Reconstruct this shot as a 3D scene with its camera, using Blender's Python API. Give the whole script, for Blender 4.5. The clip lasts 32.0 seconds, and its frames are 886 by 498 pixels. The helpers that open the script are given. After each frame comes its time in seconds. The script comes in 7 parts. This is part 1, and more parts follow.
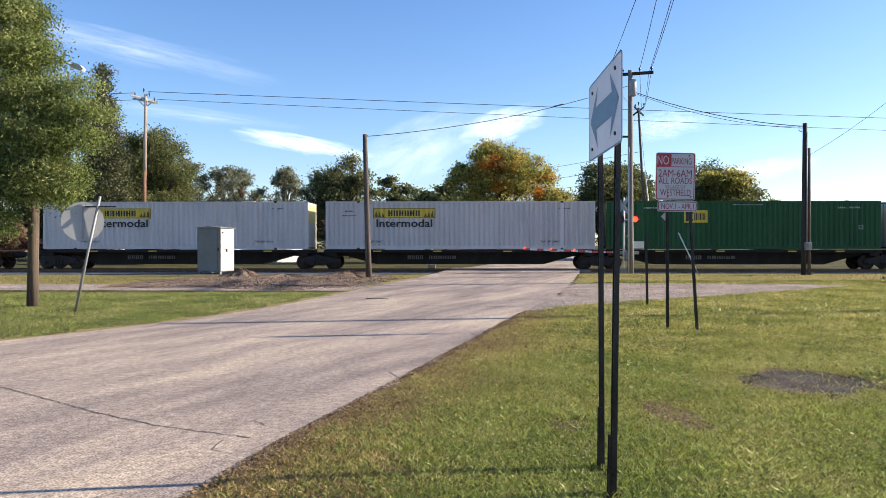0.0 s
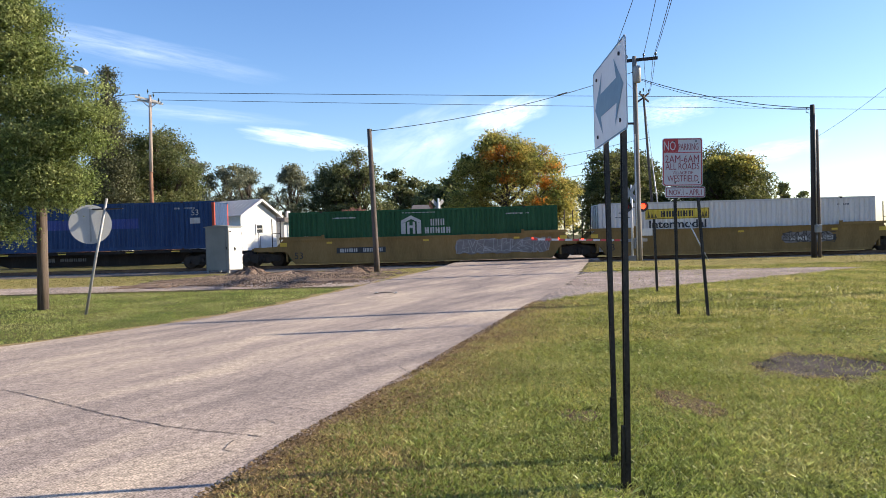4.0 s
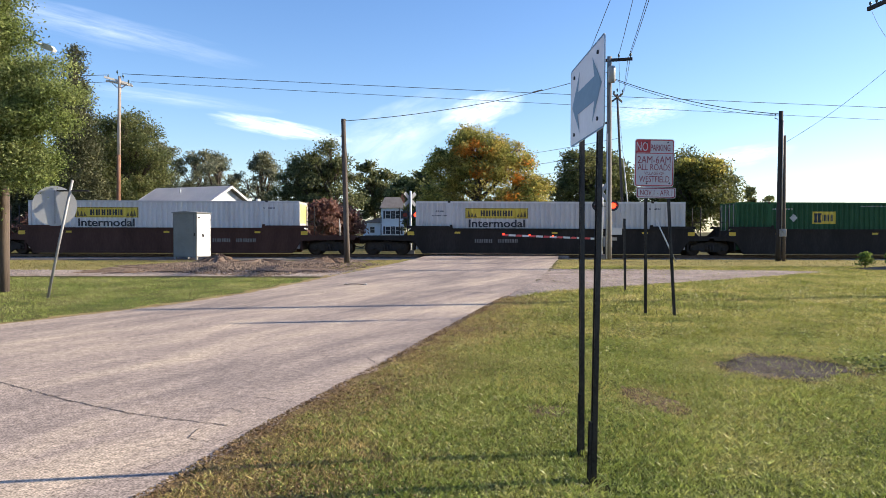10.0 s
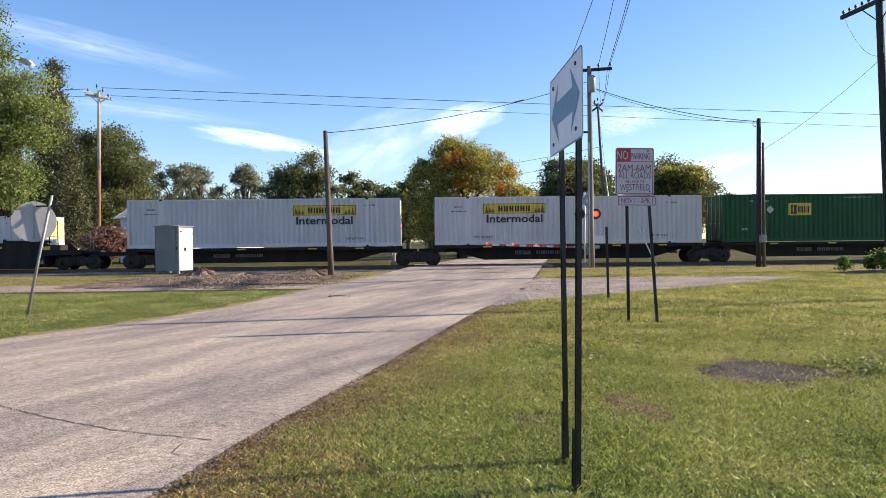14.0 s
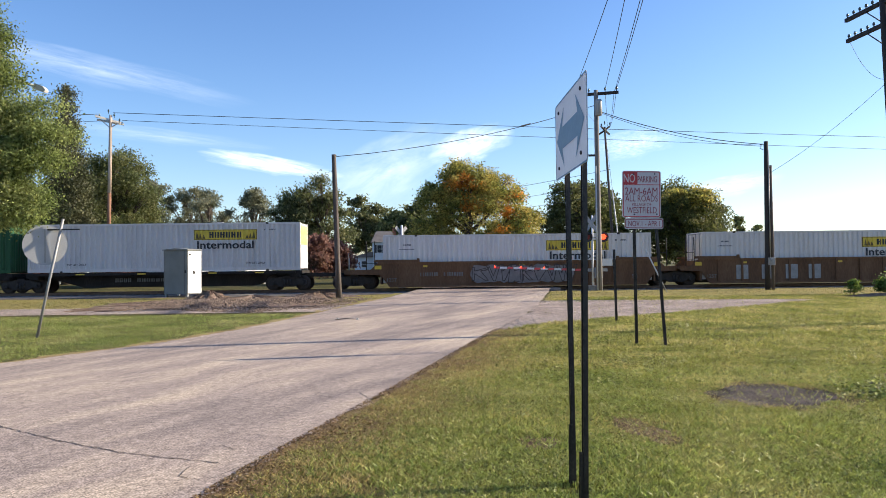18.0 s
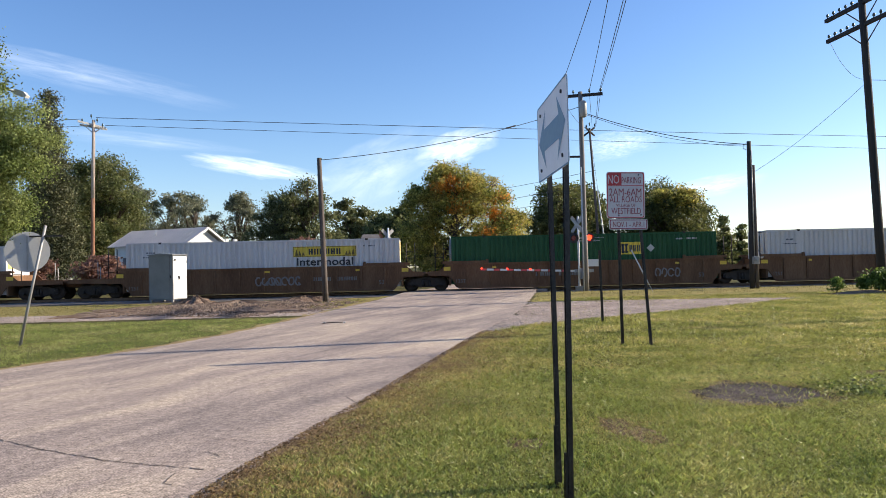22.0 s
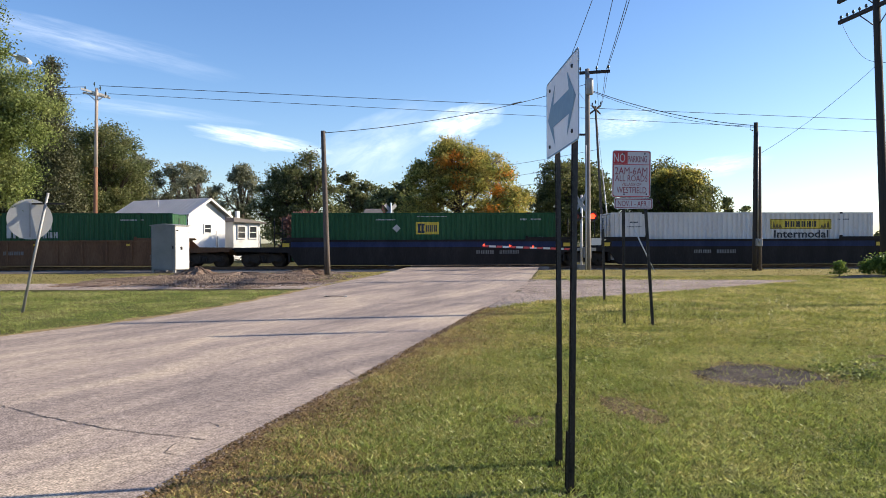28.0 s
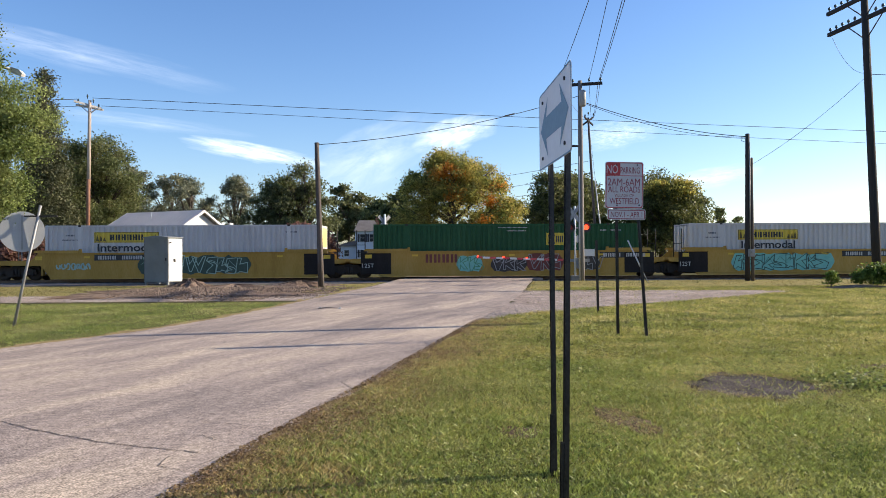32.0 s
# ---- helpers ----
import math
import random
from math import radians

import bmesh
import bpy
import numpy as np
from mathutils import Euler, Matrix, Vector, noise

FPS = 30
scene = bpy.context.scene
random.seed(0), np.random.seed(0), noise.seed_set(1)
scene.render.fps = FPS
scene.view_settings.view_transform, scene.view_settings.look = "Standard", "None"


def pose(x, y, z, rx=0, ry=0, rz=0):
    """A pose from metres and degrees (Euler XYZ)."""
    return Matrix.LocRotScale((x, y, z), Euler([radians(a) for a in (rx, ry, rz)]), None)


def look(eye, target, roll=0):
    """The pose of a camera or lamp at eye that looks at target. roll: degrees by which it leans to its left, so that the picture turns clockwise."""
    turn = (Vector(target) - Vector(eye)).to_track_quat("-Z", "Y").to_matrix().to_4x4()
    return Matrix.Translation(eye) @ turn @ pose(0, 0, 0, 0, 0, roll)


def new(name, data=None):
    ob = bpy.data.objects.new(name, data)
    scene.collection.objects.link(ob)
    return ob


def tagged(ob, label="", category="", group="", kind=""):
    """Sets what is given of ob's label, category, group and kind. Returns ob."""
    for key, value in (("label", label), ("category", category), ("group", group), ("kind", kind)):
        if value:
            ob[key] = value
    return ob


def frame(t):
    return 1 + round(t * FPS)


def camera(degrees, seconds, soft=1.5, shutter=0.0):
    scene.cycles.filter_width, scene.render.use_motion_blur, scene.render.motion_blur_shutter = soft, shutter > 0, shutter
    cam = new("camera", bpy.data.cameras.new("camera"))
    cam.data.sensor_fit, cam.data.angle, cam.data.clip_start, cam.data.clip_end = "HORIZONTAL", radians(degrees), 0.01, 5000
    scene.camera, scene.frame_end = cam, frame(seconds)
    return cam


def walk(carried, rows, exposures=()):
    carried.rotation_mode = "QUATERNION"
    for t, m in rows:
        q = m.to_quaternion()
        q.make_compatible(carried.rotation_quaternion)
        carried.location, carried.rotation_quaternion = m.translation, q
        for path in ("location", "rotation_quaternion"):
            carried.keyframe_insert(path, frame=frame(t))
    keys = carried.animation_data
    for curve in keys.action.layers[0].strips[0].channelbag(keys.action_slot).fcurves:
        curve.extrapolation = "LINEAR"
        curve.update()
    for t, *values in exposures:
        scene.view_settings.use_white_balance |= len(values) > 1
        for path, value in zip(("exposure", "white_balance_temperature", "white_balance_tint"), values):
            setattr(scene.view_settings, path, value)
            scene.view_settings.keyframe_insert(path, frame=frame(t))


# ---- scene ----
def eye(x, y, z, turn, tilt, lean):
    return pose(x, y, z, 0, 0, turn) @ pose(0, 0, 0, 90 + tilt) @ pose(0, 0, 0, 0, 0, -lean)


cam = camera(62.57, 32.0, soft=0.6)
walk(cam, [
    (0, eye(-0.001, -0.001, 1.700, 1.291, -0.265, 0.001)),
    (0.5, eye(-0.000, 0.012, 1.700, 1.282, -0.587, 0.663)),
    (1, eye(-0.003, 0.019, 1.700, 1.304, -0.798, 0.704)),
    (1.5, eye(-0.004, 0.037, 1.702, 1.526, -0.908, 0.580)),
    (2, eye(-0.008, 0.036, 1.702, 1.712, -0.863, 0.999)),
    (2.5, eye(-0.003, 0.035, 1.707, 1.973, -0.803, 1.004)),
    (3, eye(0.003, 0.033, 1.700, 2.084, -0.762, 1.592)),
    (3.5, eye(0.010, 0.050, 1.705, 2.125, -0.850, 1.681)),
    (5.5, eye(0.003, 0.038, 1.704, 0.618, -0.767, 0.719)),
    (6, eye(-0.004, 0.030, 1.699, 0.482, -0.762, 0.467)),
    (6.5, eye(-0.010, 0.041, 1.702, 0.345, -0.862, 0.315)),
    (7, eye(-0.014, 0.050, 1.697, 0.313, -0.977, 0.145)),
    (7.5, eye(-0.017, 0.053, 1.699, 0.292, -1.143, -0.196)),
    (8, eye(-0.014, 0.063, 1.701, 0.033, -1.150, -0.022)),
    (8.5, eye(-0.007, 0.044, 1.702, -0.072, -1.119, 0.009)),
    (9, eye(-0.011, 0.054, 1.700, -0.275, -1.142, -0.049)),
    (9.5, eye(-0.015, 0.062, 1.698, -0.289, -1.283, -0.215)),
    (10, eye(-0.014, 0.061, 1.700, -0.386, -1.382, -0.150)),
    (10.5, eye(-0.012, 0.070, 1.697, -0.348, -1.376, -0.114)),
    (11, eye(-0.006, 0.064, 1.703, -0.410, -1.399, 0.409)),
    (11.5, eye(-0.000, 0.072, 1.703, -0.338, -1.410, 0.536)),
    (12, eye(0.001, 0.067, 1.699, -0.503, -1.342, 0.678)),
    (12.5, eye(0.006, 0.059, 1.700, -0.740, -1.252, 0.708)),
    (13, eye(0.001, 0.053, 1.703, -1.041, -1.164, 0.655)),
    (13.5, eye(-0.009, 0.046, 1.702, -1.425, -0.934, 0.353)),
    (14, eye(-0.002, 0.030, 1.702, -1.641, -0.579, 0.639)),
    (14.5, eye(0.005, 0.021, 1.704, -1.529, -0.174, 0.625)),
    (16.5, eye(-0.012, -0.019, 1.700, -0.821, 0.936, 0.053)),
    (17, eye(-0.004, -0.003, 1.703, -0.864, 1.083, 0.315)),
    (17.5, eye(0.005, -0.006, 1.704, -0.934, 1.171, 0.671)),
    (18, eye(0.005, -0.009, 1.701, -1.048, 1.235, 0.677)),
    (18.5, eye(0.001, -0.014, 1.704, -1.204, 1.239, 0.440)),
    (19, eye(-0.002, -0.007, 1.704, -1.334, 1.255, 0.150)),
    (19.5, eye(0.004, 0.001, 1.705, -1.530, 1.199, 0.325)),
    (20, eye(0.006, 0.000, 1.709, -1.692, 1.167, 0.593)),
    (20.5, eye(0.015, -0.005, 1.708, -1.864, 1.195, 0.770)),
    (21, eye(0.021, -0.019, 1.708, -1.972, 1.237, 1.001)),
    (21.5, eye(0.026, -0.013, 1.706, -2.035, 1.338, 1.065)),
    (22, eye(0.031, -0.023, 1.707, -2.065, 1.396, 1.305)),
    (22.5, eye(0.020, -0.031, 1.705, -2.021, 1.254, 1.170)),
    (23, eye(0.006, -0.010, 1.704, -1.796, 0.968, 0.610)),
    (23.5, eye(0.002, 0.007, 1.703, -1.726, 0.625, 0.333)),
    (24, eye(0.004, 0.018, 1.703, -1.702, 0.235, 0.223)),
    (24.5, eye(0.009, 0.031, 1.701, -1.703, -0.106, 0.300)),
    (25, eye(0.008, 0.037, 1.700, -1.654, -0.358, 0.199)),
    (25.5, eye(0.007, 0.045, 1.702, -1.703, -0.576, 0.180)),
    (27.5, eye(0.009, 0.032, 1.702, -1.804, -0.577, 0.028)),
    (28, eye(0.010, 0.030, 1.703, -1.880, -0.494, 0.151)),
    (28.5, eye(0.016, 0.029, 1.704, -1.968, -0.331, 0.452)),
    (29, eye(0.010, 0.016, 1.705, -2.037, -0.098, 0.153)),
    (29.5, eye(0.003, 0.013, 1.704, -2.156, 0.110, -0.056)),
    (30, eye(-0.003, 0.009, 1.701, -2.333, 0.354, -0.079)),
    (30.5, eye(0.002, 0.004, 1.704, -2.347, 0.503, -0.195)),
    (31, eye(0.001, 0.014, 1.701, -2.348, 0.555, -0.052)),
    (31.5, eye(0.002, 0.009, 1.700, -2.325, 0.469, 0.139)),
    (32, eye(0.008, 0.015, 1.703, -2.372, 0.395, 0.317)),
], exposures=[(0, 1.02), (18, 1.0), (19.6, 0.88), (32, 0.88)])

# ---- sky and sun ----
SUN_TO = Vector((0.902, 0.162, 0.40)).normalized()
world = bpy.data.worlds.new("world")
scene.world = world
world.use_nodes = True
wn, wl = world.node_tree.nodes, world.node_tree.links
wn.clear()
w_out = wn.new("ShaderNodeOutputWorld")
w_bg = wn.new("ShaderNodeBackground")
w_sky = wn.new("ShaderNodeTexSky")
w_sky.sky_type, w_sky.sun_disc = "NISHITA", False
w_sky.sun_elevation = math.asin(SUN_TO.z)
w_sky.sun_rotation = math.atan2(SUN_TO.x, SUN_TO.y)
w_sky.air_density, w_sky.dust_density, w_sky.ozone_density = 1.0, 0.5, 2.8
w_bg.inputs["Strength"].default_value = 0.105
w_co = wn.new("ShaderNodeTexCoord")
w_sep = wn.new("ShaderNodeSeparateXYZ")
wl.new(w_co.outputs["Generated"], w_sep.inputs[0])


def wmath(op, a, b=None, c=None):
    n = wn.new("ShaderNodeMath")
    n.operation = op
    for i, v in enumerate((a, b, c)):
        if v is None:
            continue
        if isinstance(v, (int, float)):
            n.inputs[i].default_value = v
        else:
            wl.new(v, n.inputs[i])
    return n.outputs[0]


# thin high cirrus: streaks on the dome, (across, up, slant in degrees, length, width, strength)
w_u = wmath("DIVIDE", w_sep.outputs["X"], w_sep.outputs["Y"])
w_v = wmath("DIVIDE", w_sep.outputs["Z"], w_sep.outputs["Y"])
w_uv = wn.new("ShaderNodeCombineXYZ")
wl.new(w_u, w_uv.inputs[0])
wl.new(w_v, w_uv.inputs[1])
total = None
for (cu, cv, slant, length, width, power, grain) in (
        (-0.46, 0.275, -13, 0.24, 0.022, 0.20, 9.0), (-0.215, 0.140, -10, 0.105, 0.0125, 0.95, 7.0),
        (-0.36, 0.180, -7, 0.16, 0.011, 0.16, 7.0), (0.060, 0.165, 18, 0.065, 0.024, 0.85, 8.0),
        (-0.05, 0.135, 25, 0.12, 0.045, 0.28, 6.0), (0.285, 0.165, 8, 0.065, 0.020, 0.36, 30.0),
        (0.42, 0.105, 10, 0.08, 0.015, 0.40, 9.0)):
    mp = wn.new("ShaderNodeMapping")
    mp.vector_type = "TEXTURE"
    mp.inputs["Location"].default_value = (cu, cv, 0)
    mp.inputs["Rotation"].default_value = (0, 0, radians(slant))
    mp.inputs["Scale"].default_value = (length, width, 1)
    wl.new(w_uv.outputs[0], mp.inputs["Vector"])
    nz = wn.new("ShaderNodeTexNoise")
    nz.inputs["Scale"].default_value = grain / 4
    nz.inputs["Detail"].default_value = 7
    nz.inputs["Roughness"].default_value = 0.66
    nz.inputs["Distortion"].default_value = 0.4
    wl.new(mp.outputs[0], nz.inputs["Vector"])
    wob = wn.new("ShaderNodeTexNoise")
    wob.inputs["Scale"].default_value, wob.inputs["Detail"].default_value = 1.3, 4
    wl.new(mp.outputs[0], wob.inputs["Vector"])
    shift = wn.new("ShaderNodeVectorMath")
    shift.operation = "MULTIPLY_ADD"
    wl.new(wob.outputs["Color"], shift.inputs[0])
    shift.inputs[1].default_value = (0.5, 1.7, 0)
    wl.new(mp.outputs[0], shift.inputs[2])
    back = wn.new("ShaderNodeVectorMath")
    back.operation = "SUBTRACT"
    wl.new(shift.outputs[0], back.inputs[0])
    back.inputs[1].default_value = (0.25, 0.85, 0)
    ln = wn.new("ShaderNodeVectorMath")
    ln.operation = "LENGTH"
    wl.new(back.outputs[0], ln.inputs[0])
    fade = wmath("MAXIMUM", wmath("SUBTRACT", 1.0, ln.outputs["Value"]), 0.0)
    fade = wmath("MULTIPLY", wmath("POWER", fade, 1.15), wmath("MULTIPLY", wmath("MAXIMUM", wmath("SUBTRACT", nz.outputs[0], 0.28), 0.0), 3.9))
    fade = wmath("MULTIPLY", fade, power)
    total = fade if total is None else wmath("ADD", total, fade)
total = wmath("MINIMUM", total, 0.9)
w_mix = wn.new("ShaderNodeMix")
w_mix.data_type = "RGBA"
wl.new(total, w_mix.inputs[0])
w_hs = wn.new("ShaderNodeHueSaturation")
w_hs.inputs["Saturation"].default_value = 1.10
wl.new(w_sky.outputs[0], w_hs.inputs["Color"])
w_tint = wn.new("ShaderNodeMix")
w_tint.data_type, w_tint.blend_type = "RGBA", "MULTIPLY"
w_tint.inputs[0].default_value = 1.0
w_high = wmath("MINIMUM", wmath("MULTIPLY", wmath("MAXIMUM", w_sep.outputs["Z"], 0.0), 2.2), 1.0)
w_deep = wn.new("ShaderNodeMix")
w_deep.data_type = "RGBA"
wl.new(w_high, w_deep.inputs[0])
w_deep.inputs[6].default_value, w_deep.inputs[7].default_value = (1.0, 0.985, 1.05, 1), (0.82, 0.88, 1.06, 1)
wl.new(w_deep.outputs[2], w_tint.inputs[7])
wl.new(w_hs.outputs[0], w_tint.inputs[6])
wl.new(w_tint.outputs[2], w_mix.inputs[6])
w_mix.inputs[7].default_value = (9.5, 9.8, 10.4, 1)
wl.new(w_mix.outputs[2], w_bg.inputs["Color"])
wl.new(w_bg.outputs[0], w_out.inputs["Surface"])

sun = new("sun", bpy.data.lights.new("sun", "SUN"))
sun.data.energy, sun.data.angle, sun.data.color = 5.0, radians(0.55), (1.0, 0.86, 0.655)
sun.matrix_world = look(SUN_TO * 60, (0, 0, 0))


# ---- materials ----
def mat(name, colors, rough=0.8, scale=2.0, fine=25.0, bump=0.2, metal=0.0, spread=0.5, stretch=(1, 1, 1), rnd=0.0, island=0.0, space="Object", bdist=0.02, spec=0.5, rot=0.0, speck=0.0, speck_scale=160.0):
    """Two or three colours mixed by a broad and a fine noise, with relief; rnd and island vary the value piece by piece."""
    m = bpy.data.materials.new(name)
    m.use_nodes = True
    nt = m.node_tree
    n, l = nt.nodes, nt.links
    b = n["Principled BSDF"]
    b.inputs["Roughness"].default_value, b.inputs["Metallic"].default_value = rough, metal
    b.inputs["Specular IOR Level"].default_value = spec
    co = n.new("ShaderNodeTexCoord")
    mp = n.new("ShaderNodeMapping")
    mp.inputs["Scale"].default_value = stretch
    where = n.new("ShaderNodeNewGeometry").outputs["Position"] if space == "World" else co.outputs["Object"]
    vr = n.new("ShaderNodeVectorRotate")
    vr.rotation_type = "Z_AXIS"
    vr.inputs["Angle"].default_value = radians(rot)
    l.new(where, vr.inputs["Vector"])
    l.new(vr.outputs[0], mp.inputs["Vector"])
    n1 = n.new("ShaderNodeTexNoise")
    n1.inputs["Scale"].default_value, n1.inputs["Detail"].default_value = scale, 6
    n2 = n.new("ShaderNodeTexNoise")
    n2.inputs["Scale"].default_value, n2.inputs["Detail"].default_value = fine, 4
    l.new(mp.outputs[0], n1.inputs["Vector"])
    l.new(mp.outputs[0], n2.inputs["Vector"])
    ad = n.new("ShaderNodeMath")
    ad.operation = "MULTIPLY_ADD"
    l.new(n2.outputs[0], ad.inputs[0])
    ad.inputs[1].default_value = 0.6
    su = n.new("ShaderNodeMath")
    su.operation = "MULTIPLY_ADD"
    l.new(n1.outputs[0], su.inputs[0])
    su.inputs[1].default_value, su.inputs[2].default_value = 0.9, -0.25
    l.new(su.outputs[0], ad.inputs[2])
    ramp = n.new("ShaderNodeValToRGB")
    el = ramp.color_ramp.elements
    lo, hi = 0.5 - spread / 2, 0.5 + spread / 2
    el[0].position, el[1].position = lo, hi
    el[0].color, el[1].color = (*colors[0], 1), (*colors[-1], 1)
    for i, c in enumerate(colors[1:-1]):
        e = el.new(lo + (hi - lo) * (i + 1) / (len(colors) - 1))
        e.color = (*c, 1)
    l.new(ad.outputs[0], ramp.inputs[0])
    last = ramp.outputs[0]
    if speck:
        n3 = n.new("ShaderNodeTexNoise")
        n3.inputs["Scale"].default_value, n3.inputs["Detail"].default_value = speck_scale, 3
        l.new(where, n3.inputs["Vector"])
        m3 = n.new("ShaderNodeMapRange")
        m3.inputs["From Min"].default_value, m3.inputs["From Max"].default_value = 0.3, 0.7
        m3.inputs["To Min"].default_value, m3.inputs["To Max"].default_value = 1 - speck, 1 + speck
        l.new(n3.outputs[0], m3.inputs["Value"])
        h3 = n.new("ShaderNodeHueSaturation")
        l.new(m3.outputs[0], h3.inputs["Value"])
        l.new(last, h3.inputs["Color"])
        last = h3.outputs[0]
        n4 = n.new("ShaderNodeTexNoise")
        n4.inputs["Scale"].default_value, n4.inputs["Detail"].default_value = speck_scale * 0.22, 5
        n4.inputs["Roughness"].default_value = 0.7
        l.new(where, n4.inputs["Vector"])
        m4 = n.new("ShaderNodeMapRange")
        m4.inputs["From Min"].default_value, m4.inputs["From Max"].default_value = 0.3, 0.7
        m4.inputs["To Min"].default_value, m4.inputs["To Max"].default_value = 1 - speck * 0.6, 1 + speck * 0.6
        l.new(n4.outputs[0], m4.inputs["Value"])
        h4 = n.new("ShaderNodeHueSaturation")
        l.new(m4.outputs[0], h4.inputs["Value"])
        l.new(last, h4.inputs["Color"])
        last = h4.outputs[0]
    for amount, kind in ((rnd, "obj"), (island, "isl")):
        if amount:
            src = n.new("ShaderNodeObjectInfo").outputs["Random"] if kind == "obj" else n.new("ShaderNodeNewGeometry").outputs["Random Per Island"]
            mr = n.new("ShaderNodeMapRange")
            mr.inputs["To Min"].default_value, mr.inputs["To Max"].default_value = 1 - amount, 1 + amount
            l.new(src, mr.inputs["Value"])
            hs = n.new("ShaderNodeHueSaturation")
            l.new(mr.outputs[0], hs.inputs["Value"])
            l.new(last, hs.inputs["Color"])
            last = hs.outputs[0]
    l.new(last, b.inputs["Base Color"])
    if bump:
        bu = n.new("ShaderNodeBump")
        bu.inputs["Strength"].default_value, bu.inputs["Distance"].default_value = bump, bdist
        l.new(ad.outputs[0], bu.inputs["Height"])
        l.new(bu.outputs[0], b.inputs["Normal"])
    return m


def leafy(name, colors, scale=0.25, lets=0.45, vary=0.4, fine=1.2):
    """Leaves: colour varies leaf by leaf and in broad drifts, and some light comes through."""
    m = mat(name, colors, 0.55, scale, fine, 0.0, island=vary, space="World", spread=0.45, spec=0.3)
    n, l = m.node_tree.nodes, m.node_tree.links
    b, out = n["Principled BSDF"], n["Material Output"]
    tr = n.new("ShaderNodeBsdfTranslucent")
    l.new(b.inputs["Base Color"].links[0].from_socket, tr.inputs["Color"])
    mx = n.new("ShaderNodeMixShader")
    mx.inputs[0].default_value = lets
    l.new(b.outputs[0], mx.inputs[1])
    l.new(tr.outputs[0], mx.inputs[2])
    l.new(mx.outputs[0], out.inputs["Surface"])
    return m


def glow(name, color, strength):
    m = bpy.data.materials.new(name)
    m.use_nodes = True
    b = m.node_tree.nodes["Principled BSDF"]
    b.inputs["Base Color"].default_value = (*color, 1)
    b.inputs["Emission Color"].default_value = (*color, 1)
    b.inputs["Emission Strength"].default_value = strength
    return m


M_SOIL = mat("turf", [(0.030, 0.032, 0.012), (0.070, 0.066, 0.022), (0.15, 0.118, 0.048)], 0.95, 0.45, 14, 0.6, space="World", bdist=0.05, spec=0.1, speck=0.6, speck_scale=38)
M_LUSH = leafy("lush_blade", [(0.115, 0.175, 0.034), (0.26, 0.305, 0.072), (0.44, 0.42, 0.165)], 0.6, 0.45, 0.7, 8.0)
M_CLOVER = leafy("clover_leaf", [(0.10, 0.145, 0.030), (0.22, 0.25, 0.066), (0.43, 0.385, 0.17)], 1.2, 0.4, 0.75, 14.0)
M_BARE = mat("bare_soil", [(0.055, 0.034, 0.022), (0.105, 0.068, 0.044), (0.18, 0.13, 0.085)], 0.95, 2.0, 30, 0.9, space="World", bdist=0.03, spec=0.15, speck=0.6, speck_scale=60)
M_BLADE = leafy("grass_blade", [(0.145, 0.178, 0.032), (0.29, 0.288, 0.066), (0.52, 0.425, 0.165)], 0.7, 0.45, 0.65, 7.0)
M_DRY = mat("dry_grass", [(0.19, 0.16, 0.052), (0.28, 0.225, 0.082), (0.165, 0.175, 0.05)], 0.95, 0.6, 9, 0.5, space="World", bdist=0.05, spec=0.1, speck=0.3, speck_scale=20)
M_VERGE = mat("leaf_litter", [(0.16, 0.115, 0.06), (0.29, 0.215, 0.105), (0.24, 0.215, 0.08)], 0.95, 1.6, 22, 0.8, space="World", bdist=0.04, spec=0.1, speck=0.5, speck_scale=45)
M_ROAD = mat("asphalt", [(0.215, 0.176, 0.16), (0.33, 0.266, 0.228), (0.46, 0.372, 0.29)], 0.9, 0.55, 2.6, 0.3, stretch=(0.9, 0.17, 1), space="World", spread=0.36, bdist=0.008, spec=0.2, rot=24, speck=0.6, speck_scale=58)
M_CRACK = mat("crack_filler", [(0.055, 0.045, 0.04), (0.12, 0.10, 0.09)], 0.9, 3, 40, 0.3)
M_GRAVEL = mat("gravel", [(0.19, 0.145, 0.122), (0.30, 0.235, 0.20), (0.42, 0.345, 0.30)], 0.95, 0.7, 12, 1.0, space="World", bdist=0.06, spec=0.2, speck=0.65, speck_scale=24)
M_DIRT = mat("dug_earth", [(0.11, 0.072, 0.050), (0.185, 0.128, 0.094), (0.27, 0.205, 0.16)], 0.95, 1.1, 9, 1.0, space="World", bdist=0.08, spec=0.1, speck=0.4, speck_scale=14)
M_PATCH = mat("old_asphalt", [(0.032, 0.024, 0.022), (0.070, 0.055, 0.050), (0.145, 0.115, 0.104)], 0.95, 2.0, 45, 0.8, space="World", bdist=0.02, spec=0.2, speck=0.5, speck_scale=60)
M_BALLAST = mat("ballast", [(0.13, 0.11, 0.10), (0.22, 0.195, 0.175), (0.32, 0.285, 0.26)], 0.95, 1.5, 14, 1.0, space="World", bdist=0.06, spec=0.2, speck=0.4, speck_scale=14)
M_CINDER = mat("cinder_shoulder", [(0.055, 0.048, 0.045), (0.10, 0.088, 0.082), (0.17, 0.15, 0.14)], 0.95, 0.9, 12, 1.0, space="World", bdist=0.05, spec=0.2, speck=0.55, speck_scale=18)
M_STONE = mat("loose_stone", [(0.22, 0.18, 0.16), (0.36, 0.31, 0.28)], 0.9, 3, 30, 0.4, island=0.35, space="World")
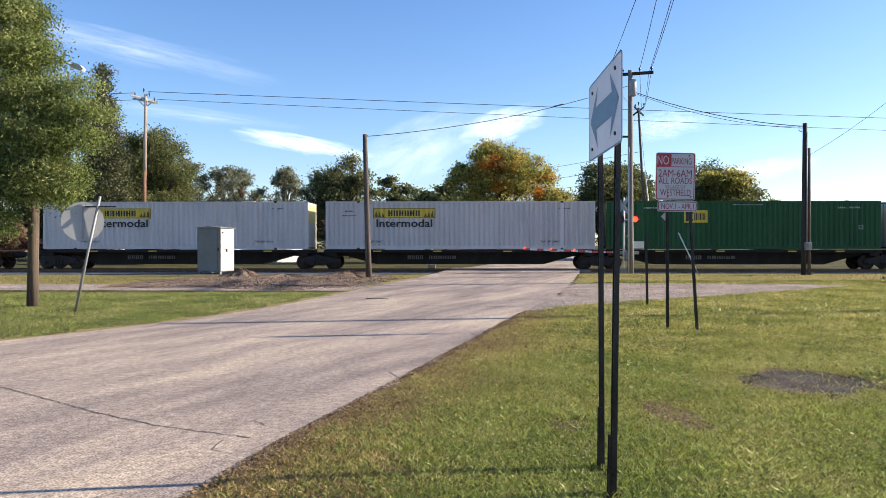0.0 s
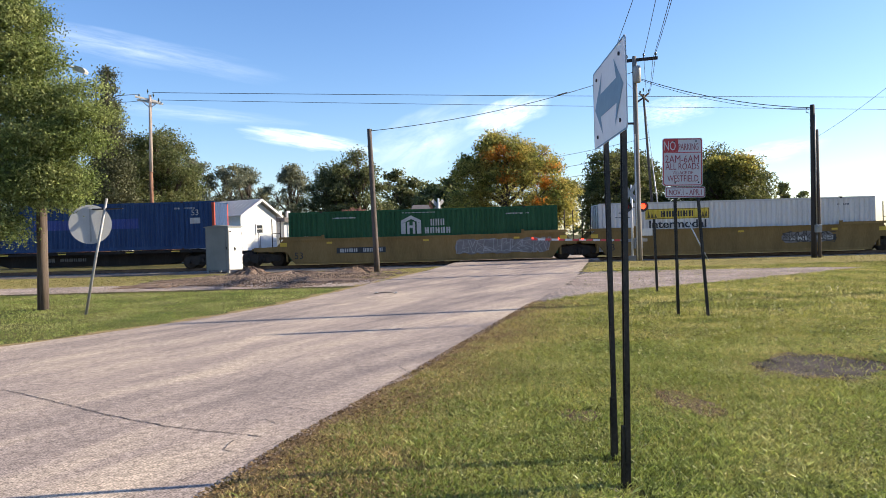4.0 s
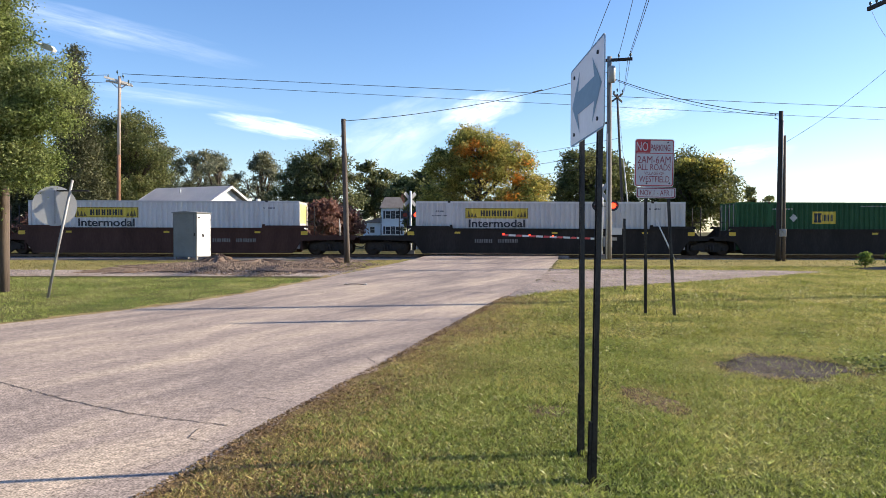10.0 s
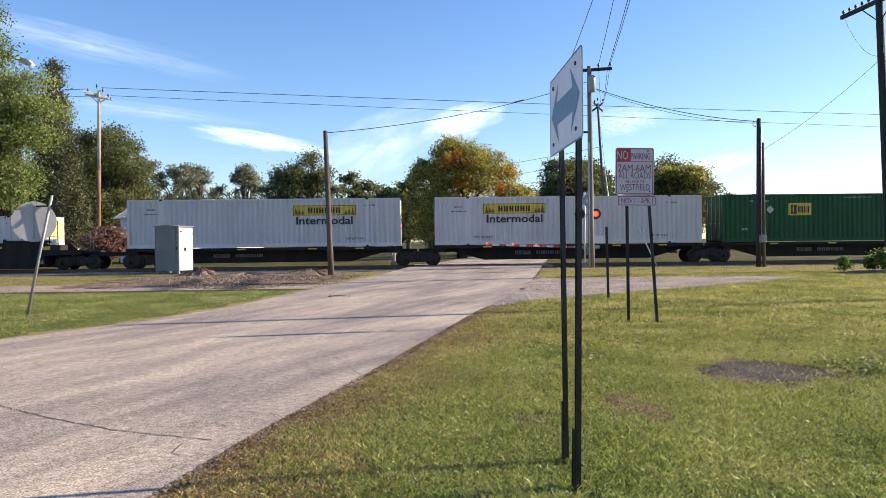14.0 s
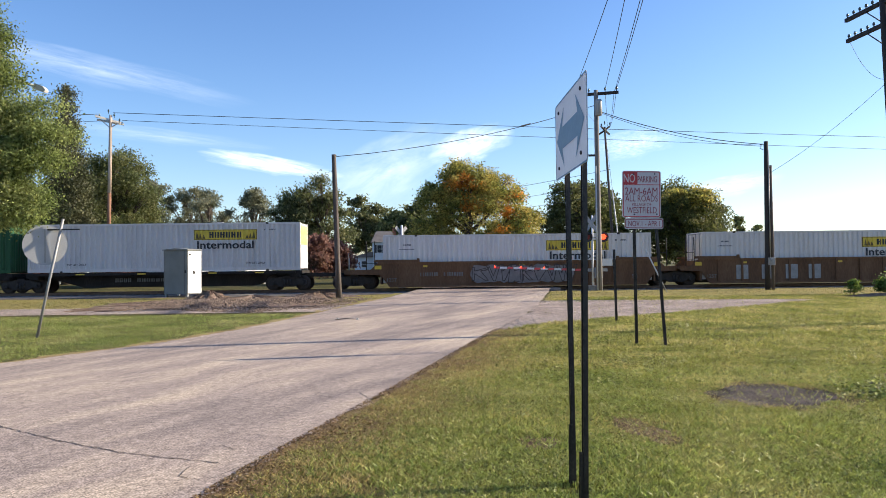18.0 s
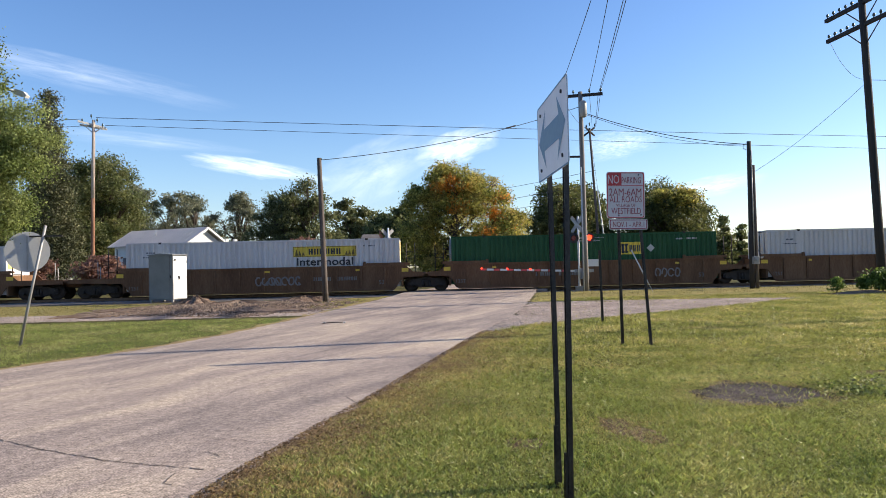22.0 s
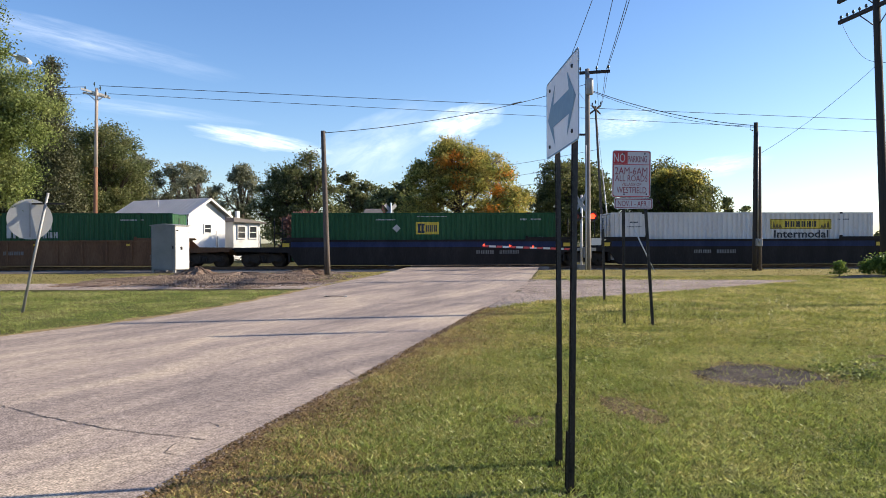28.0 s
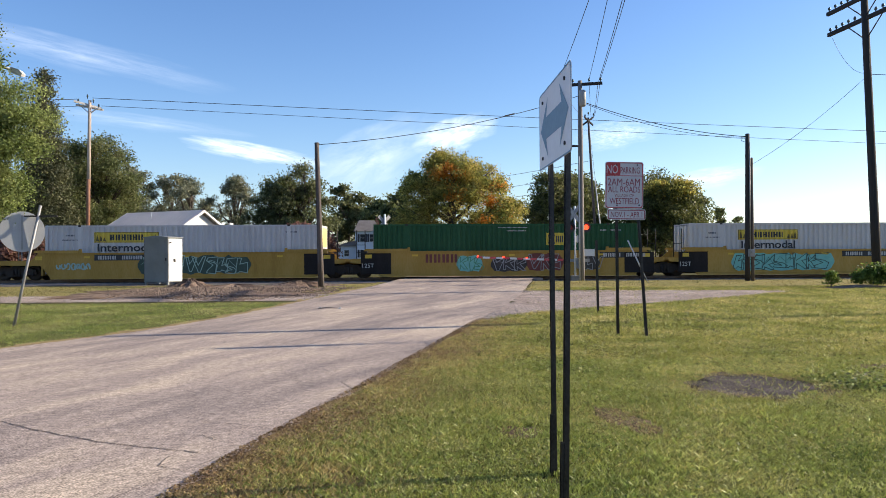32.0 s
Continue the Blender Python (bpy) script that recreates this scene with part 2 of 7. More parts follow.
M_CLOD = mat("earth_clod", [(0.085, 0.056, 0.040), (0.235, 0.172, 0.13)], 0.95, 0.9, 30, 0.4, island=0.55, space="World")
M_TIE = mat("creosoted_wood", [(0.035, 0.026, 0.02), (0.075, 0.058, 0.045)], 0.9, 3, 30, 0.4, stretch=(6, 1, 1), rnd=0.2)
M_RAIL = mat("rail_steel", [(0.10, 0.06, 0.045), (0.18, 0.12, 0.09)], 0.5, 4, 40, 0.2, 0.7)
M_WOOD = mat("weathered_pole_wood", [(0.05, 0.036, 0.029), (0.10, 0.073, 0.058), (0.16, 0.125, 0.10)], 0.9, 2, 22, 0.5, stretch=(6, 6, 0.25))
M_WOOD_GREY = mat("grey_pole_wood", [(0.040, 0.032, 0.028), (0.085, 0.068, 0.060), (0.15, 0.125, 0.11)], 0.9, 2, 22, 0.6, stretch=(6, 6, 0.25), bdist=0.03)
M_WOOD_SILVER = mat("silver_pole_wood", [(0.11, 0.10, 0.093), (0.18, 0.165, 0.155), (0.26, 0.245, 0.23)], 0.85, 2, 22, 0.4, stretch=(6, 6, 0.25))
M_WOOD_RED = mat("red_brown_pole_wood", [(0.16, 0.075, 0.04), (0.27, 0.13, 0.075), (0.36, 0.22, 0.15)], 0.9, 0.8, 22, 0.4, stretch=(6, 6, 0.4))
M_WOOD_PALE = mat("bleached_pole_wood", [(0.36, 0.27, 0.21), (0.48, 0.39, 0.32), (0.56, 0.48, 0.41)], 0.9, 0.8, 22, 0.4, stretch=(6, 6, 0.4))
M_DARKWOOD = mat("tarred_pole_wood", [(0.018, 0.015, 0.014), (0.04, 0.033, 0.03)], 0.85, 2, 22, 0.4, stretch=(6, 6, 0.25))
M_BARK = mat("bark", [(0.06, 0.047, 0.037), (0.12, 0.095, 0.075)], 0.95, 2, 16, 0.9, stretch=(3, 3, 0.6))
M_GALV = mat("galvanised_steel", [(0.22, 0.22, 0.22), (0.33, 0.33, 0.33)], 0.55, 3, 40, 0.1, 0.4)
M_ALU = mat("painted_aluminium", [(0.28, 0.285, 0.285), (0.34, 0.34, 0.335)], 0.55, 1.0, 30, 0.05, 0.1, spec=0.3)
M_POST = mat("dark_channel_steel", [(0.022, 0.020, 0.020), (0.07, 0.06, 0.055)], 0.42, 4, 40, 0.2, 0.7)
M_SIGNW = mat("faded_sign_white", [(0.72, 0.71, 0.72), (0.82, 0.81, 0.82)], 0.6, 1.6, 20, 0.05)
M_SIGNB = mat("faded_sign_blue", [(0.15, 0.25, 0.34), (0.21, 0.32, 0.41)], 0.6, 2, 20, 0.05)
M_SIGNR = mat("sign_red", [(0.42, 0.035, 0.04), (0.55, 0.06, 0.06)], 0.55, 3, 20, 0.03)
M_SIGNK = mat("sign_black", [(0.02, 0.02, 0.025), (0.035, 0.035, 0.04)], 0.6, 3, 20, 0.03)
M_WHITE = mat("white_paint", [(0.56, 0.56, 0.555), (0.68, 0.68, 0.675)], 0.6, 1.2, 14, 0.08)
M_ROOF = mat("metal_roof", [(0.44, 0.40, 0.37), (0.56, 0.51, 0.47)], 0.5, 0.6, 12, 0.1, 0.2)
M_SHINGLE = mat("shingle_roof", [(0.12, 0.105, 0.10), (0.20, 0.18, 0.17)], 0.9, 1.0, 14, 0.4)
M_BLUEHOUSE = mat("pale_blue_siding", [(0.50, 0.55, 0.60), (0.58, 0.63, 0.68)], 0.7, 1.0, 14, 0.1)
M_DARKGLASS = mat("window_glass", [(0.02, 0.023, 0.028), (0.045, 0.05, 0.058)], 0.12, 0.8, 6, 0.0)
M_BRICK = mat("brick_chimney", [(0.22, 0.09, 0.06), (0.32, 0.14, 0.09)], 0.9, 3, 20, 0.4)
M_WIRE = mat("wire", [(0.02, 0.02, 0.02), (0.04, 0.04, 0.04)], 0.6, 3, 20, 0.0)
M_INSUL = mat("glass_insulator", [(0.03, 0.05, 0.05), (0.06, 0.09, 0.09)], 0.25, 5, 20, 0.0)
M_CERAM = mat("pale_fitting", [(0.45, 0.44, 0.42), (0.60, 0.59, 0.57)], 0.4, 5, 20, 0.0)
M_RED_LIT = glow("red_lamp_lit", (1.0, 0.035, 0.012), 3.2)
M_RED_OFF = mat("red_lens", [(0.16, 0.01, 0.01), (0.24, 0.02, 0.02)], 0.25, 4, 20, 0.0)
M_REFL_R = mat("reflective_red", [(0.50, 0.05, 0.06), (0.62, 0.09, 0.09)], 0.5, 3, 20, 0.0)
M_REFL_Y = mat("reflective_yellow", [(0.55, 0.36, 0.03), (0.68, 0.45, 0.05)], 0.5, 3, 20, 0.0)
M_CHERRY = mat("marking_white", [(0.36, 0.355, 0.34), (0.54, 0.53, 0.51)], 0.65, 3, 30, 0.0)


def coach(name, a, b, c, metal=0.0, rough=0.55):
    """Painted rail or box steel with streaks that run down it."""
    return mat(name, [a, b, c], rough, 0.9, 14, 0.12, metal, stretch=(1.6, 1, 0.35), rnd=0.10, spread=0.7, bdist=0.01, spec=0.22)


M_BOXW = coach("container_white", (0.47, 0.44, 0.425), (0.59, 0.56, 0.545), (0.65, 0.62, 0.605))
M_BOXG = coach("container_green", (0.014, 0.060, 0.024), (0.021, 0.083, 0.034), (0.038, 0.105, 0.048))
M_BOXB = coach("container_blue", (0.012, 0.035, 0.095), (0.018, 0.048, 0.125), (0.035, 0.075, 0.17))
M_BOXR = coach("container_red", (0.30, 0.045, 0.025), (0.40, 0.065, 0.035), (0.46, 0.10, 0.06))
M_FADED = mat("faded_marking", [(0.10, 0.095, 0.09), (0.22, 0.21, 0.20)], 0.75, 3, 30, 0.0)
M_YELLOW = mat("logo_yellow", [(0.60, 0.43, 0.04), (0.72, 0.53, 0.07)], 0.55, 2, 20, 0.03)
# logo yellow lightened for end walls, with their sunlit brightness in the colour
M_PALEYEL = mat("sunlit_yellow", [(0.60, 0.46, 0.12), (0.72, 0.60, 0.24)], 0.6, 2, 14, 0.03)
M_NAVY = mat("logo_navy", [(0.015, 0.025, 0.05), (0.025, 0.04, 0.07)], 0.55, 2, 20, 0.03)
M_TAN = coach("well_tan", (0.15, 0.092, 0.032), (0.225, 0.14, 0.05), (0.28, 0.18, 0.07), 0.0, 0.7)
M_MAROON = coach("well_maroon", (0.040, 0.019, 0.015), (0.066, 0.032, 0.024), (0.09, 0.047, 0.037), 0.0, 0.75)
M_BLACKCAR = coach("well_black", (0.012, 0.010, 0.009), (0.021, 0.017, 0.015), (0.038, 0.032, 0.028), 0.0, 0.75)
M_BROWN = coach("well_brown", (0.075, 0.038, 0.021), (0.135, 0.072, 0.039), (0.20, 0.115, 0.064), 0.0, 0.8)
M_NAVYCAR = coach("well_navy", (0.012, 0.010, 0.009), (0.020, 0.016, 0.015), (0.034, 0.029, 0.026), 0.0, 0.75)
M_BLUESTRIPE = coach("well_blue_band", (0.012, 0.018, 0.05), (0.018, 0.028, 0.075), (0.03, 0.042, 0.10), 0.0, 0.65)
M_YELCAR = coach("well_yellow", (0.29, 0.165, 0.036), (0.40, 0.24, 0.052), (0.46, 0.29, 0.085), 0.0, 0.7)
M_TRUCK = mat("truck_steel", [(0.015, 0.012, 0.011), (0.05, 0.038, 0.03)], 0.85, 4, 30, 0.3)
M_WHEEL = mat("wheel_steel", [(0.025, 0.018, 0.015), (0.08, 0.055, 0.04)], 0.7, 4, 30, 0.2, 0.3)
M_GRAF = {
    "white": mat("graffiti_white", [(0.20, 0.19, 0.18), (0.36, 0.35, 0.34)], 0.7, 3, 20, 0.0),
    "green": mat("graffiti_green", [(0.05, 0.20, 0.10), (0.10, 0.30, 0.16)], 0.7, 3, 20, 0.0),
    "teal": mat("graffiti_teal", [(0.14, 0.40, 0.34), (0.22, 0.52, 0.44)], 0.7, 3, 20, 0.0),
    "dark": mat("graffiti_dark", [(0.030, 0.024, 0.022), (0.07, 0.055, 0.045)], 0.7, 3, 20, 0.0),
    "forest": mat("graffiti_forest_green", [(0.032, 0.058, 0.042), (0.065, 0.10, 0.072)], 0.7, 3, 20, 0.0),
    "grey": mat("graffiti_grey", [(0.13, 0.118, 0.115), (0.22, 0.20, 0.195)], 0.7, 3, 20, 0.0),
    "mint": mat("graffiti_mint", [(0.26, 0.40, 0.34), (0.36, 0.50, 0.43)], 0.7, 3, 20, 0.0),
    "maroon": mat("graffiti_maroon", [(0.13, 0.03, 0.025), (0.20, 0.06, 0.045)], 0.7, 3, 20, 0.0),
}


# ---- mesh helpers ----
def box(bm, x0, x1, y0, y1, z0, z1):
    v = [bm.verts.new((x, y, z)) for x in (x0, x1) for y in (y0, y1) for z in (z0, z1)]
    for f in ((0, 1, 3, 2), (4, 6, 7, 5), (0, 4, 5, 1), (2, 3, 7, 6), (0, 2, 6, 4), (1, 5, 7, 3)):
        bm.faces.new([v[i] for i in f])
    return v


def tube(bm, pts, radii, n=8, cap=True):
    """A tapered round bar along a line of points."""
    rings = []
    for i, p in enumerate(pts):
        a, b = Vector(pts[max(i - 1, 0)]), Vector(pts[min(i + 1, len(pts) - 1)])
        d = (b - a).normalized()
        s = d.cross(Vector((0, 0, 1)) if abs(d.z) < 0.9 else Vector((1, 0, 0))).normalized()
        u = d.cross(s)
        r = radii[i] if isinstance(radii, (list, tuple)) else radii
        rings.append([bm.verts.new(Vector(p) + r * (math.cos(6.28318 * k / n) * s + math.sin(6.28318 * k / n) * u)) for k in range(n)])
    for a, b in zip(rings, rings[1:]):
        for k in range(n):
            f = bm.faces.new((a[k], a[(k + 1) % n], b[(k + 1) % n], b[k]))
            f.smooth = True
    if cap:
        bm.faces.new(rings[0][::-1])
        bm.faces.new(rings[-1])


def prism(bm, poly, y0, y1):
    """A side elevation (x, z) drawn out from y0 to y1."""
    a = [bm.verts.new((x, y0, z)) for x, z in poly]
    b = [bm.verts.new((x, y1, z)) for x, z in poly]
    bm.faces.new(a)
    bm.faces.new(b[::-1])
    for i in range(len(poly)):
        j = (i + 1) % len(poly)
        bm.faces.new((a[j], a[i], b[i], b[j]))


def made(name, bm, material, tri=False):
    me = bpy.data.meshes.new(name)
    if tri:
        bmesh.ops.triangulate(bm, faces=bm.faces[:])
    bmesh.ops.recalc_face_normals(bm, faces=bm.faces[:])
    bm.to_mesh(me)
    bm.free()
    me.materials.append(material)
    return me


def part(name, bm, material, parent, label="", at=(0, 0, 0), tri=False):
    """One mesh object under a thing or a part; bm may be a mesh that is shared."""
    me = bm if isinstance(bm, bpy.types.Mesh) else made(name, bm, material, tri)
    ob = new(name, me)
    ob.parent = parent
    ob.location = at
    if label:
        ob["label"] = label
    return ob


def thing(name, at, label, category, group="", turn=0.0):
    ob = new(name)
    ob.empty_display_size = 0.2
    ob.matrix_basis = pose(*at, 0, 0, turn)
    return tagged(ob, label, category, group)


def solid(name, bm, material, label, category="", group="", kind="", at=(0, 0, 0), tri=False):
    ob = new(name, made(name, bm, material, tri))
    ob.location = at
    return tagged(ob, label, category, group, kind)


def raw(name, verts, faces, material):
    me = bpy.data.meshes.new(name)
    me.from_pydata(verts, [], faces)
    me.materials.append(material)
    me.update()
    return me


def letters(name, text, size, material, parent, at, turn=(90, 0, 0), label="", wide=1.0, bold=0.0):
    """Writing as a thin mesh, in the built-in font, centred at its place."""
    cu = bpy.data.curves.new(name, "FONT")
    cu.body, cu.size, cu.extrude, cu.offset = text, size, 0.001, bold
    cu.align_x, cu.align_y = "CENTER", "CENTER"
    cu.resolution_u = 3
    tmp = bpy.data.objects.new("tmp", cu)
    scene.collection.objects.link(tmp)
    me = bpy.data.meshes.new_from_object(tmp)
    bpy.data.objects.remove(tmp)
    bpy.data.curves.remove(cu)
    me.name = name
    me.materials.clear()
    me.materials.append(material)
    ob = part(name, me, material, parent, label)
    ob.matrix_basis = pose(*at, *turn) @ Matrix.Diagonal((wide, 1, 1, 1))
    if name == "lettering":
        tagged(ob, kind="stuff")
    return ob


# ---- ground ----
H_Y = (-3000, 18, 24, 30, 36, 39.5, 42, 48, 51, 4000)
H_Z = (0, 0, 0.04, 0.10, 0.165, 0.19, 0.04, 0.04, 0.19, 0.19)


def hgt(y):
    return float(np.interp(y, H_Y, H_Z))


def sheet(name, y_list, left, right, lift, material, label, cols=10, rough_edge=0.0, seed=1, lo=None):
    """A strip of ground between two edges given over y, a finger's breadth above the turf."""
    rng = random.Random(seed)
    verts, faces = [], []
    for y in y_list:
        l, r = left(y) + rng.uniform(-1, 1) * rough_edge, right(y) + rng.uniform(-1, 1) * rough_edge
        for c in range(cols + 1):
            verts.append((l + (r - l) * c / cols, y, (lo(y) if lo else hgt(y)) + lift))
    w = cols + 1
    for i in range(len(y_list) - 1):
        for c in range(cols):
            a = i * w + c
            faces.append((a, a + 1, a + w + 1, a + w))
    return tagged(new(name, raw(name, verts, faces, material)), label, kind="structure")


def span(a, b, step):
    n = max(1, round((b - a) / step))
    return [a + (b - a) * i / n for i in range(n + 1)]


gx = [-3000, -1200, -500, -250, -120] + span(-80, 80, 4) + [120, 250, 500, 1200, 3000]
gy = [-2000, -600, -200, -60, -20] + span(-8, 60, 2) + list(H_Y[1:-1]) + [90, 150, 300, 700, 1500, 3500]
gy = sorted(set(round(v, 3) for v in gy))
verts = [(x, y, hgt(y)) for y in gy for x in gx]
W = len(gx)
faces = [(i * W + j, i * W + j + 1, (i + 1) * W + j + 1, (i + 1) * W + j) for i in range(len(gy) - 1) for j in range(W - 1)]
tagged(new("ground", raw("ground", verts, faces, M_SOIL)), "mown green and yellowing grass on level ground", kind="structure")

R_Y = (-60, -10, 4.86, 6.51, 9.23, 12.05, 17.72, 24.61, 31.06, 38.69, 44, 120)
R_X = (-17.0, -5.3, -1.80, -1.44, -0.71, 0.0, 1.41, 3.30, 4.75, 6.30, 7.3, 22)
L_Y = (-60, 4, 8.5, 11, 12.72, 13.98, 16.6, 19.78, 24.7, 29.87, 35.15, 42.54, 44, 120)
L_X = (-60, -40, -15.5, -9.8, -8.13, -7.38, -6.14, -5.14, -4.1, -3.09, -1.99, -0.76, -0.5, 14.4)


def road_r(y):
    return float(np.interp(y, R_Y, R_X))


def road_l(y):
    return float(np.interp(y, L_Y, L_X))


def road_z(y):
    return float(np.interp(y, (-3000, 18, 24, 30, 36, 39.5, 42.6, 47.4, 51, 4000), (0, 0, 0.04, 0.10, 0.165, 0.20, 0.255, 0.255, 0.19, 0.19)))


DRIVE_Y, DRIVE_X = (18.2, 20, 22.6, 25, 28, 29.4, 30.2, 31), (1.6, 2.75, 6.2, 9.9, 13.8, 15.9, 14.0, 6.5)


def drive_edge(y):
    return float(np.interp(y, DRIVE_Y, DRIVE_X))


sheet("road", span(-60, 4, 4) + span(4.2, 40, 0.2) + span(40.2, 42.85, 0.2), road_l, road_r, 0.014, M_ROAD, "worn pinkish-grey asphalt road with cracks", 12, 0.06, 3, road_z)
sheet("road_beyond_track", span(47.15, 120, 3), road_l, road_r, 0.014, M_ROAD, "worn asphalt road beyond the railway track", 6, 0.0, 4, road_z)
sheet("road_verge", span(-8, 19, 0.15), lambda y: road_r(y) - 0.04, lambda y: road_r(y) + 0.34 + 0.16 * math.sin(y * 1.7 + 2 * math.sin(y * 0.9)) + 0.12 * math.sin(y * 5.1), 0.009, M_VERGE, "brown leaf litter and soil along the road edge", 4, 0.12, 5)
sheet("road_verge_far_side", span(11, 34, 0.2), lambda y: road_l(y) - 0.34 - 0.14 * math.sin(y * 3.1), lambda y: road_l(y) + 0.1, 0.009, M_VERGE, "dark soil edge between grass and asphalt", 3, 0.06, 6)
sheet("gravel_drive", span(18.4, 31, 0.2), lambda y: road_r(y) - 0.05 - 0.3 * (y < 24), drive_edge, 0.011, M_GRAVEL, "brown-grey gravel drive branching off the road", 14, 0.4, 7)
sheet("gravel_track", span(26.3, 29.6, 0.2), lambda y: -40 + 2 * math.sin(y), lambda y: road_l(y) - 0.05, 0.008, M_GRAVEL, "grey gravel strip beside the railway", 30, 0.6, 8)
sheet("dry_grass_strip", span(29.4, 41.2, 0.4), lambda y: -60, lambda y: road_l(y) - 0.1, 0.005, M_DRY, "yellowed dry grass beside the railway", 30, 0.1, 9)
sheet("dry_grass_strip_right", span(30.6, 41.2, 0.4), lambda y: road_r(y) + 0.1, lambda y: 60, 0.005, M_DRY, "yellowed dry grass beside the railway", 30, 0.1, 10)


sheet("cinder_shoulder", span(37.2, 42.6, 0.3), lambda y: -60, lambda y: road_l(y) - 0.5 - 2.0 * max(0.0, 38.5 - y), 0.016, M_CINDER, "dark cinder and ballast shoulder along the track", 60, 0.25, 15)


def blotch(name, cx, cy, rx, ry, turn, material, label, lift, seed, mound=0.0):
    rng = random.Random(seed)
    bm = bmesh.new()
    ca, sa = math.cos(radians(turn)), math.sin(radians(turn))
    n, rings = (110, 16) if rx > 3 else (52, 8 if mound else 4)
    edge = [1 + 0.18 * math.sin(3 * a + seed) + 0.14 * math.sin(7 * a + 2 * seed) + rng.uniform(-0.16, 0.16) for a in [6.28318 * i / n for i in range(n)]]
    mid = bm.verts.new((cx, cy, hgt(cy) + lift + mound))
    prev = None
    for k in range(1, rings + 1):
        ring = []
        for i in range(n):
            a, f = 6.28318 * i / n, k / rings * edge[i]
            x, y = rx * f * math.cos(a), ry * f * math.sin(a)
            px, py = cx + ca * x - sa * y, cy + sa * x + ca * y
            up = mound * (1 - k / rings) ** (0.5 if rx > 3 else 1.1) * (1 + rng.uniform(-0.22, 0.22)) if mound else 0
            ring.append(bm.verts.new((px, py, hgt(py) + lift * (k < rings or not mound) + up - (0.02 if mound and k == rings else 0))))
        for i in range(n):
            j = (i + 1) % n
            if prev is None:
                bm.faces.new((mid, ring[i], ring[j]))
            else:
                bm.faces.new((prev[i], ring[i], ring[j], prev[j]))
        prev = ring
    return solid(name, bm, material, label, kind="structure")


blotch("asphalt_patch", 4.36, 9.12, 0.90, 0.90, -22, M_PATCH, "dark bare patch of old crumbled asphalt in the grass", 0.012, 2)
blotch("bare_soil_patch", 2.15, 7.30, 0.66, 0.22, -80, M_BARE, "small bare soil patch in the grass", 0.011, 5)
blotch("bare_soil_patch", 1.0, 6.9, 0.24, 0.26, 8, M_BARE, "small thin brown spot in the grass", 0.010, 8)
blotch("bare_soil_patch", -0.55, 5.6, 0.12, 0.35, 30, M_BARE, "small thin brown spot in the grass", 0.010, 9)
blotch("bare_soil_patch", 6.8, 10.5, 0.45, 0.22, 0, M_BARE, "small thin brown spot in the grass", 0.010, 10)
blotch("earth_spread", -8.9, 31.6, 4.8, 3.9, 30, M_DIRT, "low spread of dug earth and rubble beside the road", 0.02, 11, 0.09)
blotch("earth_heap", -10.65, 35.5, 1.0, 0.7, 10, M_DIRT, "heap of dug brown earth and stones", 0.02, 12, 0.42)
blotch("earth_heap.001", -5.4, 35.7, 1.7, 0.7, 0, M_DIRT, "heap of dug brown earth and stones", 0.02, 13, 0.30)
blotch("earth_heap.002", -8.2, 34.0, 2.6, 0.8, 5, M_DIRT, "low heap of dug earth and stones", 0.02, 14, 0.22)


def crack(name, pts, width, seed):
    rng = random.Random(seed)
    line = []
    for (x0, y0), (x1, y1) in zip(pts, pts[1:]):
        n = max(2, int(math.hypot(x1 - x0, y1 - y0) / 0.05))
        for i in range(n):
            f = i / n
            line.append((x0 + (x1 - x0) * f + rng.uniform(-0.012, 0.012), y0 + (y1 - y0) * f + rng.uniform(-0.012, 0.012)))
    verts, faces = [], []
    for i, (x, y) in enumerate(line):
        w = width * rng.uniform(0.25, 1.35) * min(1, 4 * i / len(line) + 0.2)
        verts += [(x, y - w / 2, road_z(y) + 0.0185), (x + 0.01, y + w / 2, road_z(y) + 0.0185)]
        if i:
            faces.append((2 * i - 2, 2 * i, 2 * i + 1, 2 * i - 1))
    return tagged(new(name, raw(name, verts, faces, M_CRACK)), "dark irregular crack in the road surface", kind="structure")


crack("road_crack", [(-9.5, 10.6), (-5.49, 8.57), (-5.25, 8.41), (-3.67, 7.27), (-2.81, 6.74), (-1.8, 6.33)], 0.012, 1)
crack("road_crack.001", [(-1.62, 6.2), (-2.1, 5.2), (-2.6, 4.6)], 0.010, 2)
crack("road_crack.002", [(-0.75, 9.2), (-0.95, 9.7), (-0.8, 10.3), (-0.2, 11.2)], 0.014, 3)
crack("road_crack.003", [(-1.4, 7.2), (-2.0, 7.5), (-2.9, 7.4)], 0.006, 4)
crack("road_crack.004", [(0.1, 12.6), (0.35, 13.4), (0.2, 14.0)], 0.014, 5)
crack("road_crack.005", [(-3.3, 8.3), (-1.6, 8.8), (-0.9, 9.1)], 0.006, 6)
crack("road_crack.006", [(-4.6, 21.0), (-1.0, 20.2), (1.9, 20.0)], 0.025, 7)

ck = random.Random(9)
for k in range(5):
    y = ck.uniform(5.5, 14)
    x = road_r(y) - ck.uniform(0.05, 0.6)
    a = ck.uniform(-0.4, 0.9)
    n = ck.uniform(0.25, 0.8)
    crack("road_crack", [(x, y), (x - n * 0.5 * math.cos(a), y + n * 0.5 * math.sin(a)), (x - n * math.cos(a + 0.6), y + n * math.sin(a + 0.6))], ck.uniform(0.002, 0.004), 20 + k)

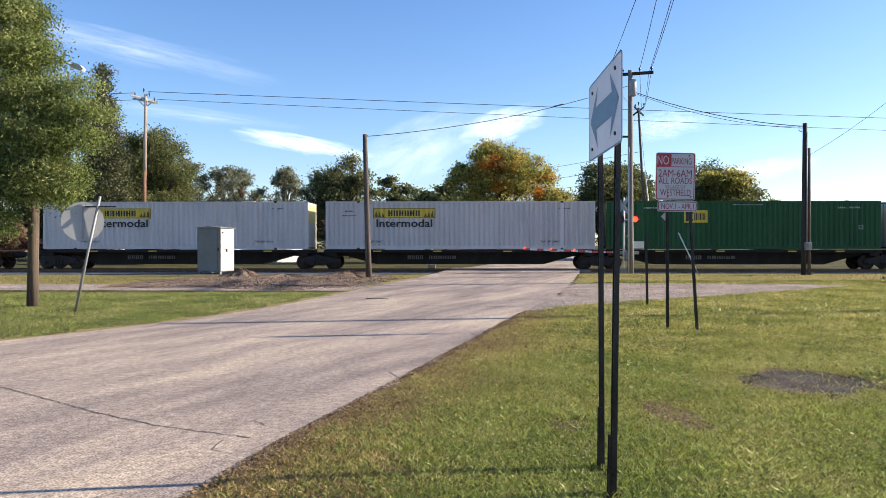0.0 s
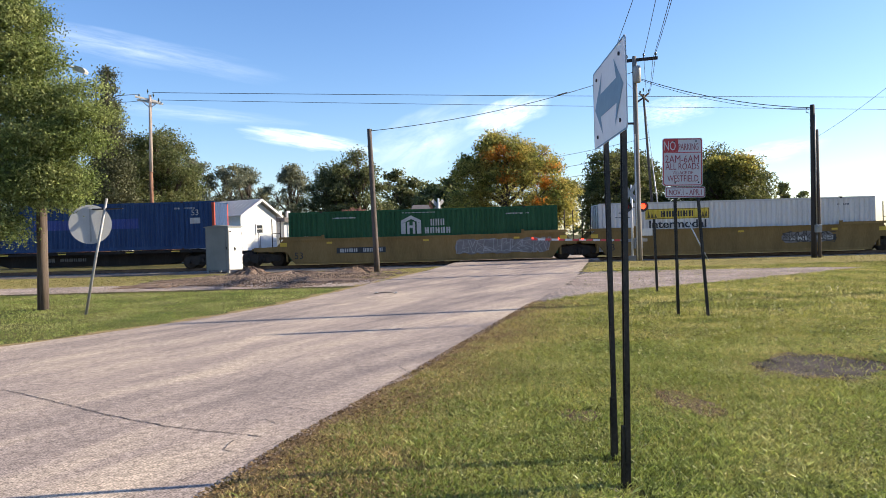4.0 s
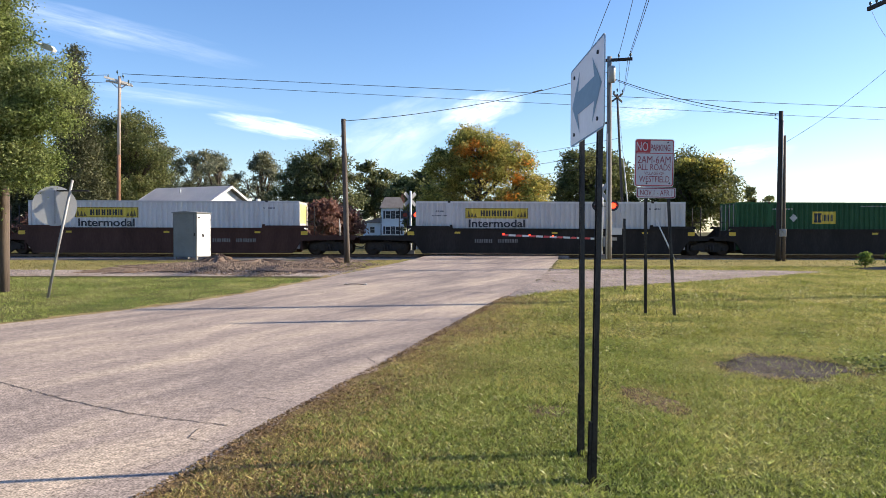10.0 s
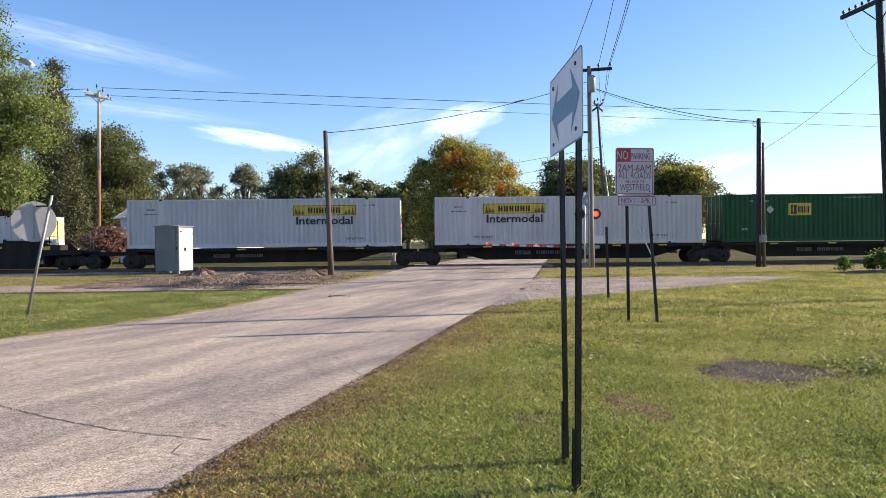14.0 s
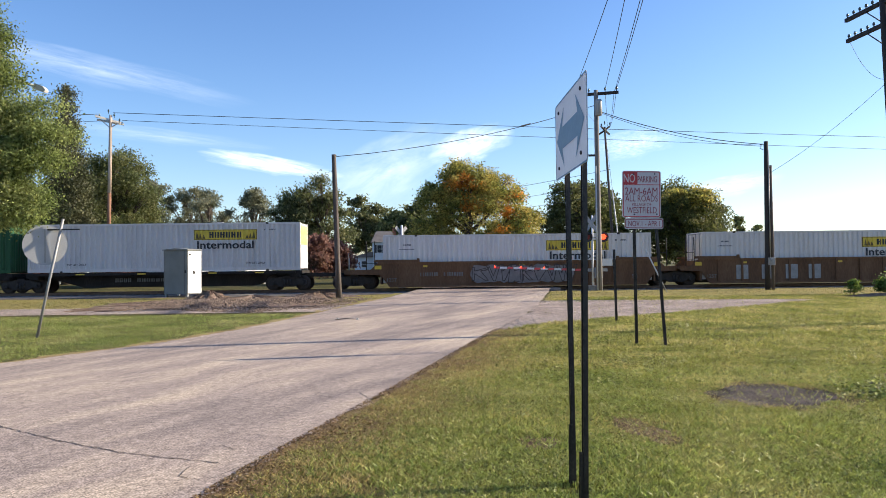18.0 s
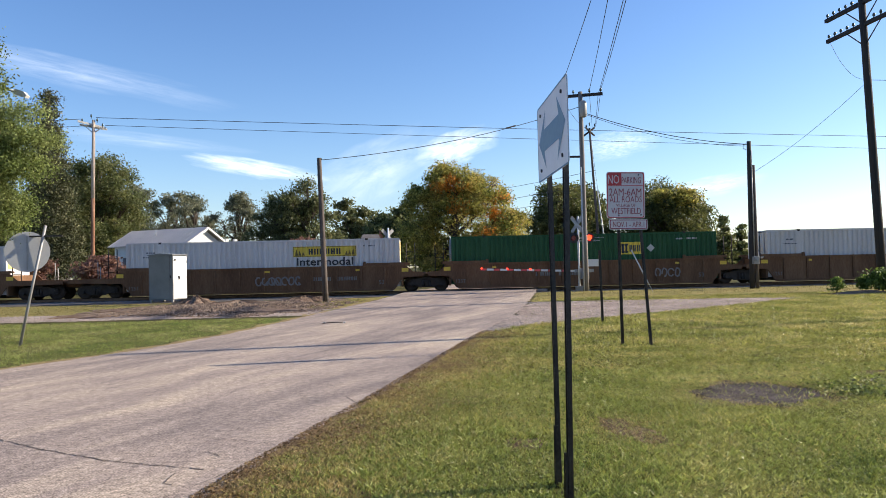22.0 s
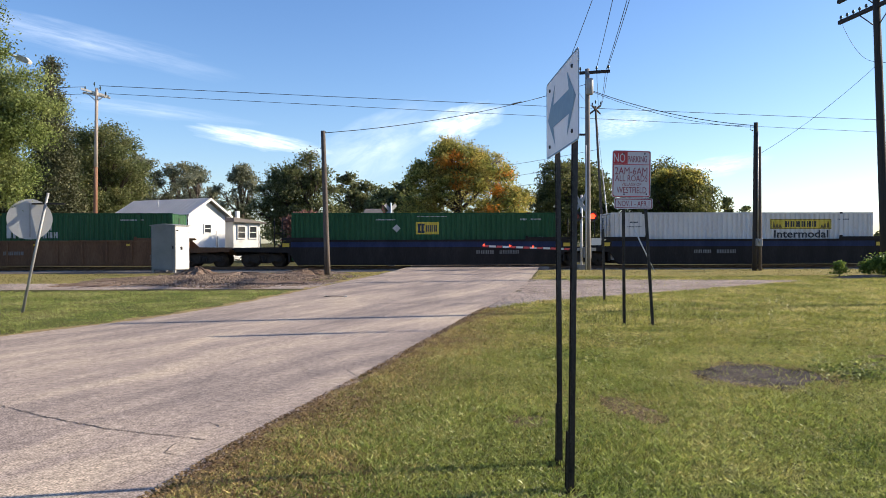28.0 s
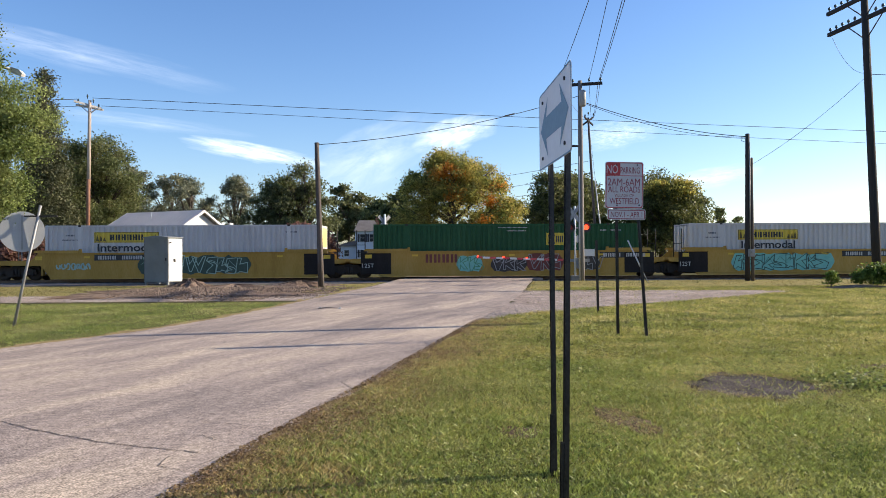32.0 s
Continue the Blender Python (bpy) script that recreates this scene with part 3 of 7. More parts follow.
# ---- railway ----
RAIL, TRACK = 0.27, 45.0
bm = bmesh.new()
for x0, x1 in ((-900, -120), (-120, -1.2), (-1.2, 8.2), (8.2, 120), (120, 900)):
    v = [[bm.verts.new((x, y, z)) for y, z in ((42.3, 0.03), (43.2, 0.115), (46.8, 0.115), (47.7, 0.03))] for x in (x0, x1)]
    for k in range(3):
        bm.faces.new((v[0][k], v[1][k], v[1][k + 1], v[0][k + 1]))
solid("ballast_bed", bm, M_BALLAST, "grey crushed stone ballast under the track", kind="structure")
for y in (TRACK - 0.7535, TRACK + 0.7535):
    bm = bmesh.new()
    prof = [(-0.07, 0.0), (-0.07, 0.012), (-0.012, 0.03), (-0.012, 0.125), (-0.037, 0.135), (-0.037, 0.17), (0.037, 0.17), (0.037, 0.135), (0.012, 0.125), (0.012, 0.03), (0.07, 0.012), (0.07, 0.0)]
    ends = [[bm.verts.new((x, y + a, RAIL - 0.17 + b)) for a, b in prof] for x in (-900, 900)]
    for k in range(len(prof)):
        j = (k + 1) % len(prof)
        bm.faces.new((ends[0][k], ends[1][k], ends[1][j], ends[0][j]))
    solid("rail", bm, M_RAIL, "rust-sided steel rail with a polished head", kind="structure")
for i, (y0, y1) in enumerate(((42.86, 44.16), (44.34, 45.66), (45.84, 47.14))):
    bm = bmesh.new()
    box(bm, road_l(45) - 0.2, road_r(45) + 0.2, y0, y1, 0.05, 0.262)
    solid("crossing_panel", bm, M_ROAD, "flat asphalt panel of the level crossing between rails", kind="structure")

# ---- the train ----
def run(t):
    """How far the train has gone, in metres, at t seconds."""
    u = t / 32
    return 603.021 * u - 40.759 * u ** 2 + 150.874 * u ** 3 - 176.132 * u ** 4 + 67.529 * u ** 5


MOVERS = []
BOX_L, BOX_W, BOX_H = 16.15, 2.59, 2.90
RIB, RIB_D = 0.30, 0.06


def rib_points(x0, x1, a, b):
    """Break points of the corrugation (x, depth) between a and b of a wall whose ribs start at x0."""
    pts = []
    n = round((x1 - x0) / RIB)
    for i in range(n):
        s = x0 + i * (x1 - x0) / n
        w = (x1 - x0) / n
        pts += [(s, RIB_D), (s + 0.34 * w, RIB_D), (s + 0.50 * w, 0.0), (s + 0.84 * w, 0.0)]
    pts.append((x1, RIB_D))
    xs, ds = [p[0] for p in pts], [p[1] for p in pts]
    inner = [(x, d) for x, d in pts if a < x < b]
    return [(a, float(np.interp(a, xs, ds)))] + inner + [(b, float(np.interp(b, xs, ds)))]


def ribbed(name, a, b, z0, z1, lift, material, y=-1.262):
    """A stretch of corrugated wall from a to b along the box, lift metres proud of the sheet."""
    bm = bmesh.new()
    prev = None
    for x, d in rib_points(-BOX_L / 2 + 0.12, BOX_L / 2 - 0.12, a, b):
        v = bm.verts.new((x, y - RIB_D + d - lift + 0.036, z0)), bm.verts.new((x, y - RIB_D + d - lift + 0.036, z1))
        if prev:
            bm.faces.new((prev[0], v[0], v[1], prev[1]))
        prev = v
    return made(name, bm, material)


box_cache = {}


def box_meshes(key, material):
    if key in box_cache:
        return box_cache[key]
    hl, hw = BOX_L / 2, BOX_W / 2
    d = {"wall": ribbed("side_wall", -hl + 0.12, hl - 0.12, 0.2, BOX_H - 0.1, 0.0, material)}
    bm = bmesh.new()
    n = 30
    for i in range(n):
        x0 = -hl + 0.1 + i * (BOX_L - 0.2) / n
        box(bm, x0, x0 + 0.30, -hw + 0.1, hw - 0.1, BOX_H - 0.055, BOX_H - 0.02)
    box(bm, -hl + 0.05, hl - 0.05, -hw + 0.05, hw - 0.05, BOX_H - 0.08, BOX_H - 0.045)
    d["roof"] = made("roof", bm, material)
    bm = bmesh.new()
    box(bm, -hl + 0.05, hl - 0.05, -hw + 0.06, hw - 0.06, 0.08, 0.2)
    d["floor"] = made("underfloor", bm, M_TRUCK)
    bm = bmesh.new()
    box(bm, -hl, hl, -hw + 0.004, -hw + 0.09, BOX_H - 0.12, BOX_H - 0.012)
    d["top"] = made("top_rail", bm, material)
    bm = bmesh.new()
    box(bm, -hl, hl, -hw + 0.004, -hw + 0.09, 0.03, 0.23)
    d["bottom"] = made("bottom_rail", bm, material)
    bm = bmesh.new()
    box(bm, -0.075, 0.075, -0.085, 0.085, 0.1, BOX_H - 0.1)
    d["post"] = made("corner_post", bm, material)
    bm = bmesh.new()
    box(bm, -0.10, 0.10, -0.012, 0.05, 0.1, BOX_H - 0.1)
    d["inner"] = made("lift_post", bm, material)
    bm = bmesh.new()
    box(bm, -0.09, 0.09, -0.085, 0.085, 0.0, 0.125)
    bmesh.ops.bevel(bm, geom=bm.edges[:], offset=0.012, segments=1, affect="EDGES")
    d["cast"] = made("corner_casting", bm, M_TRUCK)
    bm = bmesh.new()
    prev = None
    for i in range(37):
        y, dep = -1.2 + 2.4 * i / 36, (0.0, 0.0, 0.035, 0.035)[i % 4]
        v = [bm.verts.new((dep, y, 0.12)), bm.verts.new((dep, y, BOX_H - 0.1))]
        if prev:
            bm.faces.new((prev[0], v[0], v[1], prev[1]))
        prev = v
    d["end"] = made("end_wall", bm, material)
    bm = bmesh.new()
    box(bm, -0.03, 0.0, -0.6, 0.6, 0.16, BOX_H - 0.14)
    for z in (0.55, 1.1, 1.65, 2.2):
        box(bm, -0.045, -0.03, -0.57, 0.57, z, z + 0.16)
    d["door"] = made("door", bm, material)
    bm = bmesh.new()
    tube(bm, [(-0.075, 0, 0.12), (-0.075, 0, BOX_H - 0.1)], 0.022, 6)
    box(bm, -0.1, -0.05, -0.02, 0.2, 1.15, 1.19)
    d["rod"] = made("lock_rod", bm, M_GALV)
    box_cache[key] = d
    return d


def strip_on_ribs(bm, a, b, z0, z1, lift):
    """A painted stroke that follows the corrugation."""
    prev = None
    for x, d in rib_points(-BOX_L / 2 + 0.12, BOX_L / 2 - 0.12, a, b):
        y = -1.226 - RIB_D + d - lift
        v = bm.verts.new((x, y, z0)), bm.verts.new((x, y, z1))
        if prev:
            bm.faces.new((prev[0], v[0], v[1], prev[1]))
        prev = v


def bars(rows, material, name, at_y=None):
    """Lettering that cannot be kept, as plain upright strokes: rows of (x0, x1, z0, z1, strokes)."""
    bm = bmesh.new()
    for x0, x1, z0, z1, n in rows:
        step = (x1 - x0) / n
        for i in range(n):
            for a, b in ((0.06, 0.36), (0.52, 0.82)):
                if at_y is None:
                    strip_on_ribs(bm, x0 + (i + a) * step, x0 + (i + b) * step, z0, z1, 0.009)
                else:
                    box(bm, x0 + (i + a) * step, x0 + (i + b) * step, at_y - 0.012, at_y + 0.03, z0, z1)
            if at_y is None and n > 3 and z1 - z0 > 0.2 and i % 2 == 0:
                strip_on_ribs(bm, x0 + (i + 0.36) * step, x0 + (i + 0.52) * step, z0 + 0.42 * (z1 - z0), z0 + 0.62 * (z1 - z0), 0.009)
    return made(name, bm, material)


deco_cache = {}


def deco(key, make):
    if key not in deco_cache:
        deco_cache[key] = make()
    return deco_cache[key]


def container(i, left, base, colour, logo, logo_at):
    material, word = {"w": (M_BOXW, "white"), "g": (M_BOXG, "dark green"), "b": (M_BOXB, "blue"), "r": (M_BOXR, "rust-red")}[colour]
    ride = "a spine car" if base > 1 else "a well car"
    marks = {"sign": "yellow panel", "badge": "yellow badge", "house": "white emblem"}[logo]
    ob = thing("shipping_container", (left + BOX_L / 2, TRACK, RAIL + base), f"{word} corrugated container with {marks} on {ride}", "shipping container", "containers of the train")
    d = box_meshes(colour, material)
    hl, hw = BOX_L / 2, BOX_W / 2
    for name, key in (("side_wall", "wall"), ("top_rail", "top"), ("bottom_rail", "bottom")):
        part(name, d[key], None, ob)
        part(name, d[key], None, ob).rotation_euler.z = math.pi
    part("roof", d["roof"], None, ob)
    part("underfloor", d["floor"], None, ob)
    red = colour == "b"
    for sx in (-1, 1):
        for sy in (-1, 1):
            p = part("corner_post", d["post"] if not red else box_meshes("r", M_BOXR)["post"], None, ob, "", (sx * (hl - 0.075), sy * (hw - 0.087), 0))
            part("lift_post", d["inner"], None, ob, "", (sx * 6.10, sy * (hw - 0.012), 0)).rotation_euler.z = 0 if sy < 0 else math.pi
            part("corner_casting", d["cast"], None, ob, "", (sx * 6.10, sy * (hw - 0.087), BOX_H - 0.115))
            part("corner_casting", d["cast"], None, ob, "", (sx * 6.10, sy * (hw - 0.087), 0.0))
    part("end_wall", d["end"], None, ob, "", (hl - 0.04, 0, 0))
    for sy in (-1, 1):
        leaf = part("door", d["door"], None, ob, "", (-hl + 0.06, sy * 0.61, 0))
        part("lock_rod", d["rod"], None, leaf, "", (0, -0.32, 0))
        part("lock_rod", d["rod"], None, leaf, "", (0, 0.3, 0))
    lx = logo_at - hl
    if logo == "sign":
        part("logo_panel", deco(("panel", lx), lambda: ribbed("logo_panel", lx, lx + 3.77, 1.87, 2.49, 0.004, M_YELLOW)), None, ob, "yellow painted panel")
        tagged(part("panel_outline", deco(("line", lx), lambda: panel_line(lx)), None, ob, "thin dark outline"), kind="stuff")
        tagged(part("lettering", deco(("word", lx), lambda: bars([(lx + 0.90, lx + 2.88, 2.0, 2.35, 6)], M_SIGNK, "lettering")), None, ob, "dark lettering on yellow"), kind="stuff")
        word_mesh = deco("intermodal", lambda: wording_mesh())
        part("wording", word_mesh, None, ob, "large dark navy lettering", (lx + 1.89, -1.2945, 1.575))
        part("end_panel", deco("endp", end_panel), None, ob, "yellow panel on the end wall, sunlight in its colour")
        tagged(part("small_lettering", deco(("sm", i % 3), lambda: bars([(5.9, 6.6, 2.42, 2.5, 5), (-6.9, -6.4, 2.25, 2.34, 4), (-7.1, -6.0, 2.0, 2.06, 8)], M_NAVY, "small_lettering")), None, ob), kind="stuff")
        if base > 1:
            for x in (-5.2, 5.4):
                part("lift_note", deco("toplift", lift_note), None, ob, "small dark stencilled words", (x, -1.293, 0.47))
    elif logo == "badge":
        part("badge", deco(("badge", lx, colour), lambda: ribbed("badge", lx, lx + 1.38, 1.60, 2.34, 0.004, M_YELLOW)), None, ob, "square yellow badge")
        tagged(part("badge_mark", deco(("bs", lx), lambda: bars([(lx + 0.10, lx + 0.56, 1.68, 2.24, 1), (lx + 0.10, lx + 0.55, 1.68, 1.80, 3), (lx + 0.10, lx + 0.55, 2.12, 2.24, 3), (lx + 0.58, lx + 1.30, 1.76, 2.16, 3)], M_NAVY, "badge_mark")), None, ob), kind="stuff")
        if colour == "g":
            part("end_panel", deco("endw", lambda: end_sheet()), None, ob, "yellow panel on the end wall, sunlight in its colour")
        side = -1.15 if logo_at < 9 else 1.9
        part("hazard_diamond", deco(("dia", lx, side), lambda: diamond(lx + side)), None, ob, "white diamond placard")
        tagged(part("small_lettering", deco(("smw", lx), lambda: bars([(lx - 2.4, lx - 1.2, 2.44, 2.52, 9), (5.6, 6.9, 2.44, 2.54, 8), (-0.6, 1.2, 2.64, 2.69, 12), (-6.9, -6.5, 0.72, 0.86, 2)], M_CHERRY, "small_lettering")), None, ob, "small white markings"), kind="stuff")
        letters("size_number", "53", 0.34 if colour != "b" else 0.5, M_CHERRY, ob, (6.9, -hw - 0.006, 1.3 if colour != "b" else 2.2))
        if colour == "b":
            part("repainted_patch", deco("repaint", lambda: ribbed("repainted_patch", -3.1, 3.4, 1.35, 1.95, 0.004, mat("fresh_blue", [(0.012, 0.03, 0.17), (0.018, 0.05, 0.24)], 0.5, 0.8, 6, 0.05))), None, ob, "brighter blue repainted patch")
            part("notice_square", deco("nsq", lambda: ribbed("notice_square", -0.3, 0.25, 2.35, 2.75, 0.006, M_CHERRY)), None, ob, "small white notice")
            part("notice_square", deco("nsq2", lambda: ribbed("notice_square", 6.55, 7.2, 1.55, 1.9, 0.006, M_CHERRY)), None, ob, "small white notice")
    else:
        part("emblem", deco(("house", lx), lambda: house_emblem(lx)), None, ob, "white house-shaped emblem")
        tagged(part("wording", deco(("hw", lx), lambda: bars([(lx + 1.75, lx + 2.65, 1.88, 2.28, 3), (lx + 1.4, lx + 3.0 + (0.5 if colour == "r" else 0), 1.42, 1.78, 5)], M_CHERRY, "wording")), None, ob, "white lettering"), kind="stuff")
        tagged(part("small_lettering", deco(("smh", lx), lambda: bars([(5.0, 6.4, 2.44, 2.52, 10), (-1.2, 0.8, 2.66, 2.71, 12), (-5.4, -4.0, 2.44, 2.52, 10)], M_CHERRY, "small_lettering")), None, ob, "small white markings"), kind="stuff")
        letters("size_number", "53", 0.34, M_CHERRY, ob, (6.9, -hw - 0.006, 1.3))
        letters("size_number", "53", 0.34, M_CHERRY, ob, (-7.0, -hw - 0.006, 1.3))
    MOVERS.append((ob, left + BOX_L / 2, RAIL + base))
    return ob


def wording_mesh():
    """The word under the yellow panel, heavy letters standing in the plane of the ribs."""
    tmp = letters("wording", "Intermodal", 0.62, M_SIGNK, None, (0, 0, 0), bold=0.012)
    me = tmp.data
    xs, zs = [v.co.x for v in me.vertices], [v.co.y for v in me.vertices]
    me.transform(Matrix.Translation((-(max(xs) + min(xs)) / 2, -(max(zs) + min(zs)) / 2, 0)))
    me.transform(pose(0, 0, 0, 90) @ Matrix.Diagonal((3.36 / (max(xs) - min(xs)), 0.47 / (max(zs) - min(zs)), 1, 1)))
    bpy.data.objects.remove(tmp)
    return me


def lift_note():
    tmp = letters("lift_note", "TOP LIFT ONLY", 0.165, M_SIGNK, None, (0, 0, 0), bold=0.002)
    me = tmp.data
    me.transform(tmp.matrix_basis)
    bpy.data.objects.remove(tmp)
    return me


def panel_line(lx):
    bm = bmesh.new()
    for x0, x1, z0, z1 in ((lx + 0.02, lx + 3.75, 1.89, 1.92), (lx + 0.02, lx + 3.75, 2.44, 2.47), (lx + 0.02, lx + 0.06, 1.87, 2.47), (lx + 3.71, lx + 3.75, 1.87, 2.47)):
        strip_on_ribs(bm, x0, x1, z0, z1, 0.007)
    for s in (0, 1):
        x = lx + 0.10 if not s else lx + 3.67
        sg = 1 if not s else -1
        for k in range(3):
            prism(bm, [(x + sg * (0.02 + 0.2 * k), 1.95), (x + sg * (0.20 + 0.2 * k), 1.95), (x + sg * (0.09 + 0.2 * k), 2.36 - 0.09 * k)], -1.294, -1.24)
    return made("panel_outline", bm, mat("panel_brown", [(0.10, 0.075, 0.02), (0.16, 0.11, 0.03)], 0.6, 2, 20, 0.0))


def end_panel():
    bm = bmesh.new()
    box(bm, BOX_L / 2 - 0.02, BOX_L / 2 - 0.004, -1.12, 1.12, 1.55, 2.72)
    for z in (1.7, 1.95, 2.2):
        box(bm, BOX_L / 2 - 0.006, BOX_L / 2 + 0.004, -0.8, 0.6, z, z + 0.09)
    return made("end_panel", bm, M_PALEYEL)


def end_sheet():
    # yellow panel that also stands in for sunlight on the green end
    bm = bmesh.new()
    box(bm, BOX_L / 2 - 0.02, BOX_L / 2 - 0.004, -0.85, 0.85, 1.3, 2.55)
    return made("end_panel", bm, M_PALEYEL)


def diamond(x):
    bm = bmesh.new()
    prism(bm, [(x, 1.72), (x + 0.24, 1.96), (x, 2.2), (x - 0.24, 1.96)], -1.294, -1.24)
    return made("hazard_diamond", bm, M_CHERRY)


def house_emblem(lx):
    bm = bmesh.new()
    for poly in ([(lx, 1.42), (lx + 0.26, 1.42), (lx + 0.26, 2.12), (lx, 2.02)], [(lx + 0.94, 1.42), (lx + 1.2, 1.42), (lx + 1.2, 2.02), (lx + 0.94, 2.12)],
                 [(lx, 2.02), (lx + 0.6, 2.30), (lx + 1.2, 2.02), (lx + 1.2, 2.22), (lx + 0.6, 2.52), (lx, 2.22)],
                 [(lx + 0.36, 1.42), (lx + 0.5, 1.42), (lx + 0.5, 2.16), (lx + 0.36, 2.10)], [(lx + 0.7, 1.42), (lx + 0.84, 1.42), (lx + 0.84, 2.10), (lx + 0.7, 2.16)],
                 [(lx + 0.5, 1.78), (lx + 0.7, 1.78), (lx + 0.7, 1.92), (lx + 0.5, 1.92)]):
        prism(bm, poly, -1.294, -1.24)
    return made("emblem", bm, M_CHERRY)


# running gear, built once
bm = bmesh.new()
for y in (-1.0, 1.0):
    prism(bm, [(-1.15, 0.40), (-0.98, 0.30), (-0.75, 0.40), (-0.42, 0.22), (0.42, 0.22), (0.75, 0.40), (0.98, 0.30), (1.15, 0.40), (1.12, 0.62), (0.5, 0.80), (-0.5, 0.80), (-1.12, 0.62)], y - 0.09, y + 0.09)
box(bm, -0.22, 0.22, -1.1, 1.1, 0.42, 0.86)
for x in (-0.18, 0.0, 0.18):
    for y in (-1.12, 1.12):
        tube(bm, [(x, y, 0.28), (x, y, 0.66)], 0.075, 8)
for x in (-0.89, 0.89):
    tube(bm, [(x, -0.75, 0.44), (x, 0.75, 0.44)], 0.075, 8)
    for y in (-1.12, 1.12):
        tube(bm, [(x, y - 0.05, 0.44), (x, y + 0.05, 0.44)], 0.13, 10)
ME_TRUCK = made("truck", bm, M_TRUCK)
bm = bmesh.new()
tube(bm, [(0, -0.075, 0), (0, -0.055, 0), (0, 0.05, 0), (0, 0.055, 0), (0, 0.09, 0)], [0.33, 0.44, 0.44, 0.475, 0.475], 28)
tube(bm, [(0, -0.13, 0), (0, -0.06, 0)], [0.12, 0.15], 12)
ME_WHEEL = made("wheel", bm, M_WHEEL)


def truck(parent, x):
    t = part("truck", ME_TRUCK, None, parent, "", (x, 0, 0))
    for dx in (-0.89, 0.89):
        for sy in (-1, 1):
            w = part("wheel", ME_WHEEL, None, t, "", (dx, sy * 0.74, 0.44))
            w.rotation_euler.z = 0 if sy < 0 else math.pi


well_cache = {}


def stroke(bm, pts, w, y):
    """A sprayed line of even width along points in the plane of a car's side."""
    for k, (p, q) in enumerate(zip(pts, pts[1:])):
        dx, dz = q[0] - p[0], q[1] - p[1]
        s = math.hypot(dx, dz) or 1
        nx, nz, ex, ez = -dz / s * w, dx / s * w, dx / s * w * 0.6, dz / s * w * 0.6
        yy = y - 0.0002 * (k % 7)
        bm.faces.new([bm.verts.new(c) for c in ((p[0] - nx - ex, yy, p[1] - nz - ez), (q[0] - nx + ex, yy, q[1] - nz + ez), (q[0] + nx + ex, yy, q[1] + nz + ez), (p[0] + nx - ex, yy, p[1] + nz - ez))])


def squiggle(seed, length, tall, colours):
    """Sprayed tags; one colour: loose thin loops; two: fat filled shapes in the first with outlines and inner lines in the second."""
    rng = random.Random(seed)
    bms = [bmesh.new() for _ in colours]
    if len(colours) == 1:
        n = max(3, int(length / (0.75 * tall)))
        for k in range(n):
            cx, rx, rz = (k + 0.5) * length / n, length / n * rng.uniform(0.34, 0.46), tall * rng.uniform(0.36, 0.5)
            a0, turns = rng.uniform(0, 6.28), rng.choice([0.7, 0.8, 1.0, -0.8])
            pts = [(cx + rx * math.cos(a0 + turns * 6.28 * j / 12) + rng.uniform(-0.02, 0.02), rz * math.sin(a0 + turns * 6.28 * j / 12)) for j in range(13)]
            if rng.random() < 0.6:
                pts += [(cx + rng.uniform(-rx, rx), rng.uniform(-rz, rz)), (cx + rx, -rz)]
            stroke(bms[0], pts, 0.025 + 0.035 * tall, 0.0)
        return [(made("spray_paint", bms[0], M_GRAF[colours[0]]), colours[0])]
    n = max(6, int(length / 0.22))
    top = [tall * (0.36 + 0.14 * rng.random()) for _ in range(n + 1)]
    low = [-tall * (0.38 + 0.12 * rng.random()) for _ in range(n + 1)]
    top[0], low[0], top[-1], low[-1] = 0.06, -0.12, 0.10, -0.06
    for k in range(n):
        x0, x1 = k * length / n, (k + 1) * length / n
        bms[0].faces.new([bms[0].verts.new(c) for c in ((x0, 0, low[k]), (x1, 0, low[k + 1]), (x1, 0, top[k + 1]), (x0, 0, top[k]))])
    x = 0.08 * tall
    while x < length - 0.35 * tall:
        w = tall * rng.uniform(0.45, 0.85)
        lean, up, dn = rng.uniform(-0.1, 0.22) * tall, tall * rng.uniform(0.32, 0.47), -tall * rng.uniform(0.32, 0.47)
        m, v = x + w * rng.uniform(0.35, 0.6), rng.uniform(-0.15, 0.15) * tall
        shape = rng.choice([
            [(x, dn), (x + lean, up), (m + lean, up), (m, v), (x + w, v + 0.1), (x + w, dn), (m, dn + 0.1), (m - 0.1, dn), (x, dn)],
            [(x + lean, up), (m, dn), (m + 0.12, dn), (x + w + lean, up), (x + w - 0.15 + lean, up), (m, v), (x + 0.15 + lean, up), (x + lean, up)],
            [(x + w, up), (x + 0.1, up - 0.05), (x, v + 0.12), (x + w * 0.7, v), (x + w, v - 0.15), (x + w * 0.8, dn), (x, dn + 0.06), (x + 0.05, dn + 0.2), (x + w * 0.6, v - 0.14), (x, v + 0.12)],
            [(x, dn), (x + lean, up), (x + 0.16 + lean, up), (x + 0.13, v), (x + w + lean, up), (x + w, v + 0.1), (m, v), (x + w, dn), (x + w - 0.2, dn), (x + 0.15, v - 0.15), (x + 0.15, dn), (x, dn)]])
        stroke(bms[1], shape, 0.022, -0.0045)
        if rng.random() < 0.5:
            stroke(bms[1], [(x + 0.1, v), (m, up * 0.6), (x + w, v)], 0.012, -0.0065)
        x += w * rng.uniform(0.8, 1.0)
    return [(made("spray_paint", b, M_GRAF[c]), c) for b, c in zip(bms, colours)]


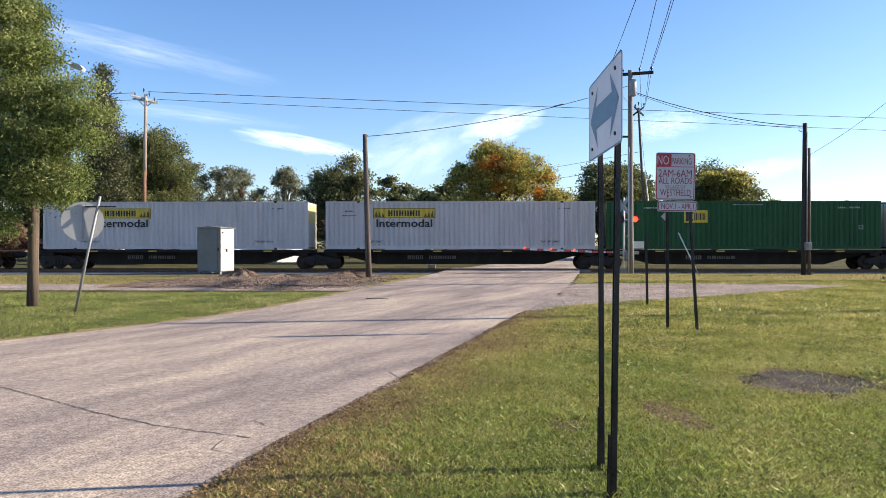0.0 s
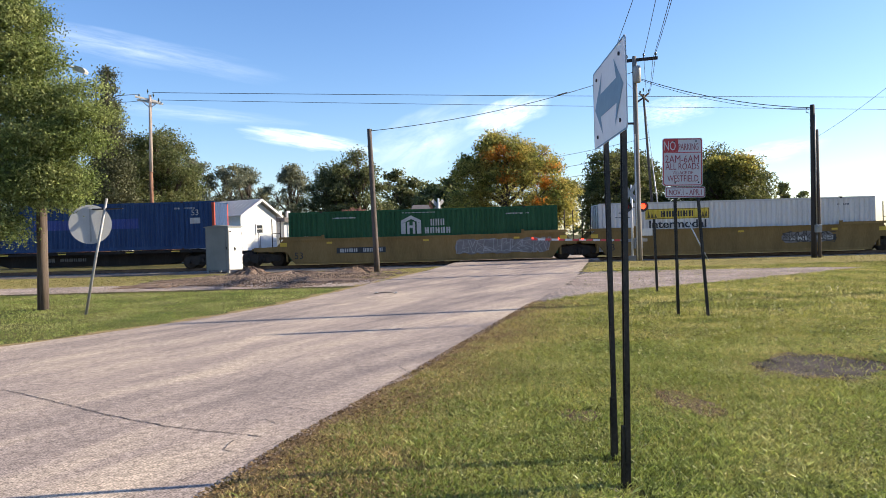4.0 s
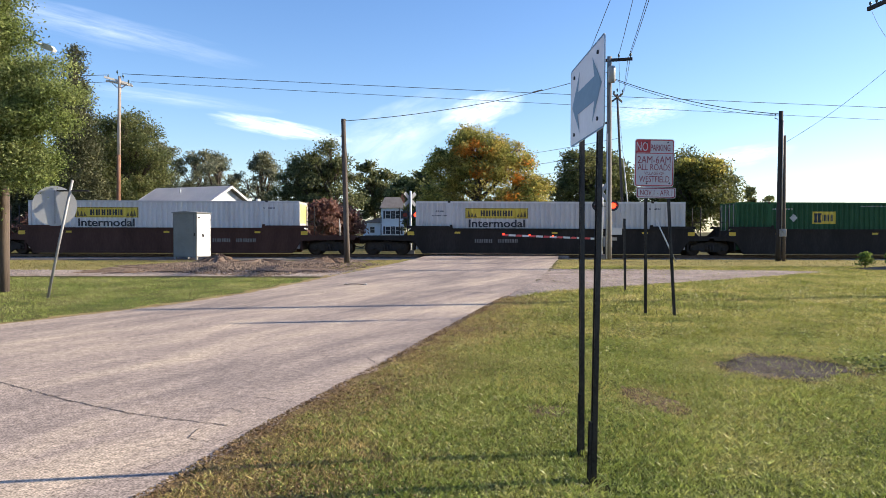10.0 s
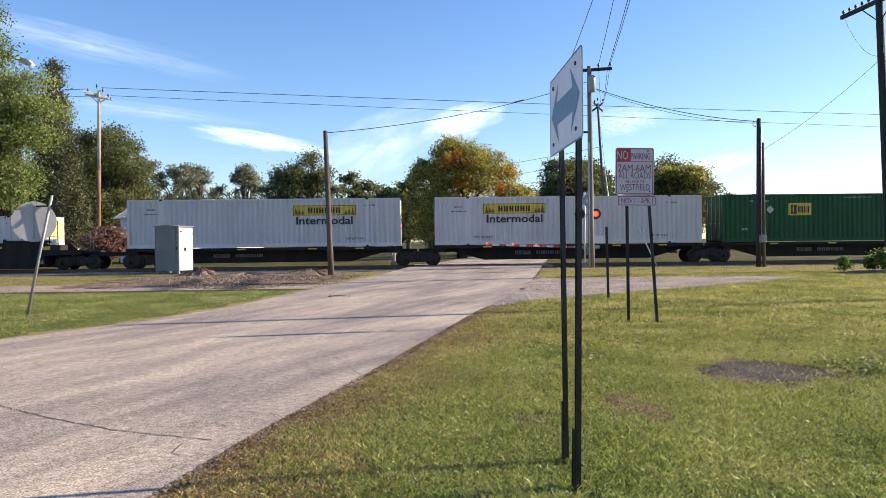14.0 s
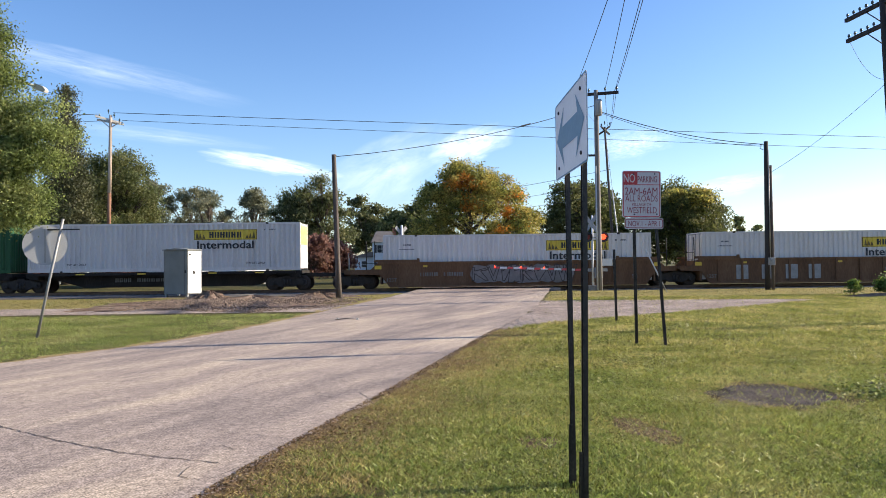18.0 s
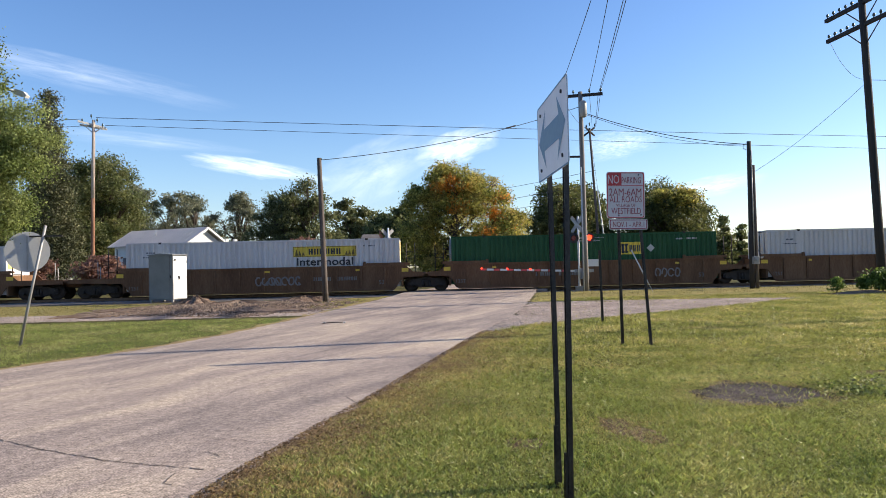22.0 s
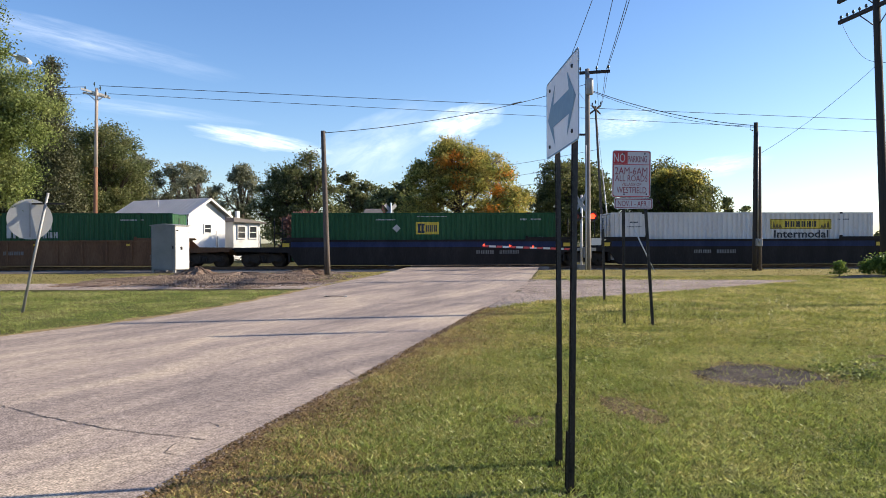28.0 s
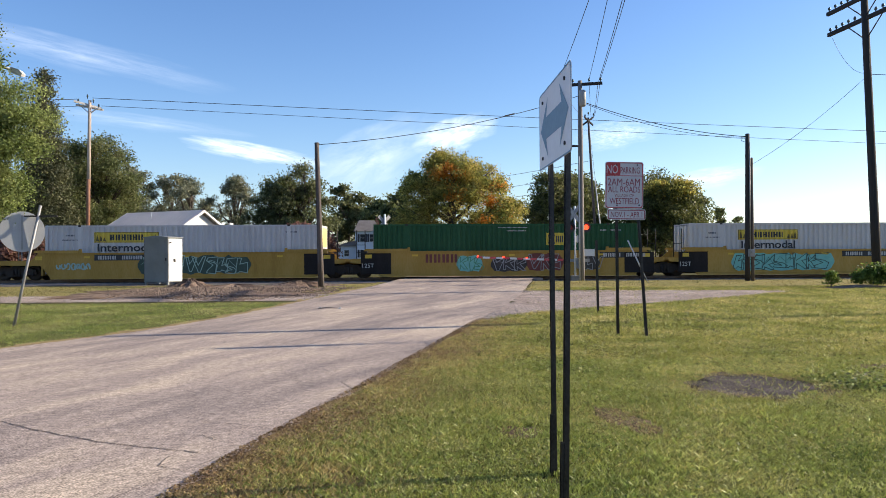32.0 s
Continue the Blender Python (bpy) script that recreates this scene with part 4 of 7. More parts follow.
def well_meshes(key, material, gap_l, gap_r):
    """Side, chords and ends of one well; gap: clear distance beyond the box at either end that the ends must bridge."""
    k = (key, gap_l, gap_r)
    if k in well_cache:
        return well_cache[k]
    hl = BOX_L / 2
    xl, xr = -hl - gap_l, hl + gap_r
    d = {}
    wall = [(-hl + 0.35, 0.16), (hl - 0.35, 0.16), (hl + 0.15, 0.86), (xr - 0.15, 0.92), (xr - 0.15, 1.16), (hl + 0.75, 1.18), (hl + 0.35, 1.56), (hl - 0.1, 1.60),
            (-hl + 0.1, 1.60), (-hl - 0.35, 1.56), (-hl - 0.75, 1.18), (xl + 0.15, 1.16), (xl + 0.15, 0.92), (-hl - 0.15, 0.86)]
    bm = bmesh.new()
    prism(bm, wall, -1.47, -1.42)
    d["wall"] = made("well_side", bm, material)
    bm = bmesh.new()
    box(bm, -hl - 0.3, hl + 0.3, -1.53, -1.40, 1.52, 1.62)
    d["chord"] = made("top_chord", bm, material)
    bm = bmesh.new()
    box(bm, -hl + 0.35, hl - 0.35, -1.50, -1.38, 0.13, 0.25)
    d["sill"] = made("bottom_sill", bm, material)
    bm = bmesh.new()
    box(bm, -0.1, 0.1, -1.42, 1.42, 0.16, 0.33)
    d["floor"] = made("cross_bearer", bm, M_TRUCK)
    for nm, a, b, s in (("endl", xl, -hl - 0.12, -1), ("endr", hl + 0.12, xr, 1)):
        bm = bmesh.new()
        box(bm, a + 0.02, b, -1.40, 1.40, 1.02, 1.12)
        box(bm, a + 0.02, b, -0.35, 0.35, 0.72, 1.02)
        e = b if s < 0 else a
        box(bm, e - 0.05, e + 0.05, -1.42, 1.42, 0.3, 1.5)
        d[nm] = made("end_platform", bm, material)
    bm = bmesh.new()
    prism(bm, [(-1.30, 1.62), (1.30, 1.62), (1.30, 1.70), (1.22, 1.76), (-1.22, 1.76), (-1.30, 1.70)], -1.52, -1.41)
    d["raised"] = made("raised_chord", bm, material)
    bm = bmesh.new()
    prism(bm, [(-0.10, 1.60), (0.10, 1.60), (0.07, 1.84), (-0.07, 1.84)], -1.545, -1.44)
    d["guide"] = made("box_guide", bm, material)
    bm = bmesh.new()
    box(bm, -hl + 0.4, hl - 0.4, -1.56, -1.47, 0.10, 0.135)
    d["flange"] = made("lower_flange", bm, material)
    bm = bmesh.new()
    box(bm, -0.06, 0.06, -1.55, -1.47, 0.25, 1.52)
    d["rib"] = made("side_post", bm, material)
    bm = bmesh.new()
    box(bm, -0.17, 0.17, -1.476, -1.46, -0.055, 0.055)
    d["refl"] = made("reflector", bm, M_REFL_Y)
    bm = bmesh.new()
    box(bm, -0.2, 0.2, -1.482, -1.46, 1.20, 1.42)
    d["plate"] = made("end_plate", bm, M_REFL_Y)
    bm = bmesh.new()
    box(bm, -0.9, 0.9, -1.480, -1.46, 0.26, 1.50)
    d["black_wide"] = made("stencil_panel", bm, M_NAVYCAR)
    bm = bmesh.new()
    box(bm, -0.36, 0.36, -1.50, -1.468, 0.36, 1.22)
    d["poster"] = made("painted_panel", bm, M_GRAF["white"])
    bm = bmesh.new()
    tube(bm, [(0, -1.35, 1.1), (0, -1.35, 2.9)], 0.03, 6)
    tube(bm, [(0.5, -1.35, 1.1), (0.5, -1.35, 2.9)], 0.03, 6)
    tube(bm, [(0, -1.35, 2.0), (0.5, -1.35, 2.0)], 0.018, 6)
    tube(bm, [(0, -1.35, 1.55), (0.5, -1.35, 1.55)], 0.016, 6)
    d["rail"] = made("hand_rail", bm, M_TRUCK)
    bm = bmesh.new()
    tube(bm, [(0, 0.35, 0.85), (0, 0.35, 1.9)], 0.03, 6)
    tube(bm, [(0, 0.0, 1.1), (0, 0.0, 2.2)], 0.025, 6)
    d["stand"] = made("brake_stand", bm, M_GALV)
    bm = bmesh.new()
    box(bm, -hl, hl, -1.478, -1.46, 1.18, 1.50)
    d["band"] = made("blue_band", bm, M_BLUESTRIPE)
    bm = bmesh.new()
    box(bm, -0.5, 0.5, -0.09, 0.09, 0.70, 0.88)
    box(bm, -0.12, 0.25, -0.16, 0.16, 0.66, 0.92)
    tube(bm, [(-0.5, -0.45, 0.85), (-0.2, -0.5, 0.5), (0.2, -0.5, 0.42), (0.5, -0.45, 0.8)], 0.03, 6)
    d["coupler"] = made("coupler", bm, M_TRUCK)
    well_cache[k] = d
    return d


def well_car(i, left, style, first, last, gap_l, gap_r, art, loaded=True):
    material, word, ribs = {"tan": (M_TAN, "faded tan", False), "maroon": (M_MAROON, "dark maroon", False), "black": (M_BLACKCAR, "black", False),
                            "brown": (M_BROWN, "rusty brown ribbed", True), "navy": (M_NAVYCAR, "black and navy-blue", False), "yellow": (M_YELCAR, "yellow", False)}[style]
    label = f"{word} well car" + (" with spray-painted sides" if art else "") + " on the rails"
    ob = thing("well_car", (left + BOX_L / 2, TRACK, RAIL), label, "rail car", "cars of the train")
    d = well_meshes(style, material, gap_l, gap_r)
    hl = BOX_L / 2
    for turn in (0, math.pi):
        if turn and abs(gap_l - gap_r) > 0.01:
            d2 = well_meshes(style, material, gap_r, gap_l)
        else:
            d2 = d
        part("well_side", d2["wall"], None, ob).rotation_euler.z = turn
        part("top_chord", d["chord"], None, ob).rotation_euler.z = turn
        part("bottom_sill", d["sill"], None, ob).rotation_euler.z = turn
        if style == "navy":
            part("blue_band", d["band"], None, ob, "dark blue painted band").rotation_euler.z = turn
        if ribs:
            for k in range(11):
                part("side_post", d["rib"], None, ob, "", (-hl + 0.9 + k * (BOX_L - 1.8) / 10 if not turn else hl - 0.9 - k * (BOX_L - 1.8) / 10, 0, 0)).rotation_euler.z = turn
    for k in range(8):
        part("cross_bearer", d["floor"], None, ob, "", (-hl + 0.8 + k * (BOX_L - 1.6) / 7, 0, 0))
    part("end_platform", d["endl"], None, ob)
    part("end_platform", d["endr"], None, ob)
    for x in (-5.6, 0.2, 5.6):
        part("reflector", d["refl"], None, ob, "yellow reflector", (x, 0, 1.36))
    for x in (-hl - 0.3, hl + 0.3):
        part("end_plate", d["plate"], None, ob, "yellow marker plate", (x, 0, 0))
    part("hand_rail", d["rail"], None, ob, "", (-hl - 1.0, 0, 0))
    part("hand_rail", d["rail"], None, ob, "", (hl + 0.4, 0, 0))
    truck(ob, -hl - gap_l if not first else -hl - 1.75)
    if first:
        part("coupler", d["coupler"], None, ob, "", (-hl - gap_l, 0, 0))
        part("brake_stand", d["stand"], None, ob, "", (-hl - 2.2, 0, 0))
    if last:
        truck(ob, hl + 1.75)
        part("brake_stand", d["stand"], None, ob, "", (hl + 2.2, 0, 0))
    if style == "brown":
        letters("stencil", "125T", 0.30, M_FADED, ob, (-hl + 0.5, -1.485, 0.55))
    if style == "yellow":
        if not first:
            part("stencil_panel", d["black_wide"], None, ob, "black stencil panel", (-hl + 0.15, 0, 0))
            letters("stencil", "125T", 0.36, M_CHERRY, ob, (-hl - 0.35, -1.485, 0.75))
        if not last:
            part("stencil_panel", d["black_wide"], None, ob, "black stencil panel", (hl - 0.15, 0, 0))
        if i == 33:
            tagged(part("lettering", deco("redword", lambda: bars([(-5.0, -3.0, 0.92, 1.42, 4)], M_GRAF["maroon"], "lettering", -1.476)), None, ob, "large faded maroon lettering"), kind="stuff")
    if i == 21:
        for x in (2.35, 3.9, 5.35, 6.75):
            part("painted_panel", d["poster"], None, ob, "small pale painted panel", (-hl + x, 0, 0))
    if style in ("tan", "brown"):
        letters("size_number", "53", 0.36 if style == "brown" else 0.56, M_SIGNK if style == "tan" else M_FADED, ob, (-hl + 0.62 if style == "tan" else hl - 1.1, -1.485 if not ribs else -1.556, 0.60))
    for turn in (0, math.pi):
        for x in (-hl + 0.75, hl - 0.75):
            part("raised_chord", d["raised"], None, ob, "", (x, 0, 0)).rotation_euler.z = turn
        for x in (-hl + 2.1, hl - 2.1):
            part("box_guide", d["guide"], None, ob, "", (x, 0, 0)).rotation_euler.z = turn
        part("lower_flange", d["flange"], None, ob).rotation_euler.z = turn
    dark = style in ("tan", "yellow")
    mark_z = 0.46 if style == "yellow" else 0.0
    spot = {6: 3.1, 8: 9.9, 9: 6.2, 10: 8.0, 12: 3.5, 14: 3.0, 32: 3.1, 20: 2.2, 33: 13.8, 34: 9.6}.get(i, 11.0 if i % 2 else 5.0)
    tagged(part("reporting_lettering", deco(("rm", spot, dark), lambda: bars([(spot - hl, spot - hl + 1.1, 0.76, 0.98, 4), (spot - hl + 1.4, spot - hl + 2.6, 0.76, 0.98, 6)], M_CHERRY if dark else M_FADED, "reporting_lettering", -1.476)), None, ob, "faded white lettering", (0, 0, mark_z)), kind="stuff")
    if dark:
        part("mark_panel", deco(("mp", spot), lambda: made("mark_panel", plate(spot - hl - 0.2, spot - hl + 2.75, 0.70, 1.04), M_SIGNK)), None, ob, "black painted strip", (0, 0, mark_z))
    for x, z, ln, tall, cols, seed in art:
        for me, c in squiggle(seed, ln, tall, cols):
            tagged(part("spray_paint", me, None, ob, f"{c} sprayed lettering strokes", (x - hl, -1.4875 if not ribs else -1.556, z)), kind="stuff")
    MOVERS.append((ob, left + BOX_L / 2, RAIL))
    return ob


def plate(x0, x1, z0, z1):
    bm = bmesh.new()
    box(bm, x0, x1, -1.4755, -1.46, z0, z1)
    return bm


spine_cache = {}


def spine_car(i, left, first, last, gap_l, gap_r):
    ob = thing("spine_car", (left + BOX_L / 2, TRACK, RAIL), "black steel spine car with a low deck on wheeled trucks", "rail car", "cars of the train")
    hl = BOX_L / 2
    k = (gap_l, gap_r, first, last)
    if k not in spine_cache:
        a = -hl - gap_l + 0.05
        b = hl + gap_r - 0.05
        d = {}
        bm = bmesh.new()
        prism(bm, [(a, 0.80), (-hl + 1.2, 0.80), (-hl + 3.0, 0.30), (hl - 3.0, 0.30), (hl - 1.2, 0.80), (b, 0.80), (b, 1.02), (a, 1.02)], -0.62, 0.62)
        d["beam"] = made("spine_beam", bm, M_BLACKCAR)
        for key, w in (("wide", 0.7), ("slim", 0.22)):
            bm = bmesh.new()
            box(bm, -w / 2, w / 2, -1.30, 1.30, 0.98, 1.19)
            d[key] = made("cross_arm", bm, M_BLACKCAR)
        bm = bmesh.new()
        box(bm, -hl + 0.3, hl - 0.3, -1.36, -1.24, 1.02, 1.17)
        d["side"] = made("side_sill", bm, M_BLACKCAR)
        bm = bmesh.new()
        box(bm, 0, 0.5, -1.372, -1.35, 1.06, 1.13)
        d["refl"] = made("reflector", bm, M_REFL_Y)
        bm = bmesh.new()
        box(bm, -0.28, 0.28, -1.28, 1.28, 0.80, 0.98)
        d["bolster"] = made("bolster", bm, M_BLACKCAR)
        d["marks"] = bars([(-3.2, -2.2, 0.60, 0.84, 4), (-1.9, -0.2, 0.62, 0.82, 6)], M_FADED, "reporting_lettering", -0.63)
        spine_cache[k] = d
    d = spine_cache[k]
    part("spine_beam", d["beam"], None, ob)
    for x in (-hl + 0.25, -6.1, -2.1, 2.1, 6.1, hl - 0.25):
        part("cross_arm", d["wide" if abs(x) > 5 else "slim"], None, ob, "", (x, 0, 0))
    part("side_sill", d["side"], None, ob)
    part("side_sill", d["side"], None, ob).rotation_euler.z = math.pi
    for x in (-hl + 0.35, hl - 0.35):
        part("bolster", d["bolster"], None, ob, "", (x, 0, 0))
    for x in (-5.2, -1.6, 2.6, 5.4):
        part("reflector", d["refl"], None, ob, "yellow reflector", (x, 0, 0))
    tagged(part("reporting_lettering", d["marks"], None, ob, "faded white lettering"), kind="stuff")
    truck(ob, -hl - gap_l if not first else -hl + 0.85)
    if last:
        truck(ob, hl - 0.85)
    if first:
        part("coupler", well_meshes("tan", M_TAN, 1.5, 1.5)["coupler"], None, ob, "", (-hl - gap_l, 0, 0))
    MOVERS.append((ob, left + BOX_L / 2, RAIL))
    return ob


# left end of each box at the start, its colour, its emblem and where that sits along the side
LOADS = [
    (-25.27, "w", "sign", 2.85), (-8.05, "w", "sign", 2.85), (8.78, "g", "badge", 4.6), (25.63, "w", "sign", 2.8), (43.60, "b", "badge", 2.45),
    (64.26, "g", "house", 6.8), (82.85, "w", "sign", 2.75), (102.05, "w", "sign", 9.75), (124.64, "r", "house", 6.4), (143.9, "g", "badge", 4.5),
    (163.15, "w", "sign", 2.75), (186.25, "w", "sign", 2.95), (205.46, "g", "badge", 4.6), (224.78, "w", "sign", 2.9), (245.84, "w", "sign", 9.75),
    (264.07, "w", "sign", 2.9), (281.48, "g", "badge", 4.1), (298.30, "g", "house", 6.6), (315.46, "w", "sign", 9.8), (336.54, "w", "sign", 9.8),
    (355.76, "w", "sign", 9.8), (375.12, "w", "sign", 9.75), (398.22, "w", "sign", 9.8), (417.48, "g", "badge", 10.2), (436.77, "w", "sign", 9.75),
    (459.86, "w", "sign", 9.8), (478.97, "w", "sign", 9.8), (498.18, "g", "house", 6.5), (521.32, "g", "badge", 7.4), (540.49, "w", "sign", 9.8),
    (559.84, "g", "badge", 7.3), (583.00, "w", "sign", 2.8), (602.20, "g", "badge", 10.4), (621.36, "w", "sign", 3.0)]
SETS = [("spine", 1, 5), ("tan", 6, 8), ("maroon", 9, 11), ("black", 12, 14), ("spine", 15, 19), ("brown", 20, 22), ("brown", 23, 25), ("brown", 26, 28), ("navy", 29, 31), ("yellow", 32, 34)]
ART = {
    6: [(10.0, 0.9, 5.6, 0.95, ("grey", "white"), 5)], 7: [(10.6, 0.95, 3.0, 0.7, ("grey", "dark"), 4)], 8: [(2.4, 0.92, 5.4, 0.75, ("dark",), 7)],
    20: [(5.2, 0.86, 6.2, 1.16, ("grey", "dark"), 21)], 22: [(12.9, 0.8, 0.9, 0.7, ("white",), 23), (4.2, 0.9, 1.0, 0.45, ("white",), 28)],
    23: [(7.6, 0.8, 2.7, 0.5, ("grey",), 24)], 24: [(12.2, 0.8, 1.6, 0.5, ("grey",), 25)], 26: [(12.1, 0.9, 0.9, 0.55, ("white",), 26)],
    31: [(5.2, 1.34, 2.2, 0.24, ("white",), 29)],
    32: [(0.7, 0.82, 2.0, 0.36, ("mint",), 31), (5.4, 0.88, 6.6, 1.18, ("forest", "mint"), 32)],
    33: [(4.95, 0.86, 1.55, 1.0, ("teal", "green"), 33), (7.0, 0.80, 2.2, 0.9, ("dark", "white"), 36), (9.1, 0.92, 2.3, 1.1, ("maroon", "white"), 34), (12.4, 0.85, 1.2, 0.9, ("dark", "white"), 37)],
    34: [(2.5, 0.86, 6.4, 1.12, ("teal", "forest"), 35)]}
for style, a, b in SETS:
    for i in range(a, b + 1):
        left = LOADS[i - 1][0]
        before = left - LOADS[i - 2][0] - BOX_L if i > 1 else 4.8
        after = LOADS[i][0] - left - BOX_L if i < 34 else 3.0
        gl, gr = round(before / 2, 2), round(after / 2, 2)
        if style == "spine":
            spine_car(i, left, i == a, i == b, gl, gr)
            container(i, left, 1.20, *LOADS[i - 1][1:])
        else:
            well_car(i, left, style, i == a, i == b, gl, gr, ART.get(i, []))
            container(i, left, 0.34, *LOADS[i - 1][1:])
well_car(0, -25.27 - 4.8 - BOX_L - 1.2, "brown", False, True, 1.5, 3.6, [])

# ---- signs and posts by the road ----
def channel_post(name, foot, head, parent, width=0.062, material=None, edge_on=False):
    """A flanged steel post: web and two lips, with rows of holes' worth of dents left plain."""
    bm = bmesh.new()
    f, h = Vector(foot), Vector(head)
    n = 6
    prof = [(-0.5, 0.35), (-0.5, 0.0), (-0.25, 0.0), (-0.22, -0.4), (0.22, -0.4), (0.25, 0.0), (0.5, 0.0), (0.5, 0.35), (0.42, 0.35), (0.42, 0.1), (0.2, 0.1), (0.16, -0.28), (-0.16, -0.28), (-0.2, 0.1), (-0.42, 0.1), (-0.42, 0.35)]
    rings = []
    for i in range(n + 1):
        c = f.lerp(h, i / n)
        rings.append([bm.verts.new((c.x - b * width * 0.8, c.y + a * width, c.z) if edge_on else (c.x + a * width, c.y + b * width * 0.8, c.z)) for a, b in prof])
    for a, b in zip(rings, rings[1:]):
        for k in range(len(prof)):
            j = (k + 1) % len(prof)
            bm.faces.new((a[k], a[j], b[j], b[k]))
    bm.faces.new(rings[-1])
    return part(name, bm, material or M_POST, parent)


def rounded(w, h, r, n=5):
    pts = []
    for cx, cz, a0 in ((w / 2 - r, -h / 2 + r, -90), (w / 2 - r, h / 2 - r, 0), (-w / 2 + r, h / 2 - r, 90), (-w / 2 + r, -h / 2 + r, 180)):
        for k in range(n + 1):
            a = radians(a0 + 90 * k / n)
            pts.append((cx + r * math.cos(a), cz + r * math.sin(a)))
    return pts


def flat(bm, poly, y0, y1):
    prism(bm, poly, y0, y1)


# two-way arrow sign, edge almost towards the eye
sg = thing("arrow_sign", (1.05, 5.33, 0), "faded white sign with pale blue two-way arrow on dark posts", "road sign")
bm = bmesh.new()
flat(bm, rounded(1.19, 0.605, 0.04), -0.002, 0.002)
plate_ob = part("sign_plate", bm, M_SIGNW, sg)
plate_ob.matrix_basis = pose(0.0, 0, 2.675, 0, 0, -90)
bm = bmesh.new()
for poly in ([(-0.29, -0.085), (0.29, -0.085), (0.29, 0.085), (-0.29, 0.085)],
             *[[(s * 0.52, 0.0), (s * 0.22, 0.23), (s * 0.29, 0.085)] for s in (-1, 1)], *[[(s * 0.52, 0.0), (s * 0.29, 0.085), (s * 0.29, -0.085)] for s in (-1, 1)],
             *[[(s * 0.52, 0.0), (s * 0.29, -0.085), (s * 0.22, -0.23)] for s in (-1, 1)]):
    bm.faces.new([bm.verts.new((x, -0.0045, z)) for x, z in poly])
bmesh.ops.remove_doubles(bm, verts=bm.verts[:], dist=0.0005)
part("arrow", bm, M_SIGNB, plate_ob, "pale blue two-headed arrow")
bm = bmesh.new()
outer, inner = rounded(1.19, 0.605, 0.04), rounded(1.165, 0.58, 0.035)
a = [bm.verts.new((x, -0.0032, z)) for x, z in outer]
b = [bm.verts.new((x, -0.0032, z)) for x, z in inner]
for k in range(len(a)):
    j = (k + 1) % len(a)
    bm.faces.new((a[k], a[j], b[j], b[k]))
part("sign_border", bm, M_SIGNB, plate_ob, "thin faded blue border")
for x in (-0.43, 0.40):
    for z in (-0.22, 0.22):
        bm = bmesh.new()
        tube(bm, [(x, -0.012, z), (x, 0.02, z)], 0.014, 8)
        part("bolt", bm, M_SIGNK, plate_ob)
channel_post("post", (0.035, 0.24, -0.05), (0.04, 0.36, 2.94), sg, 0.058, None, True)
channel_post("post", (-0.015, -0.40, -0.05), (0.04, -0.31, 2.94), sg, 0.062, None, True)
channel_post("stub_post", (0.012, 0.225, -0.05), (0.018, 0.235, 0.47), sg, 0.05, None, True)
channel_post("stub_post", (-0.044, -0.415, -0.05), (-0.030, -0.395, 0.42), sg, 0.05, None, True)

# parking notice
npk = thing("parking_sign", (4.48, 14.8, 0), "white and red parking notice on two dark steel posts", "road sign")
bm = bmesh.new()
flat(bm, rounded(0.79, 0.955, 0.05), -0.002, 0.002)
M_SIGNP = mat("sign_pink_white", [(0.56, 0.50, 0.495), (0.66, 0.60, 0.59)], 0.6, 2.2, 30, 0.03)
np_plate = part("sign_plate", bm, M_SIGNP, npk)
np_plate.matrix_basis = pose(-0.145, -0.05, 3.09, 0, 1.0, 0)
for w, h in ((0.765, 0.93),):
    bm = bmesh.new()
    a = [bm.verts.new((x, -0.004, z)) for x, z in rounded(w, h, 0.045)]
    b = [bm.verts.new((x, -0.004, z)) for x, z in rounded(w - 0.035, h - 0.035, 0.035)]
    for k in range(len(a)):
        j = (k + 1) % len(a)
        bm.faces.new((a[k], a[j], b[j], b[k]))
    box(bm, -0.365, 0.365, -0.0042, -0.002, 0.185, 0.20)
    part("red_border", bm, M_SIGNR, np_plate)
bm = bmesh.new()
box(bm, -0.372, -0.085, -0.005, -0.002, 0.205, 0.455)
part("red_block", bm, M_SIGNR, np_plate)
M_SIGNT = mat("sign_maroon", [(0.24, 0.03, 0.045), (0.33, 0.05, 0.065)], 0.6, 3, 20, 0.0)


def words(text, x0, x1, z0, z1, material, parent, y=-0.0055, bold=0.0):
    """One line of sign lettering set to a given width and height."""
    ob = letters("lettering", text, 0.2, material, parent, (0, 0, 0), bold=bold)
    xs, zs = [v.co.x for v in ob.data.vertices], [v.co.y for v in ob.data.vertices]
    fx, fz = (x1 - x0) / (max(xs) - min(xs)), (z1 - z0) / (max(zs) - min(zs))
    ob.matrix_basis = pose(x0 - min(xs) * fx, y, z0 - min(zs) * fz, 90) @ Matrix.Diagonal((fx, fz, 1, 1))
    return ob


words("NO", -0.365, -0.135, 0.235, 0.415, M_SIGNP, np_plate, -0.0075)
words("PARKING", -0.08, 0.315, 0.24, 0.37, M_SIGNT, np_plate)
words("2AM-6AM", -0.34, 0.325, -0.012, 0.137, M_SIGNT, np_plate)
words("ALL ROADS", -0.335, 0.33, -0.150, -0.022, M_SIGNT, np_plate)
words("VILLAGE OF", -0.20, 0.20, -0.243, -0.178, M_SIGNT, np_plate, bold=0.0)
words("WESTFIELD", -0.30, 0.31, -0.390, -0.262, M_SIGNT, np_plate)
bm = bmesh.new()
flat(bm, rounded(0.79, 0.215, 0.03), -0.002, 0.002)
np_sub = part("lower_plate", bm, M_SIGNP, npk)
